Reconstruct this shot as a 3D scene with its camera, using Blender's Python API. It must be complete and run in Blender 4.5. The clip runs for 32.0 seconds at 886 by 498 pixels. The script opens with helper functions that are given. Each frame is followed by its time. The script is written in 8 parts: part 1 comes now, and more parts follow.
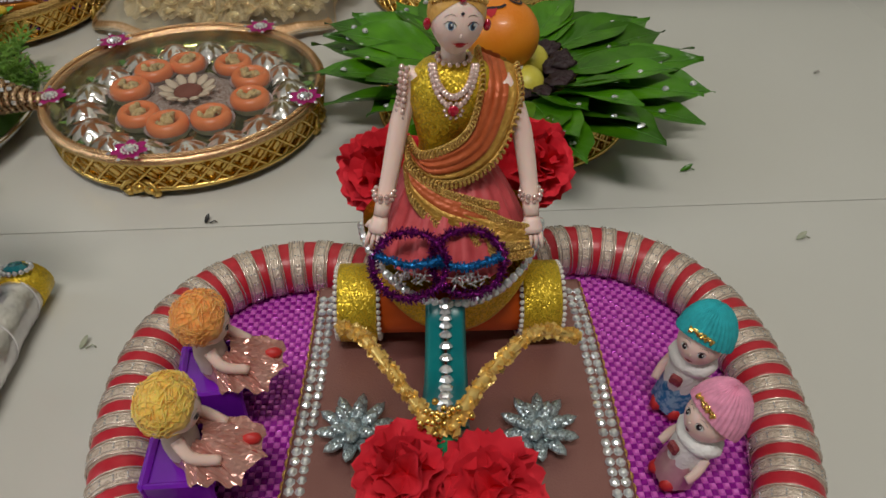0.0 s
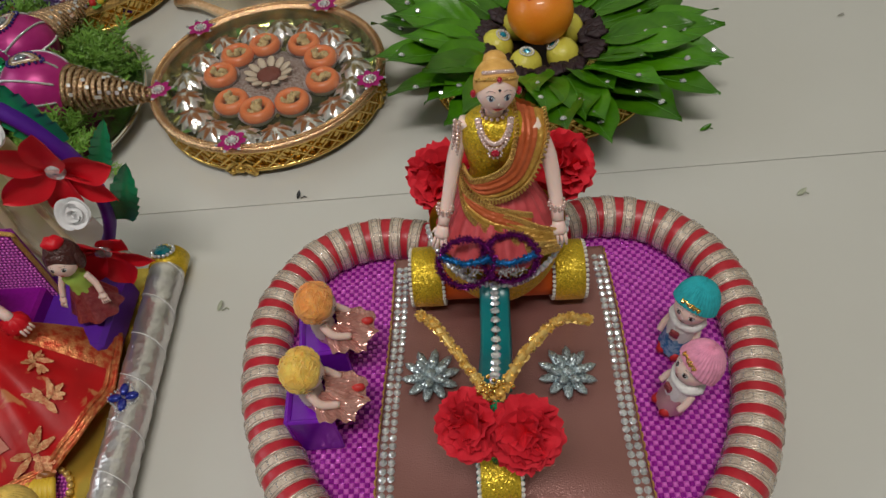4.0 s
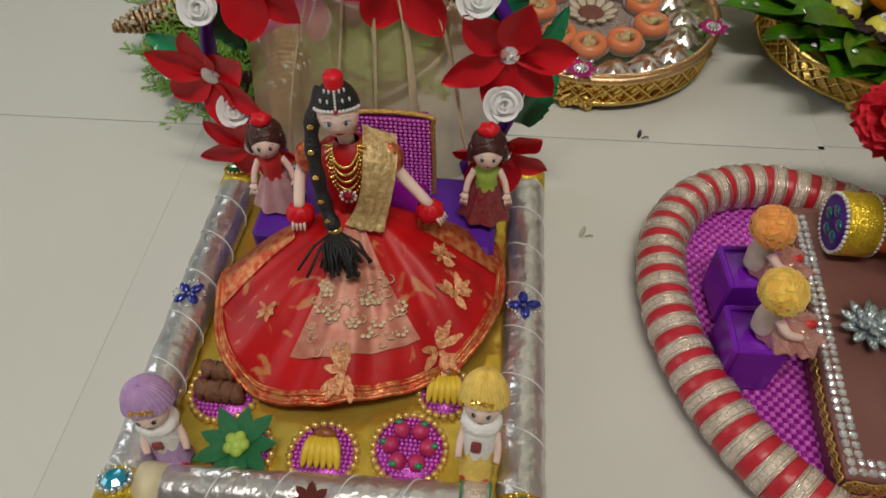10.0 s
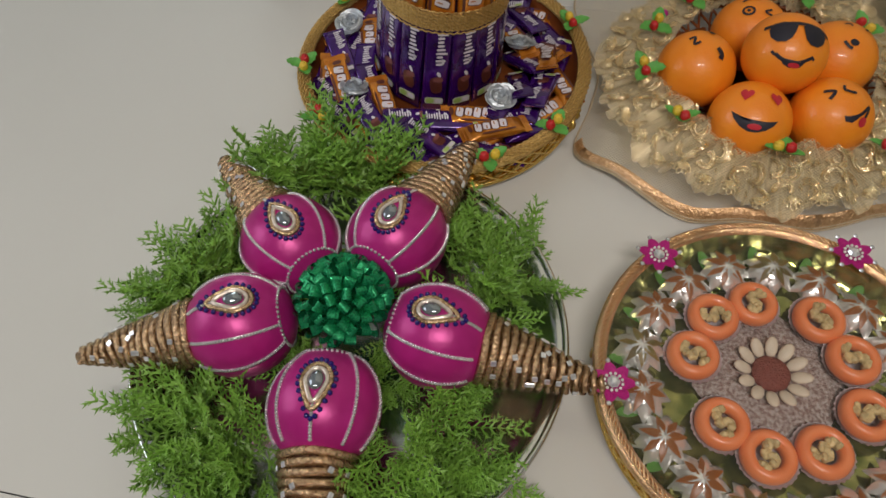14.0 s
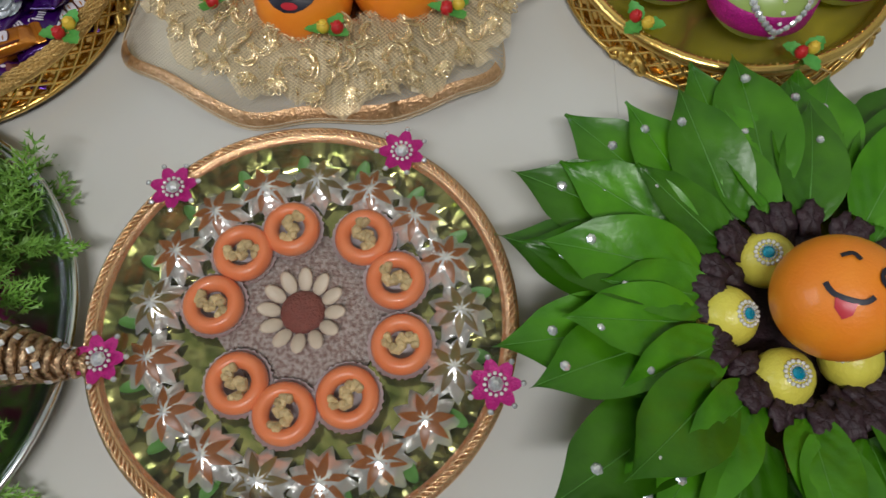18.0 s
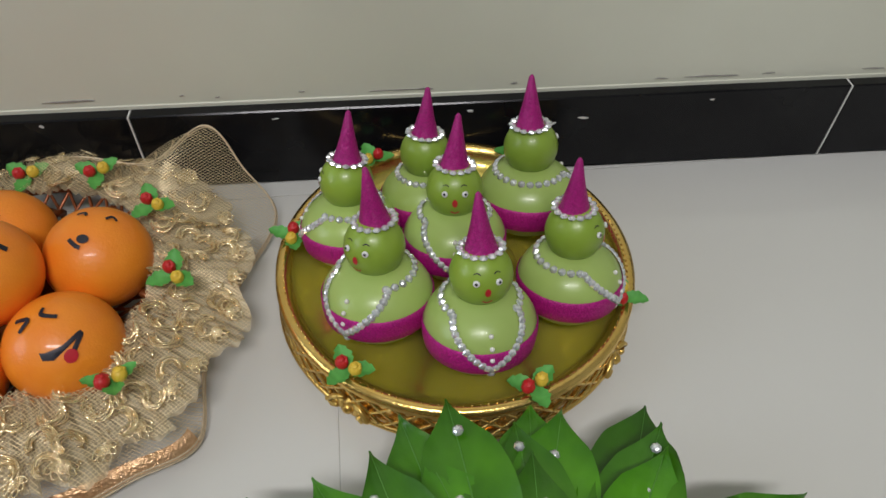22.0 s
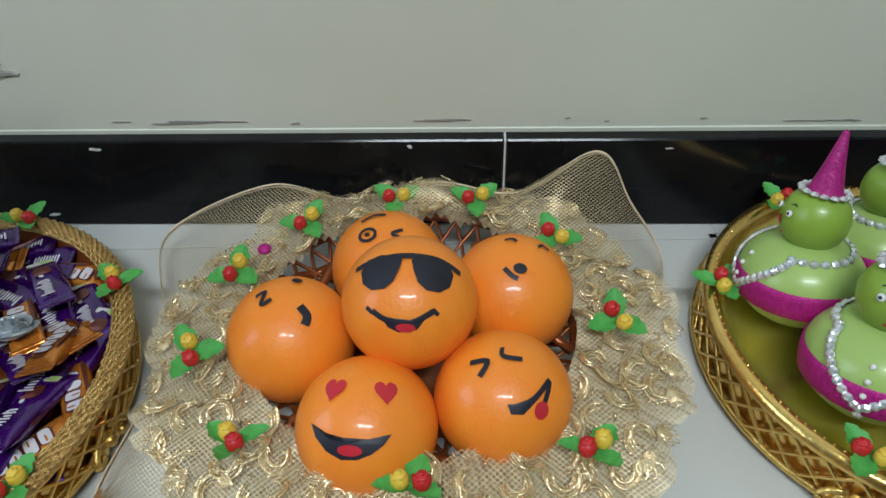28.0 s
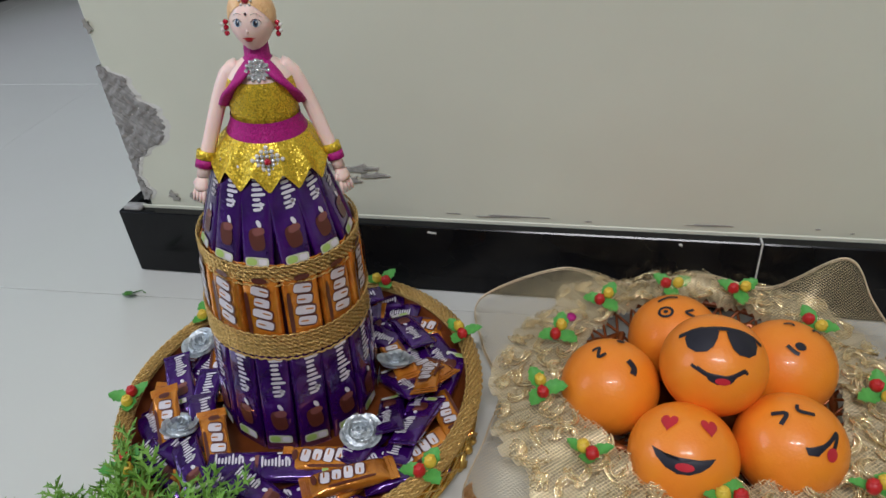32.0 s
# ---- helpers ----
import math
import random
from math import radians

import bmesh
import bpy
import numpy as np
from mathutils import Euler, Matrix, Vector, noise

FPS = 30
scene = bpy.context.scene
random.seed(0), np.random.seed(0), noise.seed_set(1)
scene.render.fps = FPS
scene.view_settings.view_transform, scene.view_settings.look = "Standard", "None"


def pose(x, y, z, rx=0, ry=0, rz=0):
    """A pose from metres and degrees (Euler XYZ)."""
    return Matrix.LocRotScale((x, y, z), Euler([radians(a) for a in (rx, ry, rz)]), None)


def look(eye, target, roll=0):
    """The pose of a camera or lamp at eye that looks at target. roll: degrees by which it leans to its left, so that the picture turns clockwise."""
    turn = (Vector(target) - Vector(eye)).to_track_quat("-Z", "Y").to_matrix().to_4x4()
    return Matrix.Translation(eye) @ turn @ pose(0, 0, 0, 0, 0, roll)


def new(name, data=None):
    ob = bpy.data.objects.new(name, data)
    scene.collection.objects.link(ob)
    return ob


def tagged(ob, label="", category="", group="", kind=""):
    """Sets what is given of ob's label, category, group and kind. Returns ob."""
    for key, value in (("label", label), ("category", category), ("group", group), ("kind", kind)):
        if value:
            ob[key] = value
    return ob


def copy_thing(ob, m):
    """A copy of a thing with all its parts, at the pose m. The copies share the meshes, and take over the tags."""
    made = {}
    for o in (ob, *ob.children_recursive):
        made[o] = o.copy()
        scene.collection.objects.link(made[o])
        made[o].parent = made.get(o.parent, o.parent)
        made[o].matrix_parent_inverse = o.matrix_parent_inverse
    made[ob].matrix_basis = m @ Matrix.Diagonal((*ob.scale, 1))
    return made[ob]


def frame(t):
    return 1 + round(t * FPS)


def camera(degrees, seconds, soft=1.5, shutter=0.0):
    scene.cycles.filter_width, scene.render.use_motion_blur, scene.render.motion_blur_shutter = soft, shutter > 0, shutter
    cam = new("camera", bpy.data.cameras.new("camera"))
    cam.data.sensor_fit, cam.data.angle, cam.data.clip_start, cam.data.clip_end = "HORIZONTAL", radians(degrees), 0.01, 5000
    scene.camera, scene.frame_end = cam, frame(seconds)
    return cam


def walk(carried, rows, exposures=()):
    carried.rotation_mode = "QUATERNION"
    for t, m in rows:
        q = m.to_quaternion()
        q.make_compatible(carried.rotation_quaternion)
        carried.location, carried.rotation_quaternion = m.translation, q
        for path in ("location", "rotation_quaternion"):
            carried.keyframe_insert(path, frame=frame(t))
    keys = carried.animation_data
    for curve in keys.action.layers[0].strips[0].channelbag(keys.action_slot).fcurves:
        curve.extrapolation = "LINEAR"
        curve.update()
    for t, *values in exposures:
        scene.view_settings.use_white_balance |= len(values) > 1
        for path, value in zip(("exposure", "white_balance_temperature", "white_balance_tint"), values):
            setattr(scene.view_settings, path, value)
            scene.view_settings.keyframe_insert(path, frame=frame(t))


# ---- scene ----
cam = camera(64.4, 32.0, shutter=0.2)
EXPOSURES = [(0.0, -0.52, 6700, 12), (9.0, -0.42, 6600, 12), (10.5, -0.47, 7150, 11), (11.2, -0.47, 7150, 11), (12.0, -0.45, 6550, 11), (13.0, -0.44, 6900, 17), (16.0, -0.22, 6250, 17), (18.0, -0.22, 6150, 13), (19.0, -0.30, 6050, 6), (20.2, -0.26, 5900, 6), (21.2, -0.16, 6050, 11), (23.0, -0.08, 6200, 17), (24.2, -0.04, 6050, 14), (25.0, 0.02, 5600, 10), (28.0, 0.10, 5480, 5), (30.0, 0.0, 5950, 14), (32.0, -0.04, 5950, 14)]
PATH = [
    (0, (0.118, 0.108, 0.404), (0.191, 1.595, -0.932), 0.8),
    (0.5, (0.116, 0.1, 0.402), (0.144, 1.531, -0.995), -0.0),
    (1, (0.112, 0.099, 0.403), (0.144, 1.48, -1.044), 0.4),
    (1.5, (0.114, 0.096, 0.416), (0.127, 1.426, -1.078), -0.3),
    (2, (0.112, 0.081, 0.425), (0.117, 1.298, -1.162), 0.8),
    (2.5, (0.108, 0.066, 0.451), (0.088, 1.227, -1.177), 0.2),
    (3, (0.113, 0.068, 0.492), (0.066, 1.247, -1.123), -2.8),
    (3.5, (0.123, 0.082, 0.554), (0.054, 1.327, -1.009), -5.9),
    (5.5, (0.049, 0.037, 0.545), (-0.14, 1.266, -1.021), -3.7),
    (6, (-0.091, 0.052, 0.531), (-0.255, 1.242, -1.069), -0.4),
    (6.5, (-0.184, 0.072, 0.502), (-0.398, 1.266, -1.088), -3.5),
    (7, (-0.212, 0.057, 0.476), (-0.36, 1.344, -1.048), 0.2),
    (7.5, (-0.211, 0.05, 0.503), (-0.304, 1.556, -0.809), 2.1),
    (8, (-0.213, 0.047, 0.51), (-0.281, 1.645, -0.691), 2.9),
    (8.5, (-0.207, 0.047, 0.501), (-0.272, 1.616, -0.737), 2.9),
    (9, (-0.203, 0.036, 0.498), (-0.305, 1.537, -0.819), 2.6),
    (9.5, (-0.205, 0.023, 0.497), (-0.328, 1.453, -0.897), 3.1),
    (10, (-0.205, 0.023, 0.491), (-0.361, 1.291, -1.048), -0.8),
    (10.5, (-0.204, 0.02, 0.485), (-0.388, 1.185, -1.13), -2.7),
    (11, (-0.207, 0.033, 0.483), (-0.427, 1.176, -1.144), -4.7),
    (11.5, (-0.192, 0.084, 0.497), (-0.404, 1.354, -1.033), -4.1),
    (12, (-0.22, 0.173, 0.501), (-0.325, 1.561, -0.935), -0.2),
    (12.5, (-0.236, 0.238, 0.528), (-0.551, 1.728, -0.768), -4.5),
    (13, (-0.267, 0.323, 0.522), (-0.662, 1.719, -0.856), -4.0),
    (13.5, (-0.299, 0.467, 0.554), (-0.649, 1.672, -1.003), -3.6),
    (15.5, (-0.31, 0.562, 0.538), (-0.459, 1.342, -1.298), -1.4),
    (16, (-0.225, 0.591, 0.527), (-0.313, 1.334, -1.328), -0.3),
    (16.5, (-0.167, 0.602, 0.523), (-0.252, 1.35, -1.331), -1.6),
    (17, (-0.099, 0.629, 0.5), (-0.167, 1.34, -1.368), -3.2),
    (17.5, (-0.054, 0.641, 0.491), (-0.115, 1.345, -1.38), -2.7),
    (18, (-0.017, 0.653, 0.488), (-0.056, 1.364, -1.381), -0.9),
    (18.5, (0.034, 0.655, 0.476), (-0.024, 1.339, -1.403), -3.5),
    (19, (0.082, 0.648, 0.478), (0.048, 1.334, -1.401), -1.7),
    (19.5, (0.117, 0.645, 0.478), (0.145, 1.335, -1.399), 1.7),
    (20, (0.138, 0.642, 0.484), (0.216, 1.372, -1.376), 4.3),
    (20.5, (0.144, 0.656, 0.474), (0.235, 1.593, -1.29), 0.4),
    (21, (0.158, 0.725, 0.475), (0.323, 1.834, -1.181), 2.4),
    (21.5, (0.136, 0.756, 0.475), (0.277, 2.09, -1.008), 0.9),
    (22, (0.151, 0.754, 0.45), (0.298, 2.082, -1.039), 1.3),
    (22.5, (0.155, 0.76, 0.437), (0.281, 2.081, -1.06), -0.0),
    (23, (0.152, 0.76, 0.434), (0.274, 2.084, -1.06), -0.3),
    (23.5, (0.145, 0.762, 0.435), (0.268, 2.092, -1.053), 0.4),
    (24, (0.121, 0.763, 0.427), (0.195, 2.089, -1.069), -0.4),
    (24.5, (0.068, 0.763, 0.418), (0.058, 2.087, -1.08), -2.1),
    (25, (0.011, 0.772, 0.405), (-0.097, 2.098, -1.089), -7.0),
    (25.5, (-0.044, 0.78, 0.399), (-0.222, 2.128, -1.068), -6.3),
    (27.5, (-0.084, 0.811, 0.365), (-0.177, 2.278, -0.991), -3.5),
    (28, (-0.086, 0.81, 0.37), (-0.17, 2.295, -0.967), -2.1),
    (28.5, (-0.092, 0.806, 0.381), (-0.148, 2.295, -0.953), -1.2),
    (29, (-0.147, 0.777, 0.397), (-0.361, 2.249, -0.94), -3.0),
    (29.5, (-0.205, 0.757, 0.426), (-0.574, 2.235, -0.87), -5.5),
    (30, (-0.234, 0.737, 0.463), (-0.704, 2.315, -0.673), -4.8),
    (30.5, (-0.221, 0.713, 0.485), (-0.679, 2.357, -0.558), -3.7),
    (31, (-0.211, 0.696, 0.483), (-0.635, 2.331, -0.589), -3.6),
    (31.5, (-0.208, 0.683, 0.473), (-0.629, 2.296, -0.632), -3.5),
    (32, (-0.206, 0.677, 0.464), (-0.642, 2.267, -0.668), -5.5),
]
walk(cam, [(t, look(eye, target, roll)) for t, eye, target, roll in PATH], EXPOSURES)

# ---- world and lights ----
world = bpy.data.worlds.new("room_air")
scene.world = world
world.use_nodes = True
wbg = world.node_tree.nodes["Background"]
wbg.inputs[0].default_value = (0.75, 0.82, 0.9, 1)
wbg.inputs[1].default_value = 0.25


def area_lamp(name, eye, target, sx, sy, power, colour):
    data = bpy.data.lights.new(name, "AREA")
    data.shape, data.size, data.size_y = "RECTANGLE", sx, sy
    data.energy, data.color = power, colour
    ob = new(name, data)
    ob.matrix_world = look(eye, target)
    return ob


area_lamp("ceiling_tube_light", (0.0, -0.42, 2.5), (0.03, 0.7, 0.0), 1.2, 0.20, 47.0, (1.0, 0.97, 0.91))
area_lamp("window_daylight", (-3.1, 0.4, 1.5), (0.0, 0.7, 0.1), 1.6, 1.5, 29.0, (0.86, 0.94, 1.0))
area_lamp("far_door_daylight", (-2.2, 4.4, 1.25), (-1.2, 1.5, 0.0), 0.7, 1.9, 24.0, (0.85, 0.97, 1.0))


# ---- materials ----
def shader(name, col, rough=0.5, metal=0.0, col2=None, scale=60.0, mix=1.0, bump=0.0, bscale=400.0, coat=0.0, spec=0.5,
           sheen=0.0, trans=0.0, alpha=1.0, vary=0.0, sss=0.0, detail=3.0):
    """A surface: two colours mixed by noise, fine relief, and a random tint by object."""
    m = bpy.data.materials.new(name)
    m.use_nodes = True
    nt = m.node_tree
    p = nt.nodes["Principled BSDF"]
    tc = nt.nodes.new("ShaderNodeTexCoord")
    n = nt.nodes.new("ShaderNodeTexNoise")
    n.inputs["Scale"].default_value, n.inputs["Detail"].default_value = scale, detail
    nt.links.new(tc.outputs["Object"], n.inputs["Vector"])
    ramp = nt.nodes.new("ShaderNodeValToRGB")
    c2 = col2 or tuple(c * 0.8 for c in col)
    ramp.color_ramp.elements[0].position, ramp.color_ramp.elements[1].position = 0.5 - 0.22 * mix, 0.5 + 0.22 * mix
    ramp.color_ramp.elements[0].color, ramp.color_ramp.elements[1].color = (*c2, 1), (*col, 1)
    nt.links.new(n.outputs["Fac"], ramp.inputs["Fac"])
    out = ramp.outputs["Color"]
    if vary:
        oi = nt.nodes.new("ShaderNodeObjectInfo")
        mr = nt.nodes.new("ShaderNodeMapRange")
        mr.inputs["To Min"].default_value, mr.inputs["To Max"].default_value = 1 - vary, 1 + vary
        hs = nt.nodes.new("ShaderNodeHueSaturation")
        nt.links.new(oi.outputs["Random"], mr.inputs["Value"])
        nt.links.new(mr.outputs["Result"], hs.inputs["Value"])
        nt.links.new(out, hs.inputs["Color"])
        out = hs.outputs["Color"]
    nt.links.new(out, p.inputs["Base Color"])
    p.inputs["Roughness"].default_value, p.inputs["Metallic"].default_value = rough, metal
    p.inputs["Specular IOR Level"].default_value = spec
    p.inputs["Coat Weight"].default_value, p.inputs["Coat Roughness"].default_value = coat, 0.08
    p.inputs["Sheen Weight"].default_value = sheen
    p.inputs["Transmission Weight"].default_value, p.inputs["Alpha"].default_value = trans, alpha
    if sss:
        p.inputs["Subsurface Weight"].default_value, p.inputs["Subsurface Scale"].default_value = sss, 0.004
    if bump:
        b, bn = nt.nodes.new("ShaderNodeBump"), nt.nodes.new("ShaderNodeTexNoise")
        bn.inputs["Scale"].default_value, bn.inputs["Detail"].default_value = bscale, 2.0
        b.inputs["Strength"].default_value, b.inputs["Distance"].default_value = bump, 0.002
        nt.links.new(tc.outputs["Object"], bn.inputs["Vector"])
        nt.links.new(bn.outputs["Fac"], b.inputs["Height"])
        nt.links.new(b.outputs["Normal"], p.inputs["Normal"])
    return m


def glitter(name, col, size=900.0, dark=0.45, metal=0.75, rough=0.3, tilt=0.9):
    """Flakes: every cell has its own tilt and brightness."""
    m = bpy.data.materials.new(name)
    m.use_nodes = True
    nt = m.node_tree
    p = nt.nodes["Principled BSDF"]
    tc, v = nt.nodes.new("ShaderNodeTexCoord"), nt.nodes.new("ShaderNodeTexVoronoi")
    v.inputs["Scale"].default_value = size
    nt.links.new(tc.outputs["Object"], v.inputs["Vector"])
    sep = nt.nodes.new("ShaderNodeSeparateColor")
    nt.links.new(v.outputs["Color"], sep.inputs["Color"])
    ramp = nt.nodes.new("ShaderNodeValToRGB")
    ramp.color_ramp.elements[0].color = (*(c * dark for c in col), 1)
    ramp.color_ramp.elements[1].color = (*(min(1, c * 1.25) for c in col), 1)
    nt.links.new(sep.outputs["Red"], ramp.inputs["Fac"])
    nt.links.new(ramp.outputs["Color"], p.inputs["Base Color"])
    p.inputs["Metallic"].default_value, p.inputs["Roughness"].default_value = metal, rough
    geo, sub, mul, add, nrm = (nt.nodes.new(k) for k in ("ShaderNodeNewGeometry", "ShaderNodeVectorMath", "ShaderNodeVectorMath",
                                                        "ShaderNodeVectorMath", "ShaderNodeVectorMath"))
    sub.operation, mul.operation, add.operation, nrm.operation = "SUBTRACT", "SCALE", "ADD", "NORMALIZE"
    sub.inputs[1].default_value = (0.5, 0.5, 0.5)
    mul.inputs["Scale"].default_value = tilt
    nt.links.new(v.outputs["Color"], sub.inputs[0])
    nt.links.new(sub.outputs[0], mul.inputs[0])
    nt.links.new(geo.outputs["Normal"], add.inputs[0])
    nt.links.new(mul.outputs[0], add.inputs[1])
    nt.links.new(add.outputs[0], nrm.inputs[0])
    nt.links.new(nrm.outputs[0], p.inputs["Normal"])
    return m


# floor, wall
M_TILE = shader("glazed_floor_tile", (0.605, 0.605, 0.572), 0.11, col2=(0.575, 0.572, 0.536), scale=5, mix=1.6, spec=0.5, detail=6, vary=0.015)
M_GROUT = shader("grey_grout", (0.53, 0.52, 0.50), 0.9)
M_WALL = shader("cream_wall_paint", (0.665, 0.672, 0.560), 0.45, col2=(0.59, 0.59, 0.485), scale=5, mix=1.3, bump=0.12, bscale=35, detail=8)
M_PLASTER = shader("bare_cement_plaster", (0.37, 0.36, 0.35), 0.95, col2=(0.17, 0.16, 0.15), scale=80, bump=0.8, bscale=180, detail=7)
M_CHIPEDGE = shader("white_putty_layer", (0.70, 0.69, 0.65), 0.9, col2=(0.55, 0.54, 0.5), scale=60, bump=0.4, bscale=250)
M_SKIRT = shader("black_skirting_tile", (0.004, 0.004, 0.005), 0.16, col2=(0.009, 0.009, 0.010), scale=14, mix=0.7, spec=0.22, detail=7)
M_PALEWALL = shader("pale_room_wall", (0.50, 0.51, 0.48), 0.6, bump=0.1, bscale=30)
M_CEIL = shader("white_ceiling", (0.58, 0.58, 0.56), 0.8)
M_MAUVE = shader("mauve_painted_panel", (0.23, 0.12, 0.22), 0.35, col2=(0.17, 0.09, 0.17), scale=9)
M_DARK = shader("dark_plinth", (0.012, 0.012, 0.014), 0.4)
M_SCRAP = shader("dry_pale_leaf", (0.42, 0.44, 0.34), 0.8, col2=(0.34, 0.37, 0.27), scale=300)
M_BERRY = shader("raspberry_clay", (0.55, 0.03, 0.14), 0.45, col2=(0.42, 0.02, 0.10), scale=200, bump=0.4, bscale=300)
M_BARK = shader("brown_bark_clay", (0.20, 0.075, 0.035), 0.6, col2=(0.10, 0.035, 0.018), scale=160, bump=0.8, bscale=240)
M_SMUDGE = shader("grey_dirt", (0.36, 0.345, 0.31), 0.9, col2=(0.24, 0.23, 0.21), scale=300)
M_SKYPANE = bpy.data.materials.new("bright_daylight_pane")
M_SKYPANE.use_nodes = True
M_SKYPANE.node_tree.nodes["Principled BSDF"].inputs["Emission Color"].default_value = (0.8, 1.0, 0.96, 1)
M_SKYPANE.node_tree.nodes["Principled BSDF"].inputs["Emission Strength"].default_value = 5.0
# metals
M_GOLD = shader("gold_plated_metal", (0.87, 0.62, 0.20), 0.24, 0.95, col2=(0.77, 0.50, 0.13), scale=40, bump=0.15, bscale=300)
M_GOLDDEEP = shader("embossed_gold_foil", (0.82, 0.58, 0.18), 0.30, 0.9, col2=(0.62, 0.40, 0.09), scale=70, bump=0.5, bscale=260)
M_TRAYGOLD = shader("polished_yellow_gold_tray", (0.90, 0.74, 0.20), 0.20, 0.85, col2=(0.80, 0.64, 0.12), scale=20, bump=0.2, bscale=60)
M_COPPER = shader("copper_gold_braid", (0.94, 0.64, 0.38), 0.22, 0.9, col2=(0.72, 0.43, 0.21), scale=500, bump=0.35, bscale=900)
M_BRAID = shader("gold_thread_braid", (0.84, 0.56, 0.18), 0.36, 0.6, col2=(0.62, 0.36, 0.08), scale=420, bump=0.9, bscale=800)
M_SILVER = shader("brushed_steel", (0.72, 0.74, 0.72), 0.18, 1.0, col2=(0.62, 0.65, 0.63), scale=15)
M_SILVERFOIL = shader("silver_ribbon_foil", (0.78, 0.76, 0.76), 0.28, 0.85, col2=(0.58, 0.56, 0.57), scale=40, bump=1.0, bscale=95)
# Grey mottling in the stone's colour imitates the contrast of facet reflections.
M_STONE = shader("clear_rhinestone", (0.95, 0.96, 0.98), 0.10, 0.66, col2=(0.66, 0.70, 0.72), scale=420, mix=0.6, vary=0.18, coat=0.5)
M_PEARL = shader("white_pearl", (0.82, 0.80, 0.76), 0.18, coat=0.6)
M_GLITTERGOLD = glitter("yellow_gold_glitter", (0.74, 0.52, 0.035), 1300, 0.62, 0.55, 0.34, 0.7)
M_GLITTERSILVER = glitter("silver_blue_glitter", (0.52, 0.62, 0.66), 1100)
M_GLITTERMAGENTA = glitter("magenta_glitter_foam", (0.42, 0.006, 0.20), 1500, 0.7, 0.15, 0.55, 0.5)
# cloth and paper
M_REDSATIN = shader("red_satin_ribbon", (0.54, 0.022, 0.040), 0.36, col2=(0.44, 0.014, 0.028), scale=120, bump=0.1, bscale=500)
M_LACE = shader("beige_sequin_lace", (0.80, 0.70, 0.60), 0.36, 0.30, col2=(0.52, 0.41, 0.33), scale=330, bump=0.7, bscale=600)
M_MAGENTAWEAVE = shader("magenta_metallic_weave", (0.34, 0.010, 0.36), 0.30, 0.3, col2=(0.26, 0.006, 0.28), scale=300)
M_MAGENTABASE = shader("dark_magenta_backing", (0.24, 0.008, 0.25), 0.4, 0.1)
M_BROWNSATIN = shader("brown_satin", (0.30, 0.140, 0.124), 0.26, 0.35, col2=(0.23, 0.100, 0.090), scale=12, mix=1.6, bump=0.25, bscale=900)
M_TEAL = shader("teal_satin_ribbon", (0.002, 0.20, 0.20), 0.30, col2=(0.001, 0.12, 0.15), scale=25)
M_ORANGEPAPER = shader("orange_craft_paper", (0.78, 0.12, 0.012), 0.5)
M_REDPAPER = shader("red_craft_paper", (0.70, 0.010, 0.022), 0.45, col2=(0.60, 0.008, 0.018), scale=30, spec=0.3)
M_CARNATION = shader("red_cloth_petal", (0.80, 0.036, 0.058), 0.7, col2=(0.68, 0.020, 0.038), scale=120, vary=0.1, spec=0.2)
M_GREENPAPER = shader("dark_green_craft_paper", (0.008, 0.25, 0.105), 0.26, col2=(0.006, 0.20, 0.08), scale=30, coat=0.3)
M_VIOLETPAPER = shader("violet_foam", (0.10, 0.010, 0.34), 0.5)
M_PURPLECHAIR = shader("purple_plastic", (0.19, 0.012, 0.46), 0.25, coat=0.3)
M_PINKROSE = shader("pink_chiffon", (0.86, 0.22, 0.50), 0.7, col2=(0.80, 0.16, 0.42), scale=70, spec=0.2)
M_WHITEROSE = shader("white_foam_rose", (0.86, 0.87, 0.88), 0.6)
M_TULLE = shader("gold_cream_tulle", (0.82, 0.71, 0.45), 0.5, alpha=0.58, col2=(0.76, 0.64, 0.38), scale=60)
M_TULLEFOLD = shader("gathered_cream_tulle", (0.86, 0.76, 0.50), 0.5, alpha=0.8)
M_LACEGOLD = shader("champagne_gold_lace_foil", (0.97, 0.83, 0.54), 0.17, 0.75, col2=(0.80, 0.60, 0.30), scale=160, bump=0.3, bscale=300)


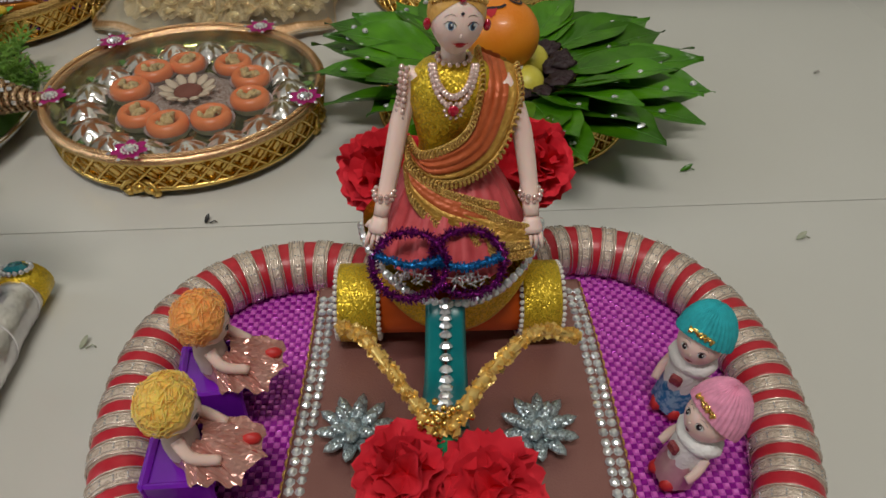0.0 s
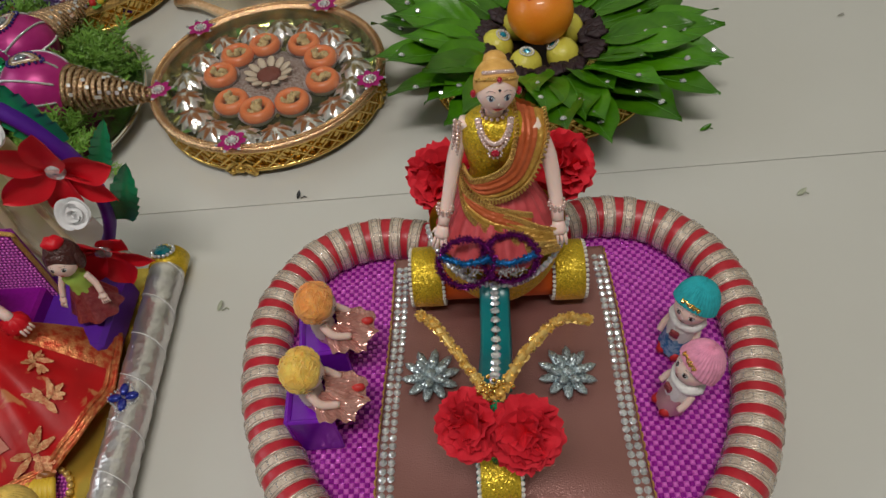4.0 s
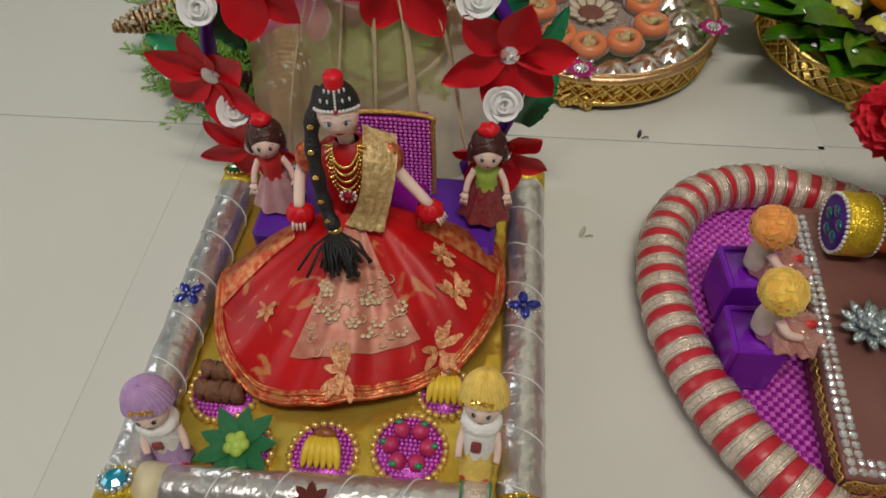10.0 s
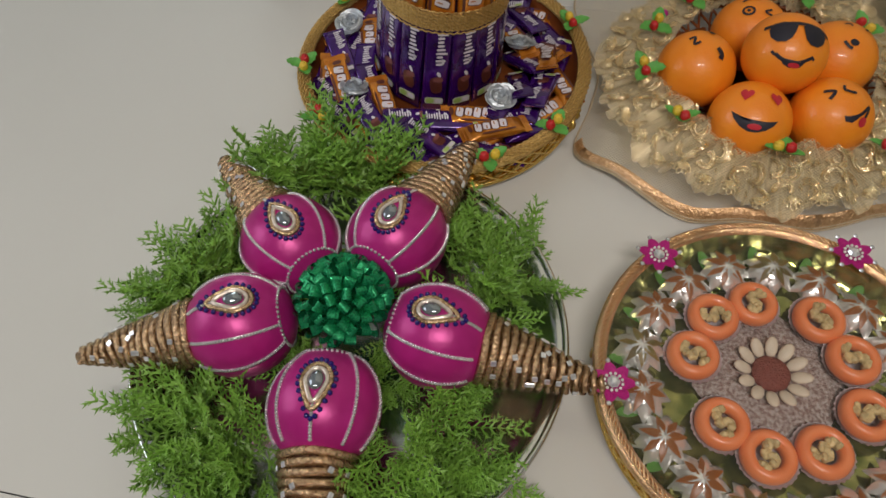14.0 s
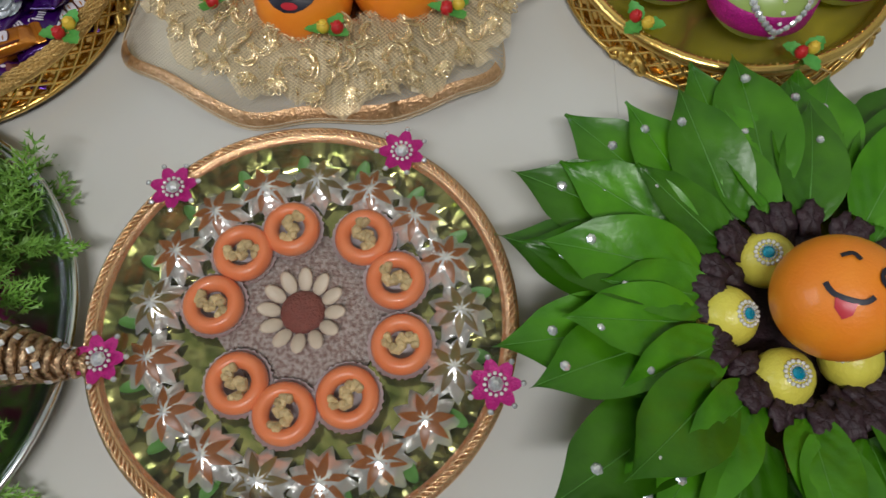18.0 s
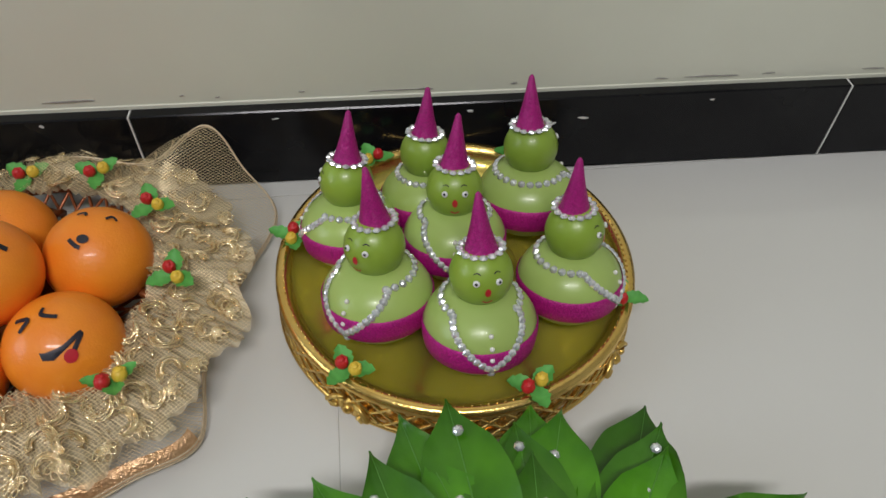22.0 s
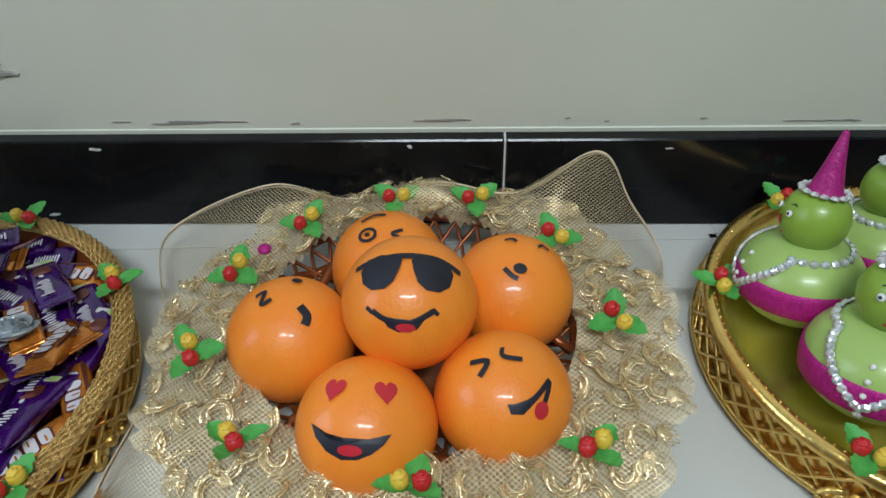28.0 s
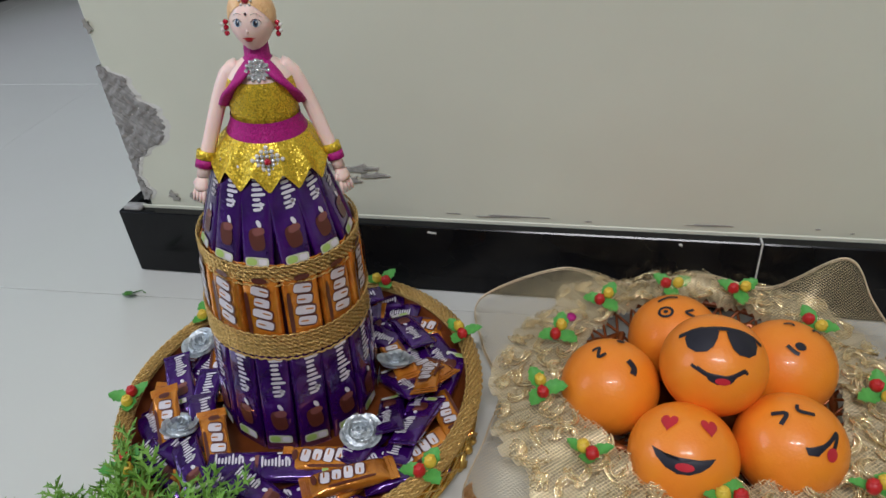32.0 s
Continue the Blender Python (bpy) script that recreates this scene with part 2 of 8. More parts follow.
def net_material():
    """Fine crossed threads with open holes between them."""
    m = bpy.data.materials.new("gold_net_mesh")
    m.use_nodes = True
    nt = m.node_tree
    p = nt.nodes["Principled BSDF"]
    p.inputs["Base Color"].default_value = (0.80, 0.65, 0.38, 1)
    p.inputs["Metallic"].default_value, p.inputs["Roughness"].default_value = 0.4, 0.4
    tc, sp = nt.nodes.new("ShaderNodeTexCoord"), nt.nodes.new("ShaderNodeSeparateXYZ")
    nt.links.new(tc.outputs["Object"], sp.inputs[0])
    last = None
    for signs in ((1, 1), (1, -1)):
        a, b, c, d = (nt.nodes.new("ShaderNodeMath") for _ in range(4))
        a.operation, b.operation, c.operation, d.operation = "MULTIPLY_ADD", "MULTIPLY", "FRACT", "LESS_THAN"
        z = nt.nodes.new("ShaderNodeMath")
        z.operation = "ADD"
        nt.links.new(sp.outputs["Y"], z.inputs[0])
        nt.links.new(sp.outputs["Z"], z.inputs[1])
        nt.links.new(z.outputs[0], a.inputs[0])
        a.inputs[1].default_value = signs[1]
        nt.links.new(sp.outputs["X"], a.inputs[2])
        nt.links.new(a.outputs[0], b.inputs[0])
        b.inputs[1].default_value = 280.0
        nt.links.new(b.outputs[0], c.inputs[0])
        nt.links.new(c.outputs[0], d.inputs[0])
        d.inputs[1].default_value = 0.13
        if last is None:
            last = d
        else:
            x = nt.nodes.new("ShaderNodeMath")
            x.operation = "MAXIMUM"
            nt.links.new(last.outputs[0], x.inputs[0])
            nt.links.new(d.outputs[0], x.inputs[1])
            nt.links.new(x.outputs[0], p.inputs["Alpha"])
    return m



M_NETCLOTH = net_material()
M_GAUZE = shader("gathered_gold_gauze", (0.86, 0.74, 0.50), 0.40, 0.2, alpha=0.50, col2=(0.74, 0.61, 0.38), scale=300, bump=0.5, bscale=700)
M_SHEER = shader("sheer_cream_organza", (0.86, 0.80, 0.68), 0.5, alpha=0.035)
M_HEM = shader("pale_net_hem", (0.74, 0.62, 0.44), 0.45, 0.3, col2=(0.60, 0.47, 0.29), scale=300, bump=0.4, bscale=600)
M_NETBORDER = shader("gold_zari_border", (0.78, 0.52, 0.30), 0.30, 0.7, col2=(0.56, 0.32, 0.15), scale=260, bump=0.6, bscale=500)
M_REDSAREE = shader("red_brocade_silk", (0.58, 0.005, 0.008), 0.42, col2=(0.38, 0.004, 0.007), scale=30, spec=0.3, bump=0.15, bscale=90)
def woven_gold(m, gold, scale, cut):
    """Adds gold flower patches woven into a cloth."""
    nt = m.node_tree
    p = nt.nodes["Principled BSDF"]
    old = p.inputs["Base Color"].links[0].from_socket
    tc, ns, fine, ramp, mix, mul = (nt.nodes.new(k) for k in ("ShaderNodeTexCoord", "ShaderNodeTexNoise", "ShaderNodeTexVoronoi", "ShaderNodeValToRGB", "ShaderNodeMix", "ShaderNodeMath"))
    ns.inputs["Scale"].default_value, ns.inputs["Detail"].default_value, ns.inputs["Distortion"].default_value = scale, 2.5, 1.6
    fine.inputs["Scale"].default_value = scale * 7
    nt.links.new(tc.outputs["Object"], ns.inputs["Vector"])
    nt.links.new(tc.outputs["Object"], fine.inputs["Vector"])
    ramp.color_ramp.elements[0].position, ramp.color_ramp.elements[1].position = cut, cut + 0.07
    nt.links.new(ns.outputs["Fac"], ramp.inputs["Fac"])
    mul.operation, mul.inputs[1].default_value = "MULTIPLY", 0.85
    nt.links.new(ramp.outputs["Color"], mul.inputs[0])
    mix.data_type = "RGBA"
    nt.links.new(mul.outputs[0], mix.inputs[0])
    nt.links.new(old, mix.inputs[6])
    mix.inputs[7].default_value = (*gold, 1)
    nt.links.new(mix.outputs[2], p.inputs["Base Color"])


woven_gold(M_REDSAREE, (0.54, 0.21, 0.08), 34.0, 0.615)
M_BROCADE = shader("gold_brocade_weave", (0.66, 0.26, 0.10), 0.32, 0.6, col2=(0.52, 0.05, 0.02), scale=160, mix=0.6, bump=0.4, bscale=500)
M_ORGANZAFLOWER = shader("embroidered_organza", (0.55, 0.25, 0.17), 0.45, 0.15, col2=(0.42, 0.10, 0.07), scale=120)
M_CREAMTHREAD = shader("cream_embroidery", (0.76, 0.57, 0.38), 0.5, 0.2)
M_RUST = shader("rust_orange_silk", (0.58, 0.13, 0.045), 0.4, 0.2, col2=(0.46, 0.09, 0.02), scale=200, bump=0.4, bscale=300)
M_PINKSILK = shader("coral_pink_silk", (0.66, 0.10, 0.115), 0.45, col2=(0.50, 0.06, 0.07), scale=120)
M_YELLOWFOIL = shader("yellow_gold_foil_floor", (0.86, 0.63, 0.12), 0.22, 0.7, col2=(0.70, 0.44, 0.05), scale=24, bump=1.0, bscale=42)
# dolls
M_SKIN = shader("doll_vinyl_skin", (0.91, 0.68, 0.61), 0.42, col2=(0.89, 0.65, 0.58), scale=20, sss=0.15)
M_HAIRGOLD = shader("golden_doll_hair", (0.78, 0.46, 0.13), 0.4, col2=(0.62, 0.32, 0.07), scale=200, bump=0.3, bscale=400)
M_HAIRBLONDE = shader("blonde_doll_hair", (0.84, 0.55, 0.28), 0.4, col2=(0.74, 0.42, 0.18), scale=200, bump=0.25, bscale=500)
M_FUZZORANGE = shader("orange_fluffy_hair", (1.0, 0.44, 0.11), 0.75, col2=(0.95, 0.34, 0.07), scale=120, bump=0.5, bscale=300, sss=0.3, sheen=0.4)
M_FUZZYELLOW = shader("yellow_fluffy_hair", (1.0, 0.68, 0.14), 0.75, col2=(0.96, 0.54, 0.08), scale=120, bump=0.5, bscale=300, sss=0.3, sheen=0.4)
M_BROWNHAIR = shader("brown_doll_hair", (0.075, 0.018, 0.014), 0.35, col2=(0.04, 0.009, 0.008), scale=300, bump=0.6, bscale=500)
M_BLACK = shader("black_thread", (0.006, 0.006, 0.007), 0.6, col2=(0.015, 0.015, 0.016), scale=300, bump=0.8, bscale=500)
M_INK = shader("black_marker_ink", (0.010, 0.009, 0.020), 0.5)
M_LIPS = shader("red_paint", (0.55, 0.02, 0.035), 0.35)
M_EYE = shader("blue_grey_eye", (0.12, 0.20, 0.32), 0.15)
M_WHITE = shader("white_enamel", (0.80, 0.80, 0.80), 0.3)
M_FLUFF = shader("white_fleece", (0.90, 0.89, 0.88), 0.95, col2=(0.84, 0.83, 0.82), bump=0.4, bscale=420)
M_KNIT = {k: shader(k + "_knit", c, 0.9, col2=tuple(v * 0.75 for v in c), scale=200, bump=0.35, bscale=600)
          for k, c in dict(teal=(0.02, 0.46, 0.52), pink=(0.90, 0.36, 0.54), lilac=(0.56, 0.36, 0.66), yellow=(0.90, 0.64, 0.16)).items()}
M_BLUECLOTH = shader("blue_print_cloth", (0.01, 0.16, 0.38), 0.6, col2=(0.25, 0.42, 0.6), scale=220, mix=0.3)
M_PINKFOIL = shader("crinkled_pink_foil", (0.78, 0.46, 0.40), 0.20, 0.45, col2=(0.58, 0.26, 0.22), scale=80, bump=1.0, bscale=110)
M_WINE = shader("wine_lace", (0.22, 0.02, 0.03), 0.4, 0.1, col2=(0.30, 0.07, 0.07), scale=260, bump=0.7, bscale=300)
M_PALEPINK = shader("pale_pink_satin", (0.66, 0.40, 0.42), 0.35, 0.2, col2=(0.55, 0.28, 0.32), scale=90)
M_LIME = shader("lime_green_cloth", (0.42, 0.62, 0.10), 0.5)
M_REDCLOTH = shader("red_cloth", (0.60, 0.03, 0.03), 0.5)
M_TINSEL = shader("purple_tinsel", (0.34, 0.02, 0.28), 0.2, 0.8, col2=(0.10, 0.005, 0.11), scale=600, bump=1.0, bscale=700)
M_TINSELBLUE = glitter("blue_glitter_wire", (0.01, 0.19, 0.50), 1300)
# fruit and food
M_ORANGE = shader("orange_peel", (0.88, 0.285, 0.014), 0.46, col2=(0.83, 0.215, 0.010), scale=30, bump=0.14, bscale=480, coat=0.25, vary=0.05)
M_LEMON = shader("lemon_peel", (0.72, 0.66, 0.09), 0.36, col2=(0.62, 0.54, 0.07), scale=40, bump=0.3, bscale=380, coat=0.15)
M_APPLEGREEN = shader("green_fruit_skin", (0.25, 0.37, 0.038), 0.36, col2=(0.205, 0.32, 0.035), scale=25, coat=0.10, mix=1.5, vary=0.08, bump=0.06, bscale=120)
M_PALEGREEN = shader("pale_green_fruit_skin", (0.38, 0.50, 0.125), 0.33, col2=(0.32, 0.45, 0.12), scale=18, coat=0.12, mix=1.5, vary=0.06)
M_CONE = glitter("magenta_glitter_cone", (0.33, 0.004, 0.155), 1300, 0.75, 0.12, 0.5, 0.4)
M_LEAF = shader("betel_leaf", (0.072, 0.246, 0.005), 0.32, col2=(0.016, 0.092, 0.002), scale=22, mix=1.3, spec=0.42, bump=0.20, bscale=130, vary=0.35)
M_LEAFVEIN = shader("leaf_vein", (0.10, 0.28, 0.045), 0.45)
M_STEMBROWN = shader("purple_black_paper", (0.030, 0.010, 0.016), 0.6, col2=(0.015, 0.005, 0.008), scale=120, bump=0.6, bscale=300)
M_FERN = shader("feathery_plastic_fern", (0.22, 0.42, 0.065), 0.5, col2=(0.13, 0.30, 0.035), scale=30, mix=1.4, vary=0.2)
M_BOW = glitter("green_foil_bow", (0.004, 0.34, 0.13), 1500, 0.45, 0.55, 0.26, 0.5)
M_COCONUT = shader("magenta_silk_wrap", (0.50, 0.022, 0.23), 0.36, 0.25, col2=(0.40, 0.012, 0.17), scale=45, bump=0.35, bscale=55)
M_BRONZE = shader("antique_gold_cord", (0.74, 0.53, 0.32), 0.26, 0.85, col2=(0.26, 0.15, 0.08), scale=300, bump=0.8, bscale=500)
M_NAVYBEAD = shader("navy_bead", (0.02, 0.012, 0.16), 0.15)
M_CANDY = shader("orange_milk_sweet", (0.84, 0.26, 0.095), 0.36, col2=(0.78, 0.20, 0.06), scale=70, coat=0.3)
M_NUT = shader("chopped_nuts", (0.66, 0.54, 0.28), 0.6, col2=(0.40, 0.29, 0.12), scale=250, vary=0.2)
M_PAPERCUP = shader("white_paper_cup", (0.62, 0.56, 0.58), 0.6)
# Dark olive patches in the colour stand in for reflections in the shiny dish.
M_SILVERLEAF = shader("silver_leaf_painted_reflections", (0.46, 0.44, 0.16), 0.14, 0.85, col2=(0.12, 0.15, 0.03), scale=55, mix=0.7, bump=0.7, bscale=45)
M_MAROONSTAR = shader("maroon_star", (0.17, 0.03, 0.025), 0.45)
M_FELTGREEN = shader("dark_green_felt", (0.005, 0.15, 0.05), 0.7, col2=(0.004, 0.11, 0.035), scale=200)
M_STARBROWN = shader("orange_brown_paper_star", (0.34, 0.115, 0.020), 0.36, col2=(0.18, 0.060, 0.014), scale=60)
M_ALMOND = shader("split_almond", (0.72, 0.62, 0.48), 0.5)
M_ROSESTONE = shader("pale_pink_rhinestone", (0.90, 0.74, 0.68), 0.10, 0.55, col2=(0.70, 0.46, 0.42), scale=900)
M_GOLDCLOTH = shader("old_gold_silk", (0.66, 0.40, 0.085), 0.36, 0.35, col2=(0.50, 0.24, 0.04), scale=260, bump=0.5, bscale=500)
M_PALEDRESS = shader("pale_cream_dress", (0.72, 0.60, 0.54), 0.5, col2=(0.60, 0.46, 0.42), scale=120)
M_BROWNEYE = shader("brown_eye", (0.030, 0.012, 0.008), 0.15)
M_PINKWEAVE = shader("pink_metallic_weave", (0.88, 0.24, 0.80), 0.30, 0.25, col2=(0.76, 0.14, 0.66), scale=300)
M_GARLAND = shader("crinkled_gold_garland", (0.88, 0.64, 0.24), 0.30, 0.55, col2=(0.70, 0.46, 0.12), scale=300)
M_VEIL = shader("sheer_gold_veil", (0.72, 0.54, 0.27), 0.42, 0.2, col2=(0.50, 0.34, 0.14), scale=220, mix=0.6, bump=0.9, bscale=260, alpha=0.93)
M_BROCADEPALE = shader("pale_gold_brocade", (0.66, 0.36, 0.17), 0.45, 0.25, col2=(0.52, 0.16, 0.07), scale=260, mix=0.5, bump=0.5, bscale=500)
M_LACECORD = shader("silver_beige_cord", (0.86, 0.78, 0.70), 0.25, 0.6, col2=(0.60, 0.50, 0.42), scale=600)
M_BANDGOLD = shader("tan_gold_braid", (0.80, 0.56, 0.21), 0.34, 0.65, col2=(0.46, 0.27, 0.07), scale=500, bump=0.8, bscale=900)
M_SEEDS = shader("grey_brown_seed_mix", (0.22, 0.14, 0.12), 0.7, col2=(0.42, 0.36, 0.33), scale=420, mix=0.5, bump=1.0, bscale=500)
M_SAFFRON = shader("dark_red_crumb", (0.26, 0.060, 0.040), 0.6, col2=(0.15, 0.03, 0.02), scale=500, bump=1.0, bscale=700)


def film_material():
    """Clear film: see-through, with a mirror gloss by angle."""
    m = bpy.data.materials.new("clear_cling_film")
    m.use_nodes = True
    nt = m.node_tree
    out = nt.nodes["Material Output"]
    mix, tr, gl, fr, ns, bp = (nt.nodes.new(k) for k in ("ShaderNodeMixShader", "ShaderNodeBsdfTransparent", "ShaderNodeBsdfGlossy", "ShaderNodeFresnel", "ShaderNodeTexNoise", "ShaderNodeBump"))
    fr.inputs["IOR"].default_value, gl.inputs["Roughness"].default_value = 1.33, 0.07
    ns.inputs["Scale"].default_value, bp.inputs["Strength"].default_value, bp.inputs["Distance"].default_value = 14.0, 0.25, 0.004
    nt.links.new(ns.outputs["Fac"], bp.inputs["Height"])
    nt.links.new(bp.outputs["Normal"], gl.inputs["Normal"])
    nt.links.new(fr.outputs[0], mix.inputs[0])
    nt.links.new(tr.outputs[0], mix.inputs[1])
    nt.links.new(gl.outputs[0], mix.inputs[2])
    haze, dif = nt.nodes.new("ShaderNodeMixShader"), nt.nodes.new("ShaderNodeBsdfDiffuse")
    haze.inputs[0].default_value, dif.inputs["Color"].default_value = 0.015, (0.82, 0.80, 0.76, 1)
    nt.links.new(mix.outputs[0], haze.inputs[1])
    nt.links.new(dif.outputs[0], haze.inputs[2])
    nt.links.new(haze.outputs[0], out.inputs["Surface"])
    return m


M_CLEARFILM = film_material()
M_FLOWERMAGENTA = glitter("magenta_glitter_flower", (0.42, 0.004, 0.17), 1400, 0.7, 0.2, 0.5, 0.5)
M_GREENGEM = shader("green_gem", (0.0, 0.22, 0.07), 0.05, 0.3, coat=1.0)
M_BLUEGEM = shader("blue_gem", (0.004, 0.02, 0.30), 0.05, 0.3, coat=1.0)
M_AQUAGEM = shader("aqua_gem", (0.0, 0.33, 0.50), 0.05, 0.3, coat=1.0)
M_TEALGEM = shader("teal_gem", (0.0, 0.18, 0.22), 0.05, 0.3, coat=1.0)
M_REDGEM = shader("red_gem", (0.5, 0.0, 0.03), 0.05, 0.2, coat=1.0)
M_GREYGEM = shader("grey_mirror_gem", (0.30, 0.34, 0.38), 0.08, 0.7, coat=1.0)
M_MINT = shader("mint_paper", (0.55, 0.68, 0.56), 0.5)
M_LEAFCLAY = shader("green_cloth_leaf", (0.11, 0.40, 0.075), 0.6, col2=(0.07, 0.30, 0.05), scale=200)
M_REDCLAY = shader("red_clay_bud", (0.56, 0.016, 0.018), 0.45)
M_YELLOWCLAY = shader("yellow_clay_bud", (0.80, 0.55, 0.05), 0.45)
M_BASKET = shader("brown_gold_basket_plastic", (0.30, 0.085, 0.020), 0.28, 0.45, col2=(0.20, 0.05, 0.012), scale=50)
M_WRAPPURPLE = shader("purple_chocolate_wrapper", (0.075, 0.007, 0.21), 0.16, 0.45, col2=(0.026, 0.003, 0.085), scale=45, coat=0.8, bump=0.6, bscale=110, vary=0.15)
M_WRAPORANGE = shader("gold_orange_wrapper", (0.84, 0.33, 0.035), 0.20, 0.5, col2=(0.46, 0.13, 0.012), scale=45, coat=0.6, bump=0.7, bscale=110, vary=0.15)
M_WRAPBROWN = shader("chocolate_picture_print", (0.115, 0.030, 0.020), 0.3)
M_WRAPCREAM = shader("pale_wrapper_label", (0.62, 0.62, 0.50), 0.3)
M_WRAPINK = shader("white_wrapper_print", (0.76, 0.72, 0.78), 0.28)
M_WRAPPINK = shader("pale_brown_chocolate_print", (0.24, 0.085, 0.075), 0.25)
M_WRAPGREEN = shader("lime_green_wrapper_print", (0.42, 0.60, 0.16), 0.3)
M_SILVERROSE = shader("silver_foil_rose", (0.66, 0.70, 0.73), 0.36, 0.7, col2=(0.46, 0.50, 0.54), scale=160, bump=1.0, bscale=260)
M_DOME = shader("silver_foil_dome", (0.92, 0.92, 0.90), 0.20, 0.7, col2=(0.78, 0.79, 0.76), scale=90, bump=0.5, bscale=160)
M_STARLEAF = shader("brown_green_paper_star", (0.24, 0.12, 0.03), 0.5, col2=(0.08, 0.10, 0.03), scale=60, vary=0.3)
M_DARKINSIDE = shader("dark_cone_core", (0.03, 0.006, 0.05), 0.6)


# ---- mesh tools ----
class Shape:
    """Collects faces, each with a material slot, for one mesh."""

    def __init__(self):
        self.v, self.f, self.m, self.s = [], [], [], []

    def add(self, verts, faces, slot=0, smooth=True, at=None):
        o = len(self.v)
        self.v += [tuple(at @ Vector(p)) for p in verts] if at is not None else [tuple(p) for p in verts]
        self.f += [tuple(o + i for i in f) for f in faces]
        self.m += [slot] * len(faces)
        self.s += [smooth] * len(faces)
        return self

    def grid(self, fn, nu, nv, wu=False, wv=False, slot=0, at=None, smooth=True):
        """fn(u, v) over 0..1; wu, wv: joined ends."""
        cu, cv = (nu if wu else nu + 1), (nv if wv else nv + 1)
        vs = [fn(i / nu, j / nv) for i in range(cu) for j in range(cv)]
        fs = [(i * cv + j, (i + 1) % cu * cv + j, (i + 1) % cu * cv + (j + 1) % cv, i * cv + (j + 1) % cv) for i in range(nu) for j in range(nv)]
        return self.add(vs, fs, slot, smooth, at)

    def ball(self, c=(0, 0, 0), r=1.0, n=16, k=10, slot=0, at=None, bump=None):
        rx, ry, rz = (r, r, r) if not isinstance(r, (tuple, list)) else r

        def fn(u, v):
            a, b = u * math.tau, (v - 0.5) * math.pi
            d = 1.0 if bump is None else bump(a, b)
            return (c[0] + rx * d * math.cos(a) * math.cos(b), c[1] + ry * d * math.sin(a) * math.cos(b), c[2] + rz * d * math.sin(b))
        return self.grid(fn, n, k, wu=True, slot=slot, at=at)

    def lathe(self, prof, n=32, slot=0, at=None, smooth=True, scale=None):
        return self.grid(lambda u, v: self._ring(prof, u, v, scale), n, len(prof) - 1, wu=True, slot=slot, at=at, smooth=smooth)

    @staticmethod
    def _ring(prof, u, v, scale):
        r, z = prof[round(v * (len(prof) - 1))]
        q = scale(u) if scale else 1.0
        return (r * q * math.cos(u * math.tau), r * q * math.sin(u * math.tau), z)

    def tube(self, pts, r, n=8, closed=False, slot=0, at=None, flat=1.0, up=(0, 0, 1), caps=True):
        """A round or flattened bar along points; r may vary along it."""
        pts = [Vector(p) for p in pts]
        cnt = len(pts)
        rad = r if isinstance(r, (list, tuple)) else [r] * cnt
        rings, side = [], None
        for i, p in enumerate(pts):
            a, b = (pts[i - 1] if i or closed else p), (pts[(i + 1) % cnt] if i < cnt - 1 or closed else p)
            d = (b - a).normalized() if (b - a).length > 1e-9 else Vector((0, 0, 1))
            s = d.cross(Vector(up))
            if s.length < 0.05:
                s = side if side is not None else d.cross(Vector((1, 0.1, 0)))
            side = s.normalized()
            w = side.cross(d).normalized()
            rings.append([p + rad[i] * (math.cos(k * math.tau / n) * side + flat * math.sin(k * math.tau / n) * w) for k in range(n)])
        vs = [q for ring in rings for q in ring]
        m = cnt if closed else cnt - 1
        fs = [(i * n + k, i * n + (k + 1) % n, (i + 1) % cnt * n + (k + 1) % n, (i + 1) % cnt * n + k) for i in range(m) for k in range(n)]
        if caps and not closed:
            fs += [tuple(range(n))[::-1], tuple((cnt - 1) * n + k for k in range(n))]
        return self.add(vs, fs, slot, True, at)

    def box(self, c, size, bevel=0.002, slot=0, at=None, smooth=False):
        h = [s / 2 for s in size]
        b = min(bevel, *(0.45 * s for s in size))
        vs, idx = [], {}
        for sx in (-1, 1):
            for sy in (-1, 1):
                for sz in (-1, 1):
                    for ax in range(3):
                        p = [sx * h[0], sy * h[1], sz * h[2]]
                        for o in range(3):
                            if o != ax:
                                p[o] -= (sx, sy, sz)[o] * b
                        idx[(sx, sy, sz, ax)] = len(vs)
                        vs.append((c[0] + p[0], c[1] + p[1], c[2] + p[2]))
        fs = []
        for ax in range(3):
            o1, o2 = [o for o in range(3) if o != ax]
            for sg in (-1, 1):
                q = []
                for a, e in ((-1, -1), (1, -1), (1, 1), (-1, 1)):
                    k = [0, 0, 0]
                    k[ax], k[o1], k[o2] = sg, a, e
                    q.append(idx[(*k, ax)])
                fs.append(tuple(q))
            for a in (-1, 1):
                for e in (-1, 1):
                    k1, k2 = [0, 0, 0], [0, 0, 0]
                    k1[ax], k1[o1], k1[o2] = -1, a, e
                    k2[ax], k2[o1], k2[o2] = 1, a, e
                    fs.append((idx[(*k1, o1)], idx[(*k2, o1)], idx[(*k2, o2)], idx[(*k1, o2)]))
        for sx in (-1, 1):
            for sy in (-1, 1):
                for sz in (-1, 1):
                    fs.append(tuple(idx[(sx, sy, sz, a)] for a in range(3)))
        return self.add(vs, fs, slot, smooth, at)

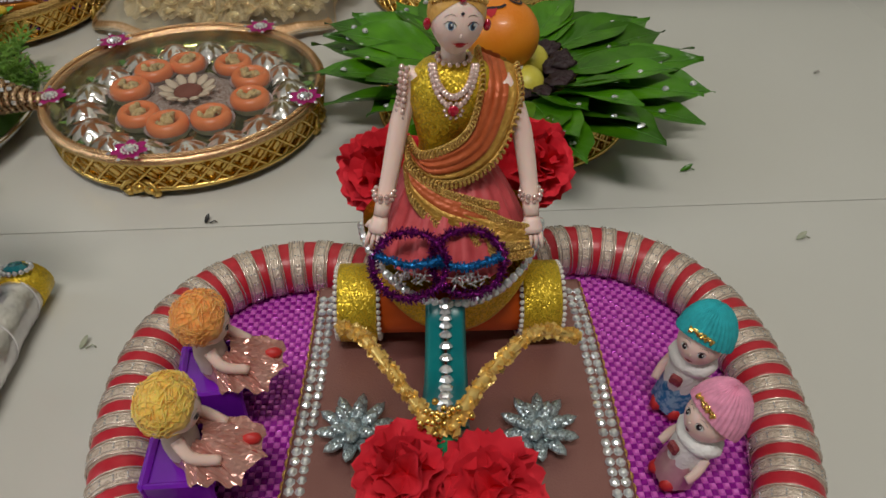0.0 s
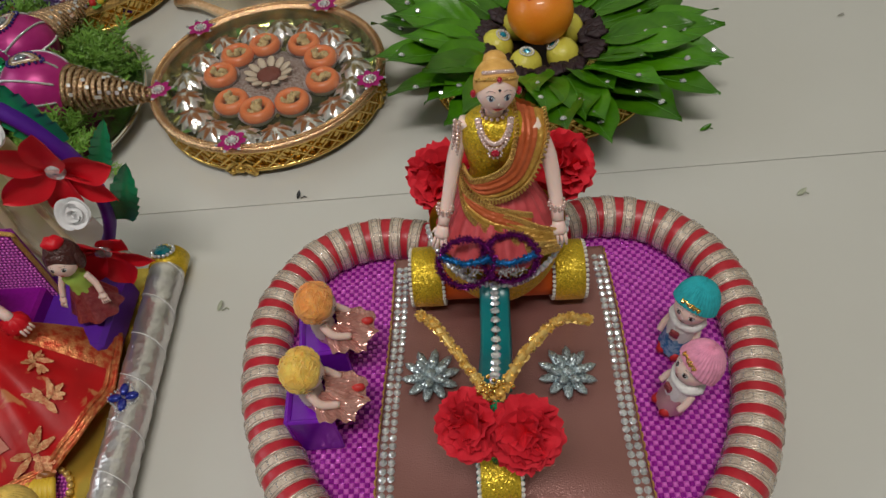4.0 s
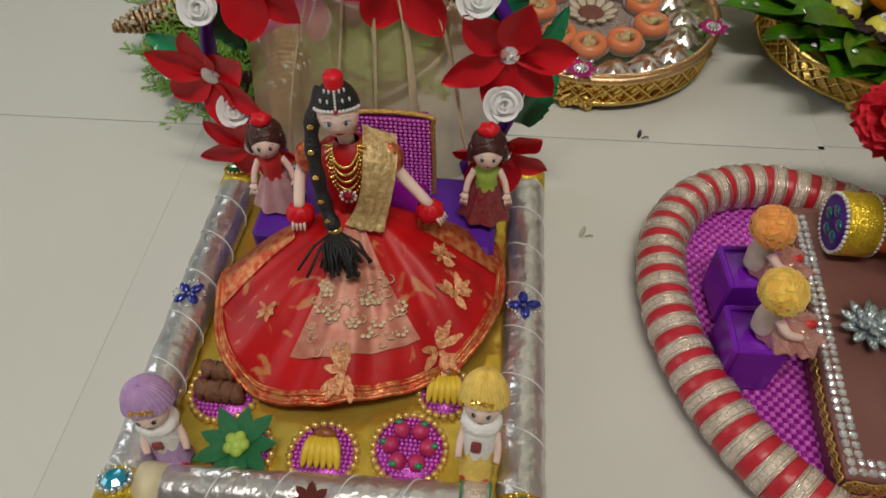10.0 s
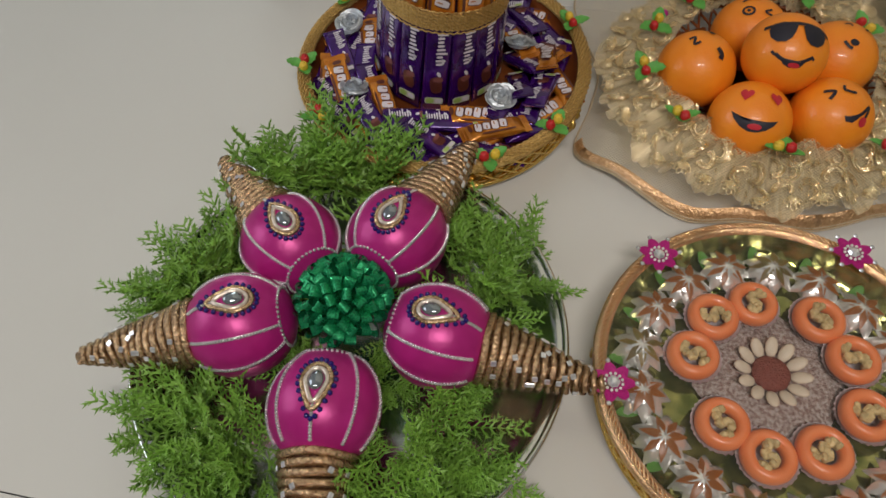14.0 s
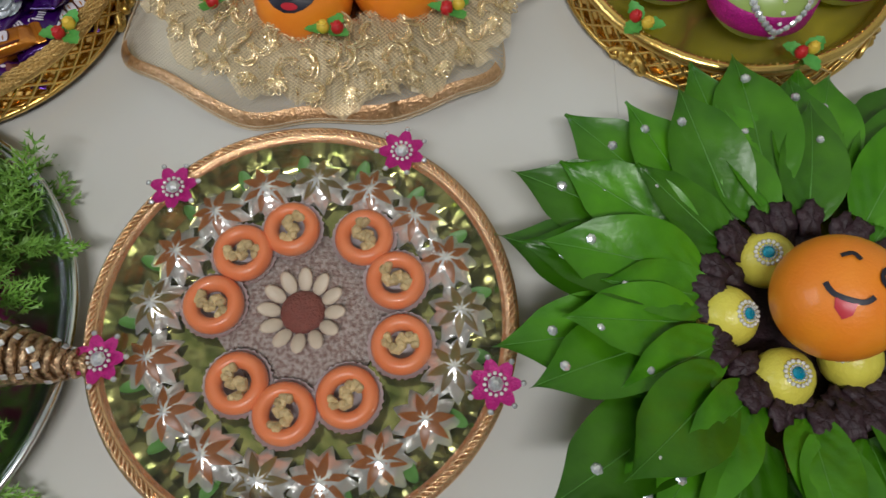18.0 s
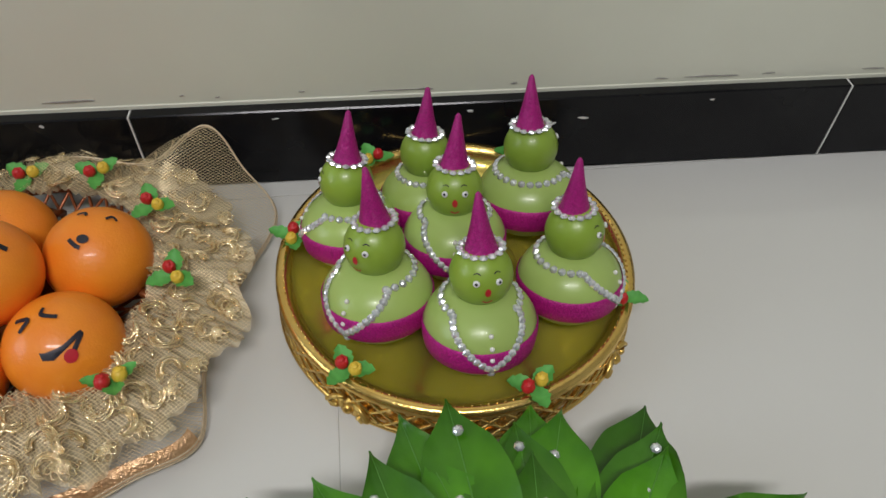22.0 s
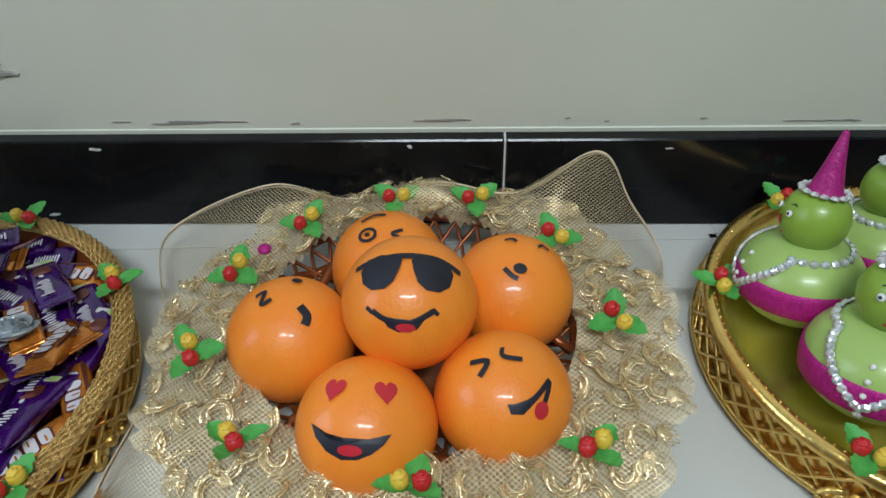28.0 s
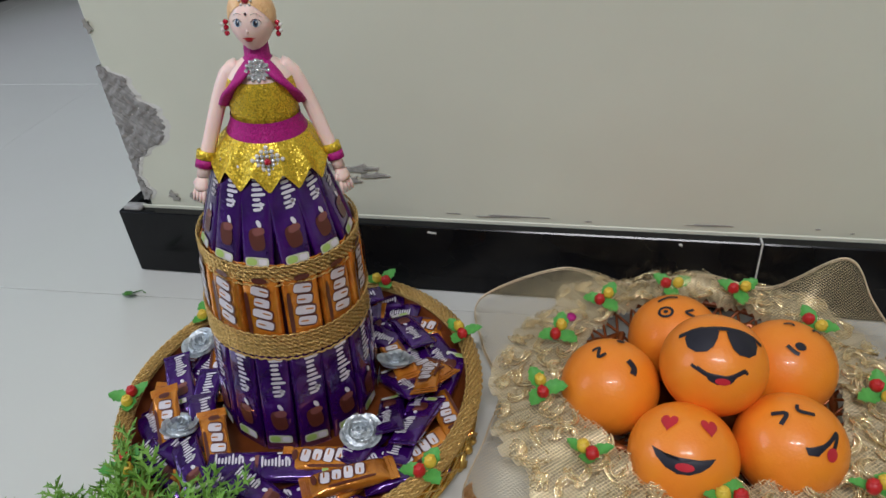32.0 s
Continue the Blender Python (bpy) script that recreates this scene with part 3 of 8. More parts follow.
    def blade(self, length, width, curl=0.0, cup=0.0, slot=0, at=None, shape=None, n=8, k=4, wave=0.0, teeth=0):
        """A petal or leaf along +x from the origin, in the xy plane; curl lifts its tip, cup its edges."""
        prof = shape or (lambda t: math.sin(math.pi * min(1, t * 0.93 + 0.07)) ** 0.7)

        def fn(u, v):
            t, s = u, (v - 0.5) * 2
            w = width / 2 * prof(t)
            if teeth:
                w *= 1 - 0.34 * ((t * teeth) % 1.0) * (0.3 + t)
            return (length * t * math.cos(curl * t * 0.6), s * w, length * math.sin(curl * t * t * 0.8) + cup * s * s * width * prof(t)
                    + wave * math.sin(9 * t + 5 * s) * abs(s))
        return self.grid(fn, n, k, slot=slot, at=at)

    def mesh(self, name, mats):
        me = bpy.data.meshes.new(name)
        me.from_pydata(self.v, [], self.f)
        for m in mats if isinstance(mats, (list, tuple)) else [mats]:
            me.materials.append(m)
        me.polygons.foreach_set("material_index", self.m)
        me.polygons.foreach_set("use_smooth", self.s)
        me.update()
        return me


def part(name, shape, mats, parent=None, label="", at=None, kind=""):
    """One mesh object; a Shape, or a mesh that is shared."""
    ob = new(name, shape.mesh(name, mats) if isinstance(shape, Shape) else shape)
    if parent is not None:
        ob.parent = parent
    if at is not None:
        ob.matrix_basis = at
    return tagged(ob, label, kind=kind)


def thing(name, label, category, at=None, group="", kind=""):
    ob = new(name)
    ob.empty_display_size = 0.02
    ob.matrix_basis = at if at is not None else Matrix()
    return tagged(ob, label, category, group, kind)


def single(name, shape, mats, label, category, at=None, group="", kind=""):
    ob = part(name, shape, mats, at=at)
    return tagged(ob, label, category, group, kind)


def smooth_path(ctrl, n, closed=False):
    """Points along a Catmull-Rom curve."""
    c = [Vector(p) for p in ctrl]
    k = len(c)
    out = []
    segs = k if closed else k - 1
    for i in range(n if closed else n + 1):
        x = i / n * segs
        j = min(int(x), segs - 1)
        t = x - j
        p0, p1, p2, p3 = ((c[(j + o) % k] if closed else c[max(0, min(k - 1, j + o))]) for o in (-1, 0, 1, 2))
        out.append(0.5 * ((2 * p1) + (p2 - p0) * t + (2 * p0 - 5 * p1 + 4 * p2 - p3) * t * t + (3 * p1 - p0 - 3 * p2 + p3) * t ** 3))
    return out


def aim(eye, way, turn=0.0):
    """A pose at eye whose +z points along way."""
    q = Vector(way).to_track_quat("Z", "Y").to_matrix().to_4x4()
    return Matrix.Translation(eye) @ q @ Matrix.Rotation(turn, 4, "Z")


def along(eye, way, up=(0, 0, 1)):
    """A pose at eye whose +x points along way and whose +z is near up."""
    x = Vector(way).normalized()
    y = Vector(up).cross(x).normalized()
    z = x.cross(y)
    return Matrix.Translation(eye) @ Matrix((x, y, z)).transposed().to_4x4()


def stone_mesh(r=0.0034, h=0.0022):
    g = Shape()
    g.lathe([(r, 0), (r, 0.0006), (r * 0.72, h * 0.85), (r * 0.34, h * 1.12), (0.0001, h * 1.14)], 7, smooth=False)
    return g.mesh("rhinestone", M_STONE)


STONE = stone_mesh()
rnd = random.Random(7)


# ---- room ----
def tile_floor():
    base = single("floor", Shape().box((-0.5, 1.0, -0.03), (9.0, 9.0, 0.04)), M_GROUT, "pale glazed tile floor with thin grey joints", "floor", kind="structure")
    px, py = 0.640, 0.636
    sl = Shape().box((0, 0, -0.006), (px - 0.0001, py - 0.0011, 0.012), 0.0004)
    me = sl.mesh("tile", M_TILE)
    turn = Matrix(((math.cos(radians(2.2)), -math.sin(radians(1.0)), 0, 0), (math.sin(radians(2.2)), math.cos(radians(1.0)), 0, 0), (0, 0, 1, 0), (0, 0, 0, 1)))
    for i in range(-6, 6):
        for j in range(-5, 7):
            m = Matrix.Translation((-0.5245, 0.5765, 0)) @ turn @ Matrix.Translation(((i + 0.5) * px, (j + 0.5) * py, 0))
            part("tile", me, None, base, at=m)
    return base


def slab(name, lo, hi, m, label, cat, bevel=0.003):
    c = [(a + b) / 2 for a, b in zip(lo, hi)]
    return single(name, Shape().box(c, [b - a for a, b in zip(lo, hi)], bevel), m, label, cat, kind="structure")


def blot(g, c, rx, rz, seed, slot=0, lift=0.0015, n=26, rough=0.35):
    """An irregular thin patch that stands on a wall facing -y."""
    r = random.Random(seed)
    ph = [r.uniform(0, 6.28) for _ in range(4)]
    edge = []
    for k in range(n):
        a = k / n * math.tau
        q = 1 + rough * (0.5 * math.sin(2 * a + ph[0]) + 0.35 * math.sin(5 * a + ph[1]) + 0.3 * math.sin(9 * a + ph[2])) + r.uniform(-0.12, 0.12)
        edge.append((c[0] + rx * q * math.cos(a), c[1], c[2] + rz * q * math.sin(a)))
    vs = [(c[0], c[1] - lift, c[2])] + [(x * 0.9 + c[0] * 0.1, y - lift, z * 0.9 + c[2] * 0.1) for x, y, z in edge] + [(x, y + 0.001, z) for x, y, z in edge]
    fs = [(0, 1 + k, 1 + (k + 1) % n) for k in range(n)] + [(1 + k, 1 + n + k, 1 + n + (k + 1) % n, 1 + (k + 1) % n) for k in range(n)]
    return g.add(vs, fs, slot, False)


def room():
    tile_floor()
    wy, cx = 1.262, -0.702
    wall = slab("wall_north", (cx, wy, 0), (2.6, wy + 0.22, 2.62), M_WALL, "cream painted wall, chipped at its corner", "wall", 0.006)
    # bare plaster where the paint has broken off at the corner: one rough sunken sheet with a ragged edge
    pr = random.Random(61)
    edge = smooth_path([(-0.696, 0, 0.2450), (-0.690, 0, 0.2400), (-0.675, 0, 0.2335), (-0.672, 0, 0.2240), (-0.667, 0, 0.2110), (-0.652, 0, 0.2030), (-0.6485, 0, 0.1920), (-0.6475, 0, 0.1780), (-0.654, 0, 0.1650), (-0.672, 0, 0.1560),
                        (-0.684, 0, 0.1470), (-0.694, 0, 0.1380), (-0.6985, 0, 0.1240), (-0.6965, 0, 0.1120), (-0.690, 0, 0.1045), (-0.695, 0, 0.0930)], 150)
    jag = [pr.uniform(-1, 1) for _ in range(151)]

    def crag(x, z):
        return 0.5 * math.sin(x * 410 + 3 * math.sin(z * 240)) + 0.35 * math.sin(z * 620 + 2 * math.sin(x * 500)) + 0.3 * math.sin((x + z) * 1100)

    def sheet(u, v, grow=0.0, lift=0.0016, rough=0.0011):
        p = edge[round(v * 150)]
        x1 = p.x + grow + 0.0016 * jag[round(v * 150)] + 0.0012 * math.sin(v * 61)
        x = cx - 0.0012 + (x1 - cx + 0.0012) * u
        return (x, wy - (lift + rough * crag(x, p.z)) * min(1.0, (1 - u) * 9), p.z)
    part("bare_plaster", Shape().grid(sheet, 26, 150, smooth=False), M_PLASTER, wall, "grey bare plaster patch")
    part("putty_edge", Shape().grid(lambda u, v: sheet(u, v, 0.0042, 0.0007, 0.0003), 12, 150), M_CHIPEDGE, wall, "white putty along the broken paint")
    g = Shape()
    g.grid(lambda u, v: (cx - 0.0016 - 0.0008 * crag(v * 0.2, u * 0.2) * math.sin(math.pi * u), wy + 0.050 * u, 0.093 + 0.152 * v), 14, 60, smooth=False)
    part("bare_plaster", g, M_PLASTER, wall)
    g = Shape()
    for x, z, a, b, s in ((-0.446, 0.140, 0.020, 0.004, 31), (-0.430, 0.133, 0.012, 0.003, 32), (-0.455, 0.128, 0.010, 0.004, 33), (-0.47, 0.142, 0.008, 0.003, 38),
                          (cx + 0.006, 0.285, 0.004, 0.006, 34), (-0.6645, 0.0985, 0.006, 0.005, 35), (-0.6386, 0.0990, 0.005, 0.006, 36)):
        blot(g, (x, wy, z), a, b, s, 0, 0.0021, 14, 0.6)
    for k in range(18):
        x = -0.60 + 1.25 * (k * 0.618 % 1.0) + rnd.uniform(-0.03, 0.03)
        blot(g, (x, wy, 0.0912 + rnd.uniform(-0.0012, 0.0022)), rnd.choice((0.002, 0.003, 0.006, 0.012, 0.022)) * rnd.uniform(0.7, 1.2), rnd.uniform(0.0003, 0.0008), 50 + k, 0, 0.0010, 14, 0.7)
    part("scuff_marks", g, M_SMUDGE, wall, "grey scuffs and dirt")
    # skirting of black tiles with white joints
    sk = thing("baseboard", "glossy black tile skirting with chipped white joints", "skirting", kind="structure")
    xs = [-0.735, -0.062, 0.575, 1.2, 1.85, 2.58]
    for a, b in zip(xs, xs[1:]):
        w = b - a - 0.0016
        part("skirting_tile", Shape().box(((a + b) / 2, 1.2585, 0.0415), (w, 0.017, 0.081), 0.0012), M_SKIRT, sk)
    part("skirting_tile", Shape().box((-0.7285, 1.372, 0.0415), (0.013, 0.208, 0.081), 0.0012), M_SKIRT, sk)
    g = Shape()
    for x in xs[1:-1]:
        g.box((x, 1.2582, 0.041), (0.0016, 0.0162, 0.081), 0.0003)
    part("white_joint", g, M_CHIPEDGE, sk)
    g = Shape()
    g.box((0.93, 1.2618, 0.0835), (3.28, 0.0020, 0.0042), 0.0005)
    part("mortar_fillet", g, M_WALL, sk, "rough painted mortar line")
    part("mortar_fillet", Shape().box((-0.718, 1.2595, 0.0836), (0.022, 0.0135, 0.0045), 0.0015), M_PLASTER, sk, "bare mortar at the corner")
    g = Shape()
    for k in range(7):
        blot(g, (-0.55 + (k * 0.618 % 1.0) ** 1.3 * 1.2 + rnd.uniform(-0.05, 0.05), 1.2499, rnd.uniform(0.070, 0.080)), 0.8 * rnd.uniform(0.002, 0.008), 0.7 * rnd.uniform(0.0008, 0.002), 90 + k, 0, 0.0006, 9, 0.6)
    for x, z, a in ((-0.43, 0.012, 0.005), (0.30, 0.055, 0.006), (0.33, 0.06, 0.005)):
        blot(g, (x, 1.2499, z), a, 0.0012, int(900 + 100 * x), 0, 0.0006, 9, 0.5)
    part("paint_splash", g, M_CHIPEDGE, sk, "white paint splashes")
    # the rest of the room, out of view or far off
    slab("wall_east", (2.6, -3.0, 0), (2.75, 5.2, 2.62), M_PALEWALL, "pale plain wall", "wall")
    slab("wall_south", (-4.4, -3.15, 0), (2.75, -3.0, 2.62), M_PALEWALL, "pale plain wall", "wall")
    slab("wall_far", (-4.4, 5.05, 0), (2.75, 5.2, 2.62), M_PALEWALL, "pale plain wall of the next room", "wall")
    ww = thing("wall_west", "pale plain wall with a wide window", "wall", kind="structure")
    for lo, hi in (((-4.55, -3.0, 0), (-4.4, -0.6, 2.62)), ((-4.55, 1.4, 0), (-4.4, 5.05, 2.62)), ((-4.55, -0.6, 0), (-4.4, 1.4, 0.9)), ((-4.55, -0.6, 2.2), (-4.4, 1.4, 2.62))):
        c = [(a + b) / 2 for a, b in zip(lo, hi)]
        part("wall_panel", Shape().box(c, [b - a for a, b in zip(lo, hi)], 0.002), M_PALEWALL, ww)
    slab("ceiling", (-4.5, -3.1, 2.62), (2.7, 5.2, 2.72), M_CEIL, "plain white ceiling", "ceiling")
    d = thing("door_far", "bright open doorway in the next room", "doorway", kind="structure")
    part("daylight_pane", Shape().box((-2.2, 5.03, 1.1), (1.0, 0.01, 2.1), 0.002), M_SKYPANE, d, "bright daylight outside")
    for x in (-2.73, -1.67):
        part("door_frame", Shape().box((x, 5.0, 1.08), (0.06, 0.09, 2.16), 0.004), M_PALEWALL, d)
    # low mauve cabinet on a dark plinth, far behind the corner
    cab = thing("low_cabinet", "mauve low cabinet on a dark plinth on the far floor", "cabinet", pose(-1.89, 2.45, 0, 0, 0, 76))
    part("body", Shape().box((0.3, 0.3, 0.37), (1.5, 0.6, 0.6), 0.008), M_MAUVE, cab)
    part("plinth", Shape().box((0.3, 0.31, 0.035), (1.49, 0.56, 0.07), 0.004), M_DARK, cab)
    # small litter on the floor
    for x, y, a, s, col, lab in ((0.383, 0.664, 20, 0.007, M_LEAF, "small torn green leaf bit"), (-0.127, 0.454, 70, 0.0055, M_SCRAP, "tiny pale green leaf scrap"),
                                 (-0.066, 0.596, 80, 0.005, M_DARK, "small dark twig"), (-0.719, 1.205, -30, 0.013, M_LEAF, "curled dark green leaf"),
                                 (0.60, 0.86, 10, 0.004, M_SMUDGE, "tiny dark speck"), (-0.05, 0.20, 30, 0.004, M_SMUDGE, "tiny dark speck"), (0.455, 0.56, 30, 0.006, M_SCRAP, "faint smudge")):
        g = Shape()
        g.blade(s * 2, s * 0.8, 0.5, 0.3, at=pose(x - s * 0.7, y, 0.0015, 0, 0, a))
        g.tube([(x, y, 0.002), (x + s * 0.8, y + s * 0.5, 0.0025), (x + s * 1.3, y + s * 0.2, 0.002)], 0.0006, 5)
        single("floor_scrap", g, col, lab + " on the floor tiles", "scrap")


room()


# ---- decorated objects: shared pieces ----
def plate_feet(p, r, n=4, turn=45):
    g = Shape()
    for k in range(-2, 3):
        g.ball((k * 0.0065, 0, 0.006 + 0.0035 * (2 - abs(k))), (0.0052, 0.004, 0.0055 + 0.001 * (2 - abs(k))), 8, 6)
    for s in (-1, 1):
        g.tube([(s * 0.004, -0.001, 0.02), (s * 0.012, -0.003, 0.017), (s * 0.017, -0.004, 0.011), (s * 0.013, -0.004, 0.007), (s * 0.009, -0.004, 0.010)], 0.0022, 6)
    g.ball((0, -0.003, 0.012), 0.0045, 8, 6)
    me = g.mesh("foot", M_GOLDDEEP)
    for k in range(n):
        a = radians(turn + 360 / n * k)
        part("foot", me, None, p, at=Matrix.Translation((r * math.cos(a), r * math.sin(a), 0)) @ Matrix.Rotation(a + math.pi / 2, 4, "Z"))


def gold_plate(name, c, r, label, rim_mat, dish_mat, z_rim=0.044, turn=45, cells=46, flare=False, base=0.955, low=0.011):
    """A footed plate: dish, beaded rim, lattice side and scroll feet."""
    p = thing(name, label, "plate", pose(c[0], c[1], 0))
    r0, z0 = r * (1.0 if flare else base), low
    foot_r = r0 * 0.99
    r = r * (0.945 if flare else 1.0)
    g = Shape()
    g.lathe([(0.0002, 0.020), (r * 0.80, 0.020), (r * 0.87, 0.023), (r * 0.93, z_rim - 0.008), (r * 0.945, z_rim)], 72)
    part("dish", g, dish_mat, p)
    g = Shape()
    for k in range(cells):
        for s in (-1, 1):
            a0, a1 = k / cells * math.tau, (k + s * 1.6) / cells * math.tau
            pts = []
            for q in range(5):
                t = q / 4
                a, rr = a0 + (a1 - a0) * t, r0 + (r * 0.985 - r0) * t ** 0.8
                pts.append((rr * math.cos(a), rr * math.sin(a), z0 + (z_rim - 0.004 - z0) * t))
            g.tube(pts, 0.0017, 4, caps=False)
    part("lattice_band", g, M_GOLD, p, "open gold diamond lattice")
    part("lattice_backing", Shape().lathe([(r0 * 0.975, z0 - 0.001), (r * 0.960, z_rim - 0.005)], 72), M_GOLD, p)
    g = Shape()
    for rr, z, w in ((r0, z0, 0.0026), (r * 0.985, z_rim - 0.004, 0.0022)):
        g.tube([(rr * math.cos(a * math.tau / 72), rr * math.sin(a * math.tau / 72), z) for a in range(72)], w, 8, True)
    part("edge_ring", g, M_GOLD, p)
    g = Shape()
    g.lathe([(r * 0.925, z_rim - 0.002), (r * 0.945, z_rim + 0.0022), (r * 0.972, z_rim + 0.003), (r, z_rim + 0.001), (r * 1.004, z_rim - 0.003)], 96)
    for k in range(150):
        a = k / 150 * math.tau
        g.ball((r * 0.955 * math.cos(a), r * 0.955 * math.sin(a), z_rim + 0.0026), 0.0011, 5, 3)
    if rim_mat is M_BANDGOLD:
        for lane in range(5):
            for w in range(2):
                rr, ph = r * (0.930 + 0.0175 * lane), w * math.pi + lane
                g.tube([((rr + 0.0013 * math.sin(i * 0.95 + ph)) * math.cos(i * math.tau / 420), (rr + 0.0013 * math.sin(i * 0.95 + ph)) * math.sin(i * math.tau / 420), z_rim + 0.0030 - 0.0004 * abs(lane - 2) ** 2 + 0.0009 * math.cos(i * 0.95 + ph)) for i in range(420)], 0.0010, 4, True)
    if rim_mat is M_COPPER:
        for w in range(3):
            g.tube([((r * 0.966 + 0.0022 * math.sin(i * 0.95 + w * 2.09)) * math.cos(i * math.tau / 420), (r * 0.966 + 0.0022 * math.sin(i * 0.95 + w * 2.09)) * math.sin(i * math.tau / 420), z_rim + 0.0036 + 0.0009 * math.cos(i * 0.95 + w * 2.09)) for i in range(420)], 0.0010, 4, True)
    part("rim", g, rim_mat, p)
    plate_feet(p, foot_r, 4, turn)
    return p


def clay_bud(p_at, turn, group="clay flower buds"):
    """A red and a yellow clay bud on green leaves."""
    t = thing("clay_flower", "tiny red and yellow clay rosebuds on green leaves", "decoration", p_at @ pose(0, 0, 0, 0, 0, turn) @ Matrix.Scale(1.18, 4), group)
    for k, (x, m, n) in enumerate(((-0.0045, M_REDCLAY, "red_bud"), (0.0045, M_YELLOWCLAY, "yellow_bud"))):
        g = Shape()
        g.ball((x, 0.001 * k, 0.0046), (0.0042, 0.0040, 0.0044), 9, 6)
        g.tube([(x + 0.0034 * (1 - q / 9) * math.cos(q * 1.1), 0.001 * k + 0.0034 * (1 - q / 9) * math.sin(q * 1.1), 0.0070 + 0.0019 * q / 9) for q in range(9)], 0.0011, 5)
        part(n, g, m, t)
    me = Shape().blade(0.0165, 0.0120, 0.30, 0.20, n=14, k=4, teeth=4).mesh("clay_leaf", M_LEAFCLAY)
    for a in (25, 150, 265):
        part("clay_leaf", me, None, t, at=pose(0, 0, 0.0012, 0, 0, a))
    return t


BUD = []


def bud(at, turn):
    if not BUD:
        BUD.append(clay_bud(at, turn))
    else:
        copy_thing(BUD[0], at @ pose(0, 0, 0, 0, 0, turn))


def carnation(at, r, seed, green=True):
    """A ruffled cloth flower; petals in one mesh layer by layer."""
    t = thing("carnation", "ruffled red cloth carnation flower", "artificial flower", at, "red carnations")
    rr = random.Random(seed)
    for ring, (n, tilt, s) in enumerate(((8, -6, 1.0), (8, 14, 1.0), (7, 32, 0.95), (6, 50, 0.88), (5, 68, 0.76))):
        g = Shape()
        for k in range(n):
            p1, p2, p3, ln, amp = rr.uniform(0, 6), rr.uniform(0, 6), rr.uniform(2.2, 3.6), r * s * rr.uniform(0.9, 1.06), rr.uniform(0.10, 0.20) * r

            def petal(u, v):
                q = (v - 0.5) * 2
                a = q * (0.34 + 0.46 * u)
                rad = ln * u * (1 - 0.10 * q * q + (0.05 * math.sin(q * 15 + p1) + 0.03 * math.sin(q * 29)) * u ** 4)
                return (rad * math.cos(a), rad * math.sin(a), amp * u ** 1.6 * (math.sin(q * p3 + p1) + 0.45 * math.sin(q * 7 + p2)) + 0.10 * ln * u * u)
            g.grid(petal, 7, 14, at=pose(0, 0, 0.07 * r * ring, 0, 0, k * 360 / n + rr.uniform(-12, 12)) @ pose(0, 0, 0, rr.uniform(-18, 18), -tilt + rr.uniform(-9, 9), 0))
        part("petal_ring", g, M_CARNATION, t)
    if green:
        g = Shape()
        g.lathe([(0.0005, -0.55 * r), (0.12 * r, -0.5 * r), (0.2 * r, -0.1 * r), (0.3 * r, 0.05 * r)], 10)
        part("calyx", g, M_GREENPAPER, t)
    return t


def stones(parent, pts, normal=(0, 0, 1), size=1.0):
    for p in pts:
        part("rhinestone", STONE, None, parent, at=aim(p, normal, rnd.uniform(0, 1)) @ Matrix.Scale(size, 4))


def gem(parent, at, r, m, border=True, name="gem", rim=None):
    g = Shape()
    g.lathe([(r, 0), (r * 0.98, 0.25 * r), (r * 0.6, 0.55 * r), (0.0002, 0.6 * r)], 10, smooth=False)
    o = part(name, g, m, parent, at=at)
    if border:
        g = Shape()
        for k in range(16):
            g.ball((1.22 * r * math.cos(k * math.tau / 16), 1.22 * r * math.sin(k * math.tau / 16), 0.1 * r), 0.24 * r, 6, 4)
        part("bead_border", g, rim or M_STONE, parent, at=at)
    return o


# ---- dolls: one mesh each ----
def skull(r, wide=1.0, off=1.0, chin=0.30):
    """The surface of a doll's head facing -y, by degrees to its side and up."""
    def at_angle(az, el):
        a, b = radians(az - 90), radians(el)
        low = max(0.0, -math.sin(b))
        return Vector((off * r * 0.88 * wide * math.cos(a) * math.cos(b) * (1 - chin * low ** 1.5), off * r * 0.94 * math.sin(a) * math.cos(b) * (1 - 0.10 * low), off * r * 1.08 * math.sin(b)))
    return at_angle


def dab(g, surf, az, el, w, h, slot, at, tip=0.0, n=14):
    """A painted oval on a head; tip draws its sides to points."""
    def fn(u, v):
        a = u * math.tau
        return surf(az + w * v * math.cos(a), el + h * v * math.sin(a) * (1 - tip * abs(math.cos(a)) ** 3))
    g.grid(fn, n, 3, wu=True, slot=slot, at=at)


def stroke(g, surf, pts, width, slot, at):
    g.tube([surf(*p) for p in pts], width, 5, slot=slot, at=at, flat=0.5)


def hair_shell(g, r, wide, slot, at, front=40, side=-14, back=-38, off=1.09, ripple=0.0, n=44):
    """A cap of hair from the hairline to the crown."""
    def fn(u, v):
        az = u * 360 - 180
        c = math.cos(radians(az))
        line = side + (front - side) * max(0, c) ** 1.3 + (back - side) * max(0, -c) ** 0.8
        el = line + (90 - line) * v
        o = 1.015 + (off - 1.015) * min(1, v * 3.2)
        return skull(r, wide, o * (1 + ripple * math.sin(az * 0.55 + 2 * v)), 0.1)(az, el)
    g.grid(fn, n, 10, wu=True, slot=slot, at=at)


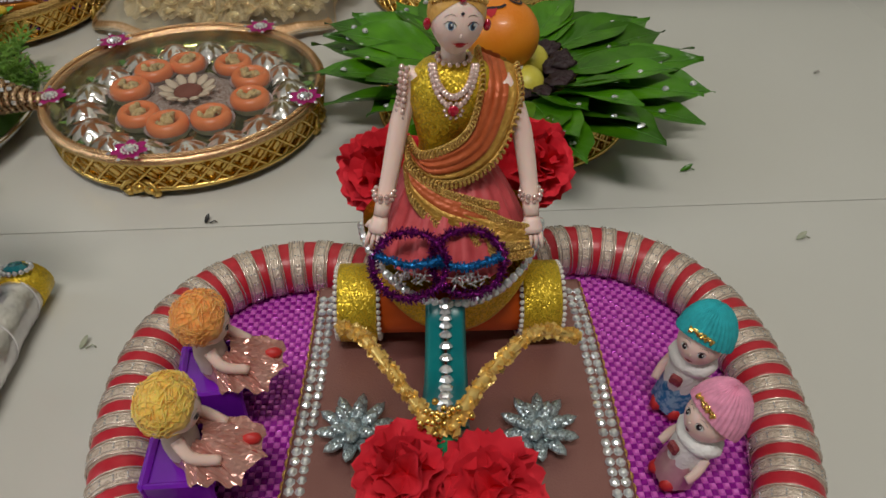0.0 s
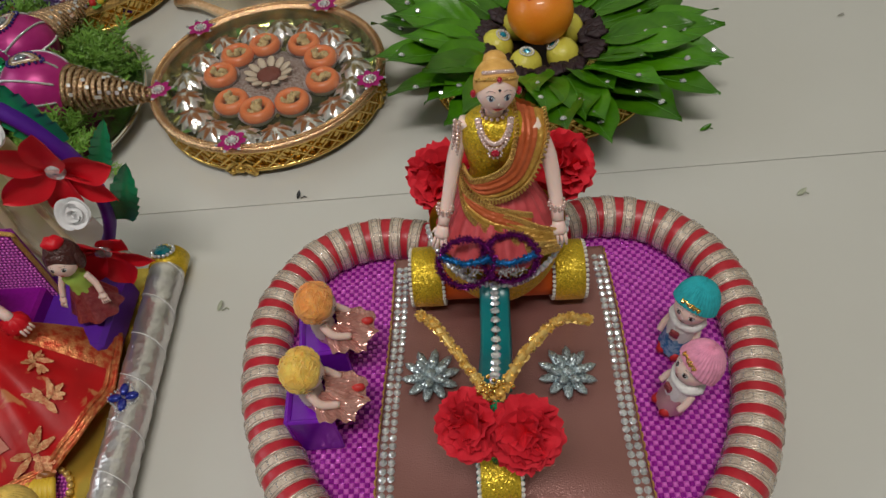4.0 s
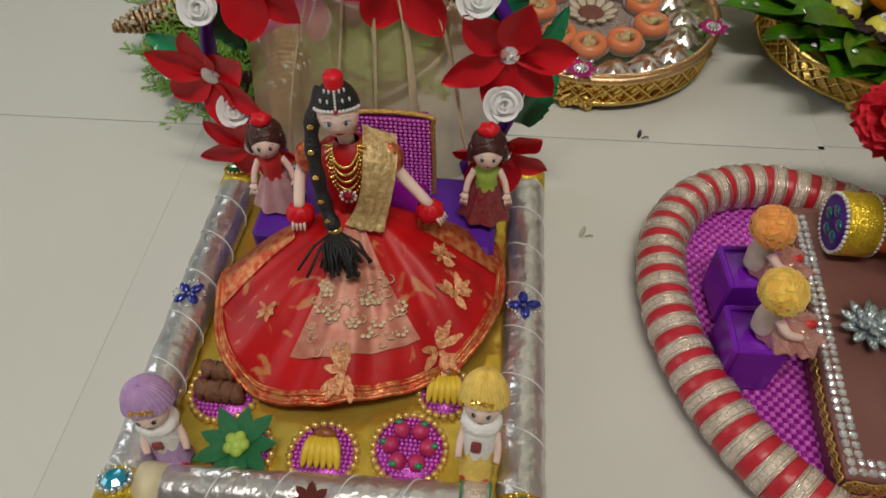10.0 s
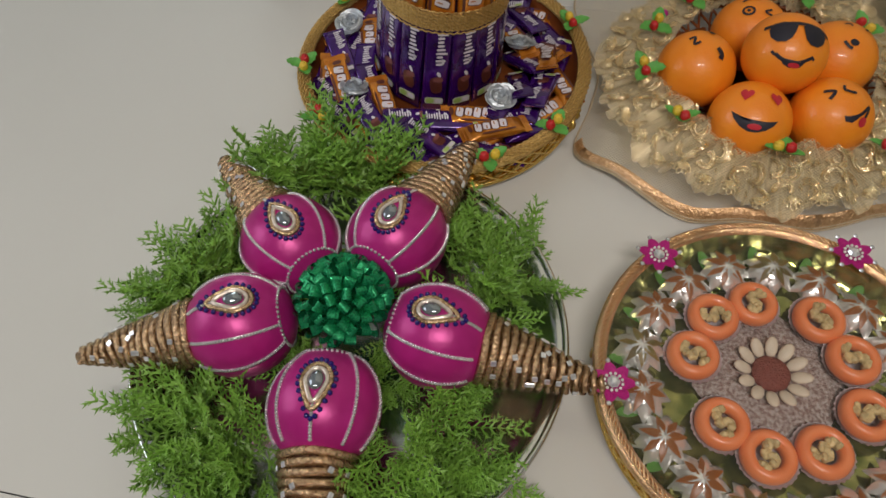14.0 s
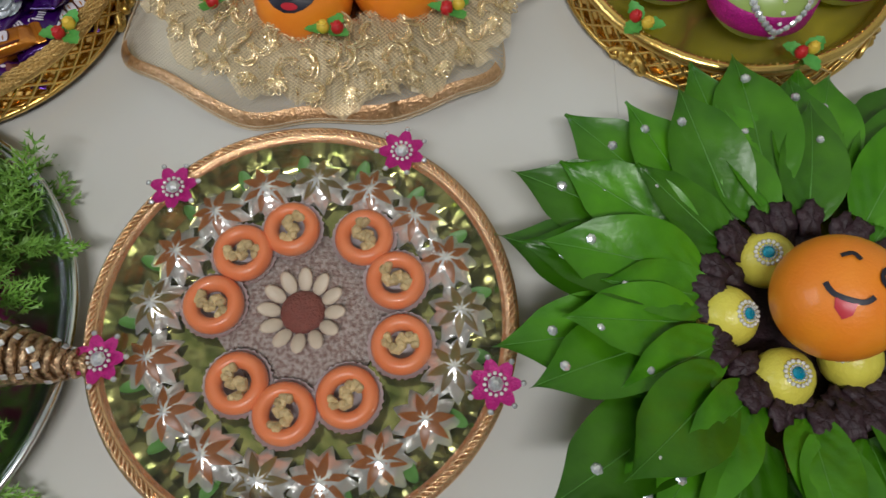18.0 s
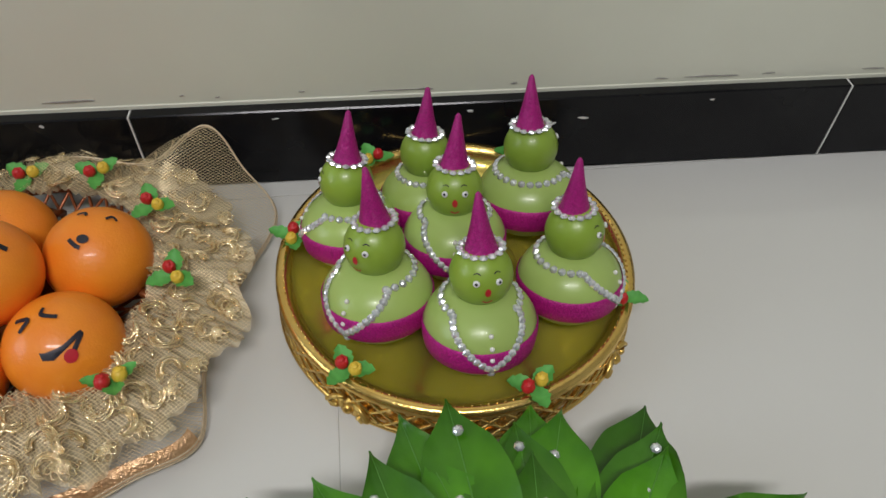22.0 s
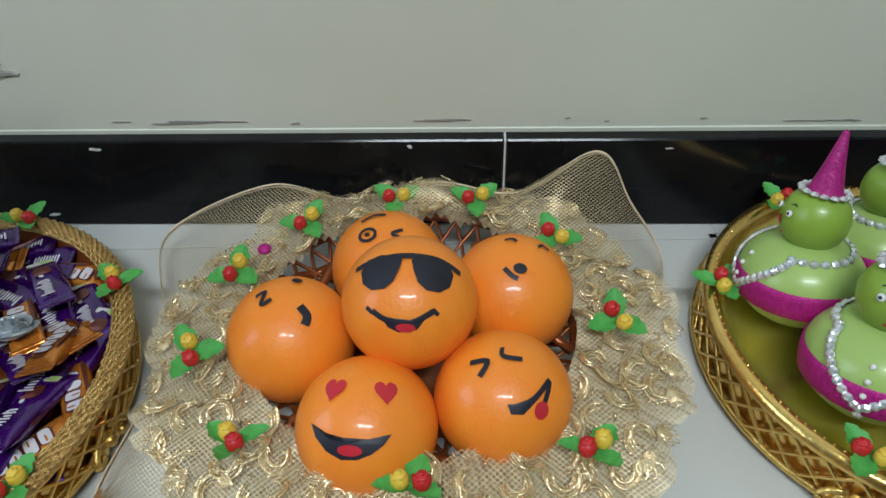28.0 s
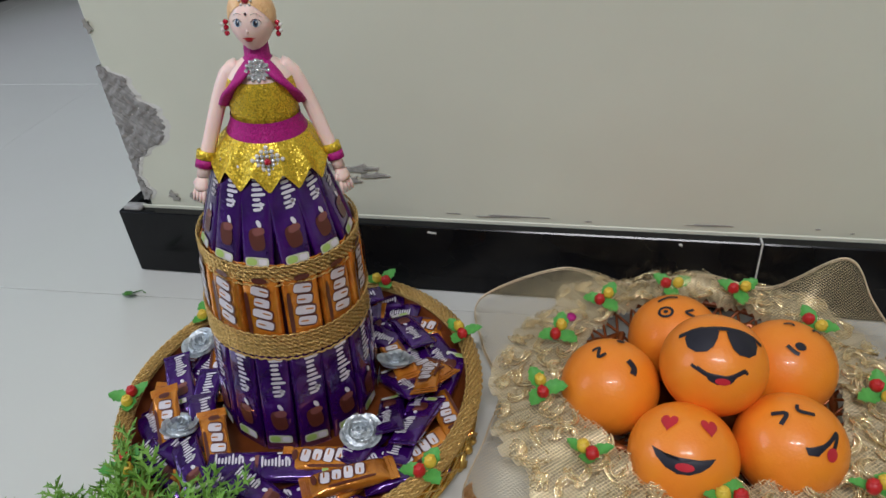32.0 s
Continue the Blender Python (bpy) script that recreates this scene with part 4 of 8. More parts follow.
def head(g, at, r, skin, hair, eye, lip, wide=1.0, big=1.0, front=40, baby=False):
    """A vinyl doll's head at the origin of at, facing -y; hair is a slot or None."""
    chin = 0.16 if baby else 0.29
    S = skull(r, wide, 1.0, chin)
    g.grid(lambda u, v: S(u * 360, v * 180 - 90), 28, 18, wu=True, slot=skin, at=at)
    e1, e2, e3, e4 = (skull(r, wide, o, chin) for o in (1.012, 1.018, 1.024, 1.030))
    g.ball(S(0, -10) * 0.965, (0.050 * r, 0.080 * r, 0.085 * r), 8, 6, skin, at)
    el = 1 if baby else 4
    ew = 9.5 if baby else 10.5
    for s in (-1, 1):
        dab(g, e1, s * 23.5, el, ew * big, 6.0 * big, eye[0], at, 0.5)
        dab(g, e2, s * 22.5, el + 0.6, 5.6 * big, 5.9 * big, eye[1], at)
        dab(g, e3, s * 22.5, el + 0.6, 3.4 * big, 3.8 * big, eye[2], at)
        # White dot painted on the iris as a catchlight.
        dab(g, e4, s * 23 + 2.0, el + 3.0, 1.6 * big, 1.6 * big, eye[0], at, n=8)
        lash = [(s * 12.5, el + 4), (s * 17, el + 6.6 * big), (s * 23, el + 7.6 * big), (s * 29, el + 6.4 * big), (s * 34, el + 3.5)] if baby else [(s * 11.5, el + 2.5), (s * 16, el + 5.8 * big), (s * 23, el + 7.0 * big), (s * 31, el + 5.2 * big), (s * 37, el + 1.5)]
        stroke(g, e2, lash, (0.015 if baby else 0.016) * r, eye[2], at)
        stroke(g, e1, [(s * 12, el + 15.5), (s * 20, el + 17.5), (s * 30, el + 16), (s * 38, el + 11)], (0.007 if baby else 0.0075) * r, eye[2], at)
    w = 9 if baby else 16
    low = -29 if baby else -25
    dab(g, e2, 0, low, w, 3.4, lip, at, 0.6)
    dab(g, e2, 0, low - 4, w * 0.7, 3.6, lip, at, 0.2)
    stroke(g, e3, [(-w * 1.2, low + 2), (-w * 0.5, low - 1.8), (0, low - 2.2), (w * 0.5, low - 1.8), (w * 1.2, low + 2)], 0.012 * r, lip, at)
    if hair is not None:
        hair_shell(g, r, wide, hair, at, front)


def strip(g, top, low, slots, at, n=26, pleat=0.0008, out=(0, -1, 0.3), braid=None, waves=5):
    """Draped cloth between two edges; slots from the upper edge down, and a looped braid along both edges."""
    t, l, o = smooth_path(top, n), smooth_path(low, n), Vector(out).normalized()
    k = 4 * len(slots)
    for i, sl in enumerate(slots):
        g.grid(lambda u, v: (lambda q: t[round(u * n)].lerp(l[round(u * n)], q) + o * (pleat * math.sin(q * math.tau * waves + u * 4) + 0.0025 * math.sin(math.pi * q)))((i + v) / len(slots)), n, 6, slot=sl, at=at)
    if braid is not None:
        for line in (t, l):
            dense = smooth_path(line, n * 7)
            m = len(dense)
            for ph, rad in ((0.0, 0.00062), (3.14, 0.00062)):
                g.tube([p + o * 0.0011 + 0.0023 * Vector((0.6 * math.cos(j * 0.62 + ph), 0.2 * math.sin(j * 0.62 + ph), math.sin(j * 0.62 + ph))) for j, p in enumerate(dense)], rad, 4, slot=braid, at=at, caps=False)


def arm(g, pts, r0, r1, skin, at=None, hand=True):
    n = 8
    p = smooth_path(pts, n)
    g.tube(p, [r0 + (r1 - r0) * i / n for i in range(n + 1)], 9, slot=skin, at=at)
    if hand:
        d = (p[-1] - p[-2]).normalized()
        side = d.cross(Vector((0, 0, 1)))
        side = side.normalized() if side.length > 0.05 else Vector((1, 0, 0))
        g.tube([p[-1], p[-1] + d * r1 * 0.7, p[-1] + d * r1 * 1.6, p[-1] + d * r1 * 2.3], [r1 * 0.95, r1 * 1.15, r1 * 1.35, r1 * 1.1], 10, slot=skin, at=at, flat=0.6)
        for k in (-1.5, -0.5, 0.5, 1.5):
            q = p[-1] + d * r1 * 2.0 + side * k * r1 * 0.55
            g.tube([q, q + d * r1 * 1.1 + side * k * r1 * 0.15, q + d * r1 * 1.9 + side * k * r1 * 0.2 - Vector((0, 0, r1 * 0.4))], [r1 * 0.34, r1 * 0.32, r1 * 0.22], 5, slot=skin, at=at)
        q = p[-1] + d * r1 * 0.8 + side * r1
        g.tube([q, q + d * r1 * 0.9 + side * r1 * 0.6], [r1 * 0.36, r1 * 0.25], 5, slot=skin, at=at)


def beads(g, pts, r, slot, at=None):
    for p in pts:
        g.ball(tuple(p), r, 6, 4, slot, at)


def seated_doll(at):
    """Doll in a rust and gold saree sitting on the tricycle; origin at the seat, facing -y."""
    g = Shape()
    SK, HR, WH, EY, BK, LP, YG, RU, BR, PK, PL, RG, GC = range(13)
    # pleated lap
    g.grid(lambda u, v: ((0.020 + 0.024 * v) * math.cos(u * math.tau) * (1 + 0.03 * math.sin(u * 131)), -0.010 * v + (0.016 + 0.030 * v) * math.sin(u * math.tau) * (1 + 0.035 * math.sin(u * 131)), 0.068 - 0.030 * v - 0.012 * v * v + 0.0012 * math.sin(u * 131) * v), 130, 8, wu=True, slot=PK, at=at)
    # torso
    g.lathe([(0.022, 0.040), (0.0185, 0.068), (0.0175, 0.078), (0.0205, 0.092), (0.0235, 0.106), (0.0225, 0.1155), (0.0165, 0.1225), (0.0078, 0.1255)], 26, YG, at @ Matrix.Diagonal((1, 0.75, 1, 1)))
    g.ball((0, 0.0, 0.116), (0.0225, 0.0105, 0.0065), 14, 8, SK, at)
    g.tube([(0, 0.001, 0.118), (0, -0.001, 0.134)], 0.0062, 12, slot=SK, at=at)
    # saree: one fall over the shoulder and round the waist, one across the lap
    strip(g, [(0.012, 0.010, 0.1255), (0.014, -0.010, 0.118), (0.009, -0.0195, 0.099), (-0.001, -0.0205, 0.088), (-0.016, -0.0165, 0.080), (-0.0225, -0.003, 0.081)],
          [(0.0325, 0.012, 0.116), (0.0340, -0.006, 0.106), (0.0245, -0.0185, 0.082), (0.008, -0.0235, 0.069), (-0.010, -0.0225, 0.067), (-0.0235, -0.008, 0.072)], (RU, RU, GC), at, 30, 0.0009, braid=BR)
    strip(g, [(0.013, 0.014, 0.125), (0.020, 0.016, 0.10), (0.018, 0.014, 0.07)], [(0.030, 0.010, 0.117), (0.0315, 0.006, 0.095), (0.027, 0.004, 0.064)], (RU, GC), at, 14, 0.0009, (1, 0, 0.2))
    strip(g, [(-0.0235, -0.004, 0.078), (-0.021, -0.018, 0.072), (-0.006, -0.0255, 0.064), (0.010, -0.0285, 0.060), (0.024, -0.028, 0.056)], [(-0.0245, -0.004, 0.066), (-0.021, -0.024, 0.058), (-0.008, -0.034, 0.048), (0.008, -0.038, 0.043), (0.026, -0.038, 0.036)], (RU, GC), at, 26, 0.0007, braid=BR)
    strip(g, [(0.006, -0.030, 0.058), (0.018, -0.032, 0.054), (0.028, -0.034, 0.050), (0.040, -0.034, 0.046)], [(0.008, -0.038, 0.042), (0.018, -0.042, 0.036), (0.028, -0.044, 0.034), (0.043, -0.040, 0.034)], (GC, BR), at, 20, 0.0012, braid=BR)
    # arms
    arm(g, [(-0.0175, 0.0, 0.1185), (-0.0262, -0.004, 0.095), (-0.0330, -0.018, 0.066), (-0.0375, -0.030, 0.050)], 0.0060, 0.0042, SK, at)
    arm(g, [(0.0230, 0.0, 0.114), (0.0350, -0.003, 0.092), (0.0405, -0.016, 0.066), (0.0425, -0.029, 0.050)], 0.0064, 0.0042, SK, at)
    for x, y, z in ((-0.0355, -0.0235, 0.0585), (0.0417, -0.0225, 0.0585)):
        for ring in (0, 1):
            beads(g, [(x + 0.0054 * math.cos(k * 0.628), y + 0.0054 * math.sin(k * 0.628), z + ring * 0.003) for k in range(10)], 0.0015, PL, at)
    # necklaces, beaded sleeve and pendant
    for w, dz in ((0.0095, 0.010), (0.0110, 0.0155)):
        beads(g, [(w * math.cos(math.pi * k / 20), -0.008 - 0.012 * math.sin(math.pi * k / 20), 0.1255 - dz * math.sin(math.pi * k / 20) ** 1.4) for k in range(21)], 0.0018, PL, at)
    beads(g, [(0.0082 * math.cos(k * 0.45), -0.002 + 0.0082 * math.sin(k * 0.45), 0.127) for k in range(14)], 0.0014, PL, at)
    for c in (0, 1):
        beads(g, [(-0.0225 - 0.0026 * c - 0.0004 * k, -0.0075 + 0.002 * c, 0.1235 - 0.0034 * k) for k in range(9)], 0.0017, PL, at)
    g.ball((0, -0.0212, 0.1085), (0.0030, 0.0016, 0.0030), 10, 6, RG, at)
    beads(g, [(0.0042 * math.cos(k * 0.63), -0.0210, 0.1085 + 0.0042 * math.sin(k * 0.63)) for k in range(10)], 0.0010, PL, at)
    # head, hair, crown
    h = at @ pose(0.001, -0.003, 0.1475, -2, 4, 8)
    head(g, h, 0.0160, SK, HR, (WH, EY, BK), LP, 0.93, 1.1, 42)
    S = skull(0.0157, 1.0, 1.03)
    g.ball(S(0, 24), 0.0009, 6, 4, BK, h)
    beads(g, [skull(0.0157, 1.0, 1.08)(az, 47 - 0.0035 * az * az) for az in range(-75, 76, 9)], 0.0013, BR, h)
    beads(g, [skull(0.0157, 1.0, 1.11)(az, 60 - 0.003 * az * az) for az in range(-60, 61, 10)], 0.0015, PL, h)
    g.ball(skull(0.0157, 1.0, 1.08)(0, 45), 0.0019, 8, 5, RG, h)
    g.ball((0, 0.007, 0.0145), (0.0075, 0.0065, 0.0055), 14, 8, HR, h)
    for s in (-1, 1):
        g.ball((s * 0.0142, -0.003, -0.002), (0.0020, 0.0020, 0.0030), 8, 5, RG, h)
    return single("seated_doll", g, [M_SKIN, M_HAIRGOLD, M_WHITE, M_EYE, M_INK, M_LIPS, M_GLITTERGOLD, M_RUST, M_BRAID, M_PINKSILK, M_ROSESTONE, M_REDGEM, M_GOLDCLOTH],
                  "golden-haired doll in a rust and gold saree", "doll")


def fuzzy_doll(at, fuzz, label):
    """Small seated doll with fluffy hair and a pink foil dress, facing -y."""
    g = Shape()
    n0 = random.Random(3)
    h = at @ pose(0, -0.003, 0.038, 4, 0, 0)
    head(g, h, 0.0118, 0, None, (5, 3, 3), 6, 1.08, 1.2, baby=True)
    g.ball((0, 0.0035, 0.0045), (0.0148, 0.0132, 0.0130), 24, 16, 1, h, lambda a, b: 1 + 0.05 * math.sin(3 * a + 2) * math.cos(2 * b) + 0.035 * math.sin(7 * a + 5 * b))
    for k in range(420):
        a, b = n0.uniform(0, 6.28), math.asin(n0.uniform(-0.5, 1))
        if math.sin(a) < -0.35 and b < 0.30:
            continue
        d = Vector((0.0148 * math.cos(a) * math.cos(b), 0.0132 * math.sin(a) * math.cos(b), 0.0130 * math.sin(b)))
        c = Vector((0, 0.0035, 0.0045)) + d
        t1 = d.cross(Vector((n0.gauss(0, 1), n0.gauss(0, 1), n0.gauss(0, 1)))).normalized()
        ln = n0.uniform(0.002, 0.0045)
        g.tube([c - t1 * ln, c + d.normalized() * n0.uniform(0.0006, 0.0016), c + t1 * ln], n0.uniform(0.00018, 0.0004), 4, slot=1, at=h, caps=False)
    for s in (-1, 1):
        arm(g, [(s * 0.008, -0.002, 0.025), (s * 0.013, -0.008, 0.018), (s * 0.0105, -0.019, 0.011)], 0.0032, 0.0026, 0, at, False)
    g.lathe([(0.008, 0.006), (0.0088, 0.016), (0.0078, 0.024), (0.003, 0.029)], 14, 5, at)
    g.grid(lambda u, v: ((0.007 + 0.013 * v) * math.cos(u * math.tau) * (1 + 0.10 * math.sin(u * 38 + 4 * v) + 0.05 * math.sin(u * 97)), -0.013 * v - 0.004 + (0.007 + 0.014 * v) * math.sin(u * math.tau) * (1 + 0.12 * math.cos(u * 45)), 0.019 - 0.016 * v + 0.003 * math.sin(u * 31) * v + 0.0012 * math.sin(u * 110 + 9 * v)), 72, 9, wu=True, slot=2, at=at, smooth=False)
    for s in (-1, 1):
        g.ball((s * 0.005, -0.030, 0.004), (0.0035, 0.006, 0.0034), 8, 5, 4, at)
    return single("fluffy_haired_doll", g, [M_SKIN, fuzz, M_PINKFOIL, M_INK, M_REDCLOTH, M_PALEDRESS, M_LIPS], label, "doll", group="small dolls on the heart tray")


def knit_doll(at, knit, cloth, label, group, shoes=M_REDCLOTH, tall=1.35, up=-14, stand=(0, 0, 0)):
    """Small standing doll in a knitted hat and a fleece collar, facing -y."""
    g = Shape()
    at = Matrix.Translation(stand) @ at
    h = at @ pose(0, -0.001, 0.0255 * tall + 0.0130, up, 0, 0)
    at = at @ Matrix.Diagonal((1, 1, tall, 1))
    head(g, h, 0.0126, 0, None, (5, 9, 3), 4, 1.0, 1.15, baby=True)
    # ribbed hat
    def hat(u, v):
        az = u * 360 - 180
        c = math.cos(radians(az))
        line = 4 + 22 * max(0, c) - 32 * max(0, -c)
        el = line + (90 - line) * v
        rib = 1 + 0.034 * math.cos(u * math.tau * 30) * (1 - 0.6 * v) + (0.03 if v < 0.16 else 0)
        p = skull(0.0126, 1.03, (1.18 + 0.14 * math.sin(math.pi * v)) * rib, 0.0)(az, el)
        return Vector((p.x, p.y + 0.0008, p.z * (1.0 + 0.38 * v)))
    g.grid(hat, 120, 12, wu=True, slot=1, at=h)
    gl = random.Random(6)
    for k in range(22):
        p = hat(0.42 + k * 0.0078, 0.10 + 0.11 * gl.random()) * 1.02
        g.box((0, 0, 0), (gl.uniform(0.0010, 0.0024), 0.0009, gl.uniform(0.0010, 0.0022)), 0.0003, 6, h @ Matrix.Translation(p) @ pose(0, 0, 0, gl.uniform(-40, 40), gl.uniform(-90, 90), 0))
    # collar, jacket, ornament, skirt, feet
    g.ball((0, 0.0002, 0.0245), (0.0122, 0.0108, 0.0046), 24, 10, 2, at, lambda a, b: 1 + 0.04 * math.sin(6 * a) * math.cos(5 * b))
    g.lathe([(0.0088, 0.012), (0.0098, 0.017), (0.0098, 0.0235)], 16, 2, at)
    g.box((-0.001, -0.0106, 0.0190), (0.0062, 0.0026, 0.0040), 0.0008, 4, at)
    g.lathe([(0.0104, 0.003), (0.0098, 0.009), (0.0088, 0.015)], 24, 7, at, scale=lambda u: 1 + 0.06 * math.sin(u * 50))
    for s in (-1, 1):
        arm(g, [(s * 0.0092, 0, 0.020), (s * 0.0112, -0.003, 0.0155), (s * 0.0112, -0.006, 0.0115)], 0.0026, 0.0021, 0, at, False)
        g.ball((s * 0.0048, -0.005, 0.0028), (0.0042, 0.0066, 0.0030), 8, 5, 8, at)
    return single("knit_hat_doll", g, [M_SKIN, knit, M_FLUFF, M_INK, M_WINE, M_WHITE, M_GOLD, cloth, shoes, M_BROWNEYE], label, "doll", group=group)


# ---- heart tray with the tricycle ----
def heart_outline(n):
    """Half of the heart as dx, y, mirrored about its axis."""
    half = [(0, 0.487), (0.045, 0.508), (0.104, 0.523), (0.161, 0.506), (0.199, 0.455), (0.208, 0.390), (0.198, 0.328), (0.169, 0.264), (0.118, 0.207), (0.056, 0.155), (0.0, 0.118)]
    ring = [(x, y, 0) for x, y in half] + [(-x, y, 0) for x, y in half[-2:0:-1]]
    m = Matrix.Translation((0.143, 0.36, 0)) @ pose(0, 0, 0, 0, 0, 3.6) @ Matrix.Translation((0, -0.36, 0))
    return [m @ p for p in smooth_path(ring, n, True)]


def heart_tray():
    t = thing("heart_tray", "heart-shaped tray with a red ribbon and lace rim and magenta floor", "decorated tray")
    n = 384
    ring = heart_outline(n)
    per = sum((ring[i] - ring[i - 1]).length for i in range(n))
    # board
    g = Shape()
    mid = sum(ring, Vector()) / n
    vs = [(*p.xy, z) for z in (0.001, 0.006) for p in ring] + [(mid.x, mid.y, 0.006), (mid.x, mid.y, 0.001)]
    g.add(vs, [(n + i, n + (i + 1) % n, 2 * n) for i in range(n)] + [(i, (i + 1) % n, n + (i + 1) % n, n + i) for i in range(n)], 0, False)
    part("board", g, M_MAGENTABASE, t)
    # rim in bands: lace and ribbon by turns
    acc, cut = [0.0], []
    for i in range(n):
        acc.append(acc[-1] + (ring[(i + 1) % n] - ring[i]).length)

    def pt(s):
        s %= per
        i = max(0, min(n - 1, int(np.searchsorted(acc, s) - 1)))
        return ring[i].lerp(ring[(i + 1) % n], (s - acc[i]) / max(1e-9, acc[i + 1] - acc[i]))
    pairs = 66
    step = per / pairs
    for k in range(pairs):
        s0 = k * step + rnd.uniform(-0.001, 0.001)
        wl = step * 0.52
        for a, b, m, nm, rad in ((s0, s0 + wl, M_LACE, "lace_band", 0.0203), (s0 + wl, s0 + step, M_REDSATIN, "ribbon_band", 0.0196)):
            q = 5
            pts = [pt(a - 0.0006 + (b - a + 0.0012) * i / q) + Vector((0, 0, 0.0215)) for i in range(q + 1)]
            g = Shape()
            g.tube(pts, [rad - (0.0008 if i in (0, q) else 0) for i in range(q + 1)], 18)
            if nm == "lace_band":
                d = (pts[1] - pts[0]).normalized()
                w = d.cross(Vector((0, 0, 1))).normalized()
                for i, o in ((0, 0.0006), (q, -0.0006), (0, 0.0030), (q, -0.0030)):
                    g.tube([pts[i] + d * o + (rad + 0.0002) * (math.cos(e / 28 * math.tau) * w + math.sin(e / 28 * math.tau) * Vector((0, 0, 1))) for e in range(28)], 0.0005, 4, True, 2)
                for e in range(11):
                    an = radians(-20 + e * 22)
                    for o in (-1, 1):
                        c = (pts[2] + pts[3]) / 2 + d * o * 0.0012 + (rad + 0.0002) * (math.cos(an) * w + math.sin(an) * Vector((0, 0, 1)))
                        g.ball(c, (0.0008, 0.0008, 0.0006), 5, 3, 1)
            part(nm, g, [m, M_STONE, M_LACECORD], t)
    # woven floor: small pyramids
    xs = [p.x for p in ring]
    poly = [(p.x, p.y) for p in ring[::4]]

    def inside(x, y):
        c, j = False, len(poly) - 1
        for i in range(len(poly)):
            if (poly[i][1] > y) != (poly[j][1] > y) and x < (poly[j][0] - poly[i][0]) * (y - poly[i][1]) / (poly[j][1] - poly[i][1]) + poly[i][0]:
                c = not c
            j = i
        return c
    g, d = Shape(), 0.0042
    for i in range(int((max(xs) - min(xs)) / d) + 1):
        for j in range(103):
            x, y = min(xs) + i * d, 0.10 + j * d
            if (0.048 < x < 0.232 and 0.25 < y < 0.45) or not inside(x, y):
                continue
            a, b, h, tip = d * 0.49, d * 0.30, (0.0013 if (i + j) % 2 else 0.0006), 0.0004 * math.sin(i * 2.3 + j * 1.7)
            g.add([(x - a, y - a, 0.006), (x + a, y - a, 0.006), (x + a, y + a, 0.006), (x - a, y + a, 0.006), (x - b, y - b, 0.006 + h), (x + b, y - b, 0.006 + h + tip), (x + b, y + b, 0.006 + h + tip), (x - b, y + b, 0.006 + h)],
                  [(4, 5, 6, 7), (0, 1, 5, 4), (1, 2, 6, 5), (2, 3, 7, 6), (3, 0, 4, 7)], (i + j) % 2, False)
    part("woven_floor", g, [M_MAGENTAWEAVE, M_PINKWEAVE], t, "magenta metallic woven floor", kind="stuff")
    return t


def platform():
    p = thing("satin_platform", "brown satin covered box edged with rhinestones and gold braid", "platform", pose(0.1405, 0.3545, 0.006, 0, 0, -0.7))
    w, d, h = 0.2055, 0.248, 0.029

    def plan(x, y):
        return x * (1 - 0.060 * (y / d + 0.5)) + 0.0012 * math.sin(26 * y), y + 0.030 * (x + w / 2) * (y / d + 0.5)
    g = Shape()

    def skin(u, v):
        k, f = int(u * 4) % 4, u * 4 % 1.0
        ex, ey = ((-1 + 2 * f, -1), (1, -1 + 2 * f), (1 - 2 * f, 1), (-1, 1 - 2 * f))[k]
        q = 1.0 if v < 0.2 else (1 - v) / 0.8
        x, y = plan(ex * q * w / 2, ey * q * d / 2)
        sag = 0.0009 * math.sin(31 * x + 40 * y) * math.sin(19 * y - 12 * x) + 0.0006 * math.sin(70 * y + 24 * x)
        return (x, y, (h - 0.0012) * v / 0.2 if v < 0.2 else h - 0.0012 * max(0, 12 * q - 11) ** 2 + sag * min(1, 12 * (1 - q)))
    g.grid(skin, 200, 40, wu=True)
    part("satin_box", g, M_BROWNSATIN, p)
    g = Shape()

    def line(a, b, n, z, wave, rad, turns, out):
        pts = []
        for i in range(n + 1):
            x, y = plan((a[0] + (b[0] - a[0]) * i / n) * w / 2, (a[1] + (b[1] - a[1]) * i / n) * d / 2)
            pts.append((x + out[0] * (0.0012 + 0.0007 * math.cos(i * turns)), y + out[1] * (0.0012 + 0.0007 * math.cos(i * turns)), z + wave * math.sin(i * turns)))
        g.tube(pts, rad, 4, caps=False)
    for o in range(3):
        for f in (0.9, -0.9):
            line((-1, -1), (1, -1), 200, 0.0115 + o * 0.0042, 0.0020, 0.0008, f, (0, -1))
        for s in (-1, 1):
            line((s, -1), (s, 1), 160, h - 0.0050 - o * 0.0036, 0.0012, 0.0009, 1.3, (s, 0))
    for z in (0.0045, 0.0245):
        line((-1, -1), (1, -1), 120, z, 0.0003, 0.0008, 0.6, (0, -1))
    part("gold_braid", g, M_BRAID, p, "gold thread braid trim", kind="stuff")
    st = 0.00655
    ny, nx = int((d - 0.012) / st), int((w - 0.008) / st)
    for c in (0, 1):
        for s in (-1, 1):
            stones(p, [(*plan(s * (w / 2 - 0.0045 - c * st), -d / 2 + 0.0048 + (k + 2) * st + rnd.uniform(-0.0005, 0.0005)), h) for k in range(ny - 2)], size=0.94)
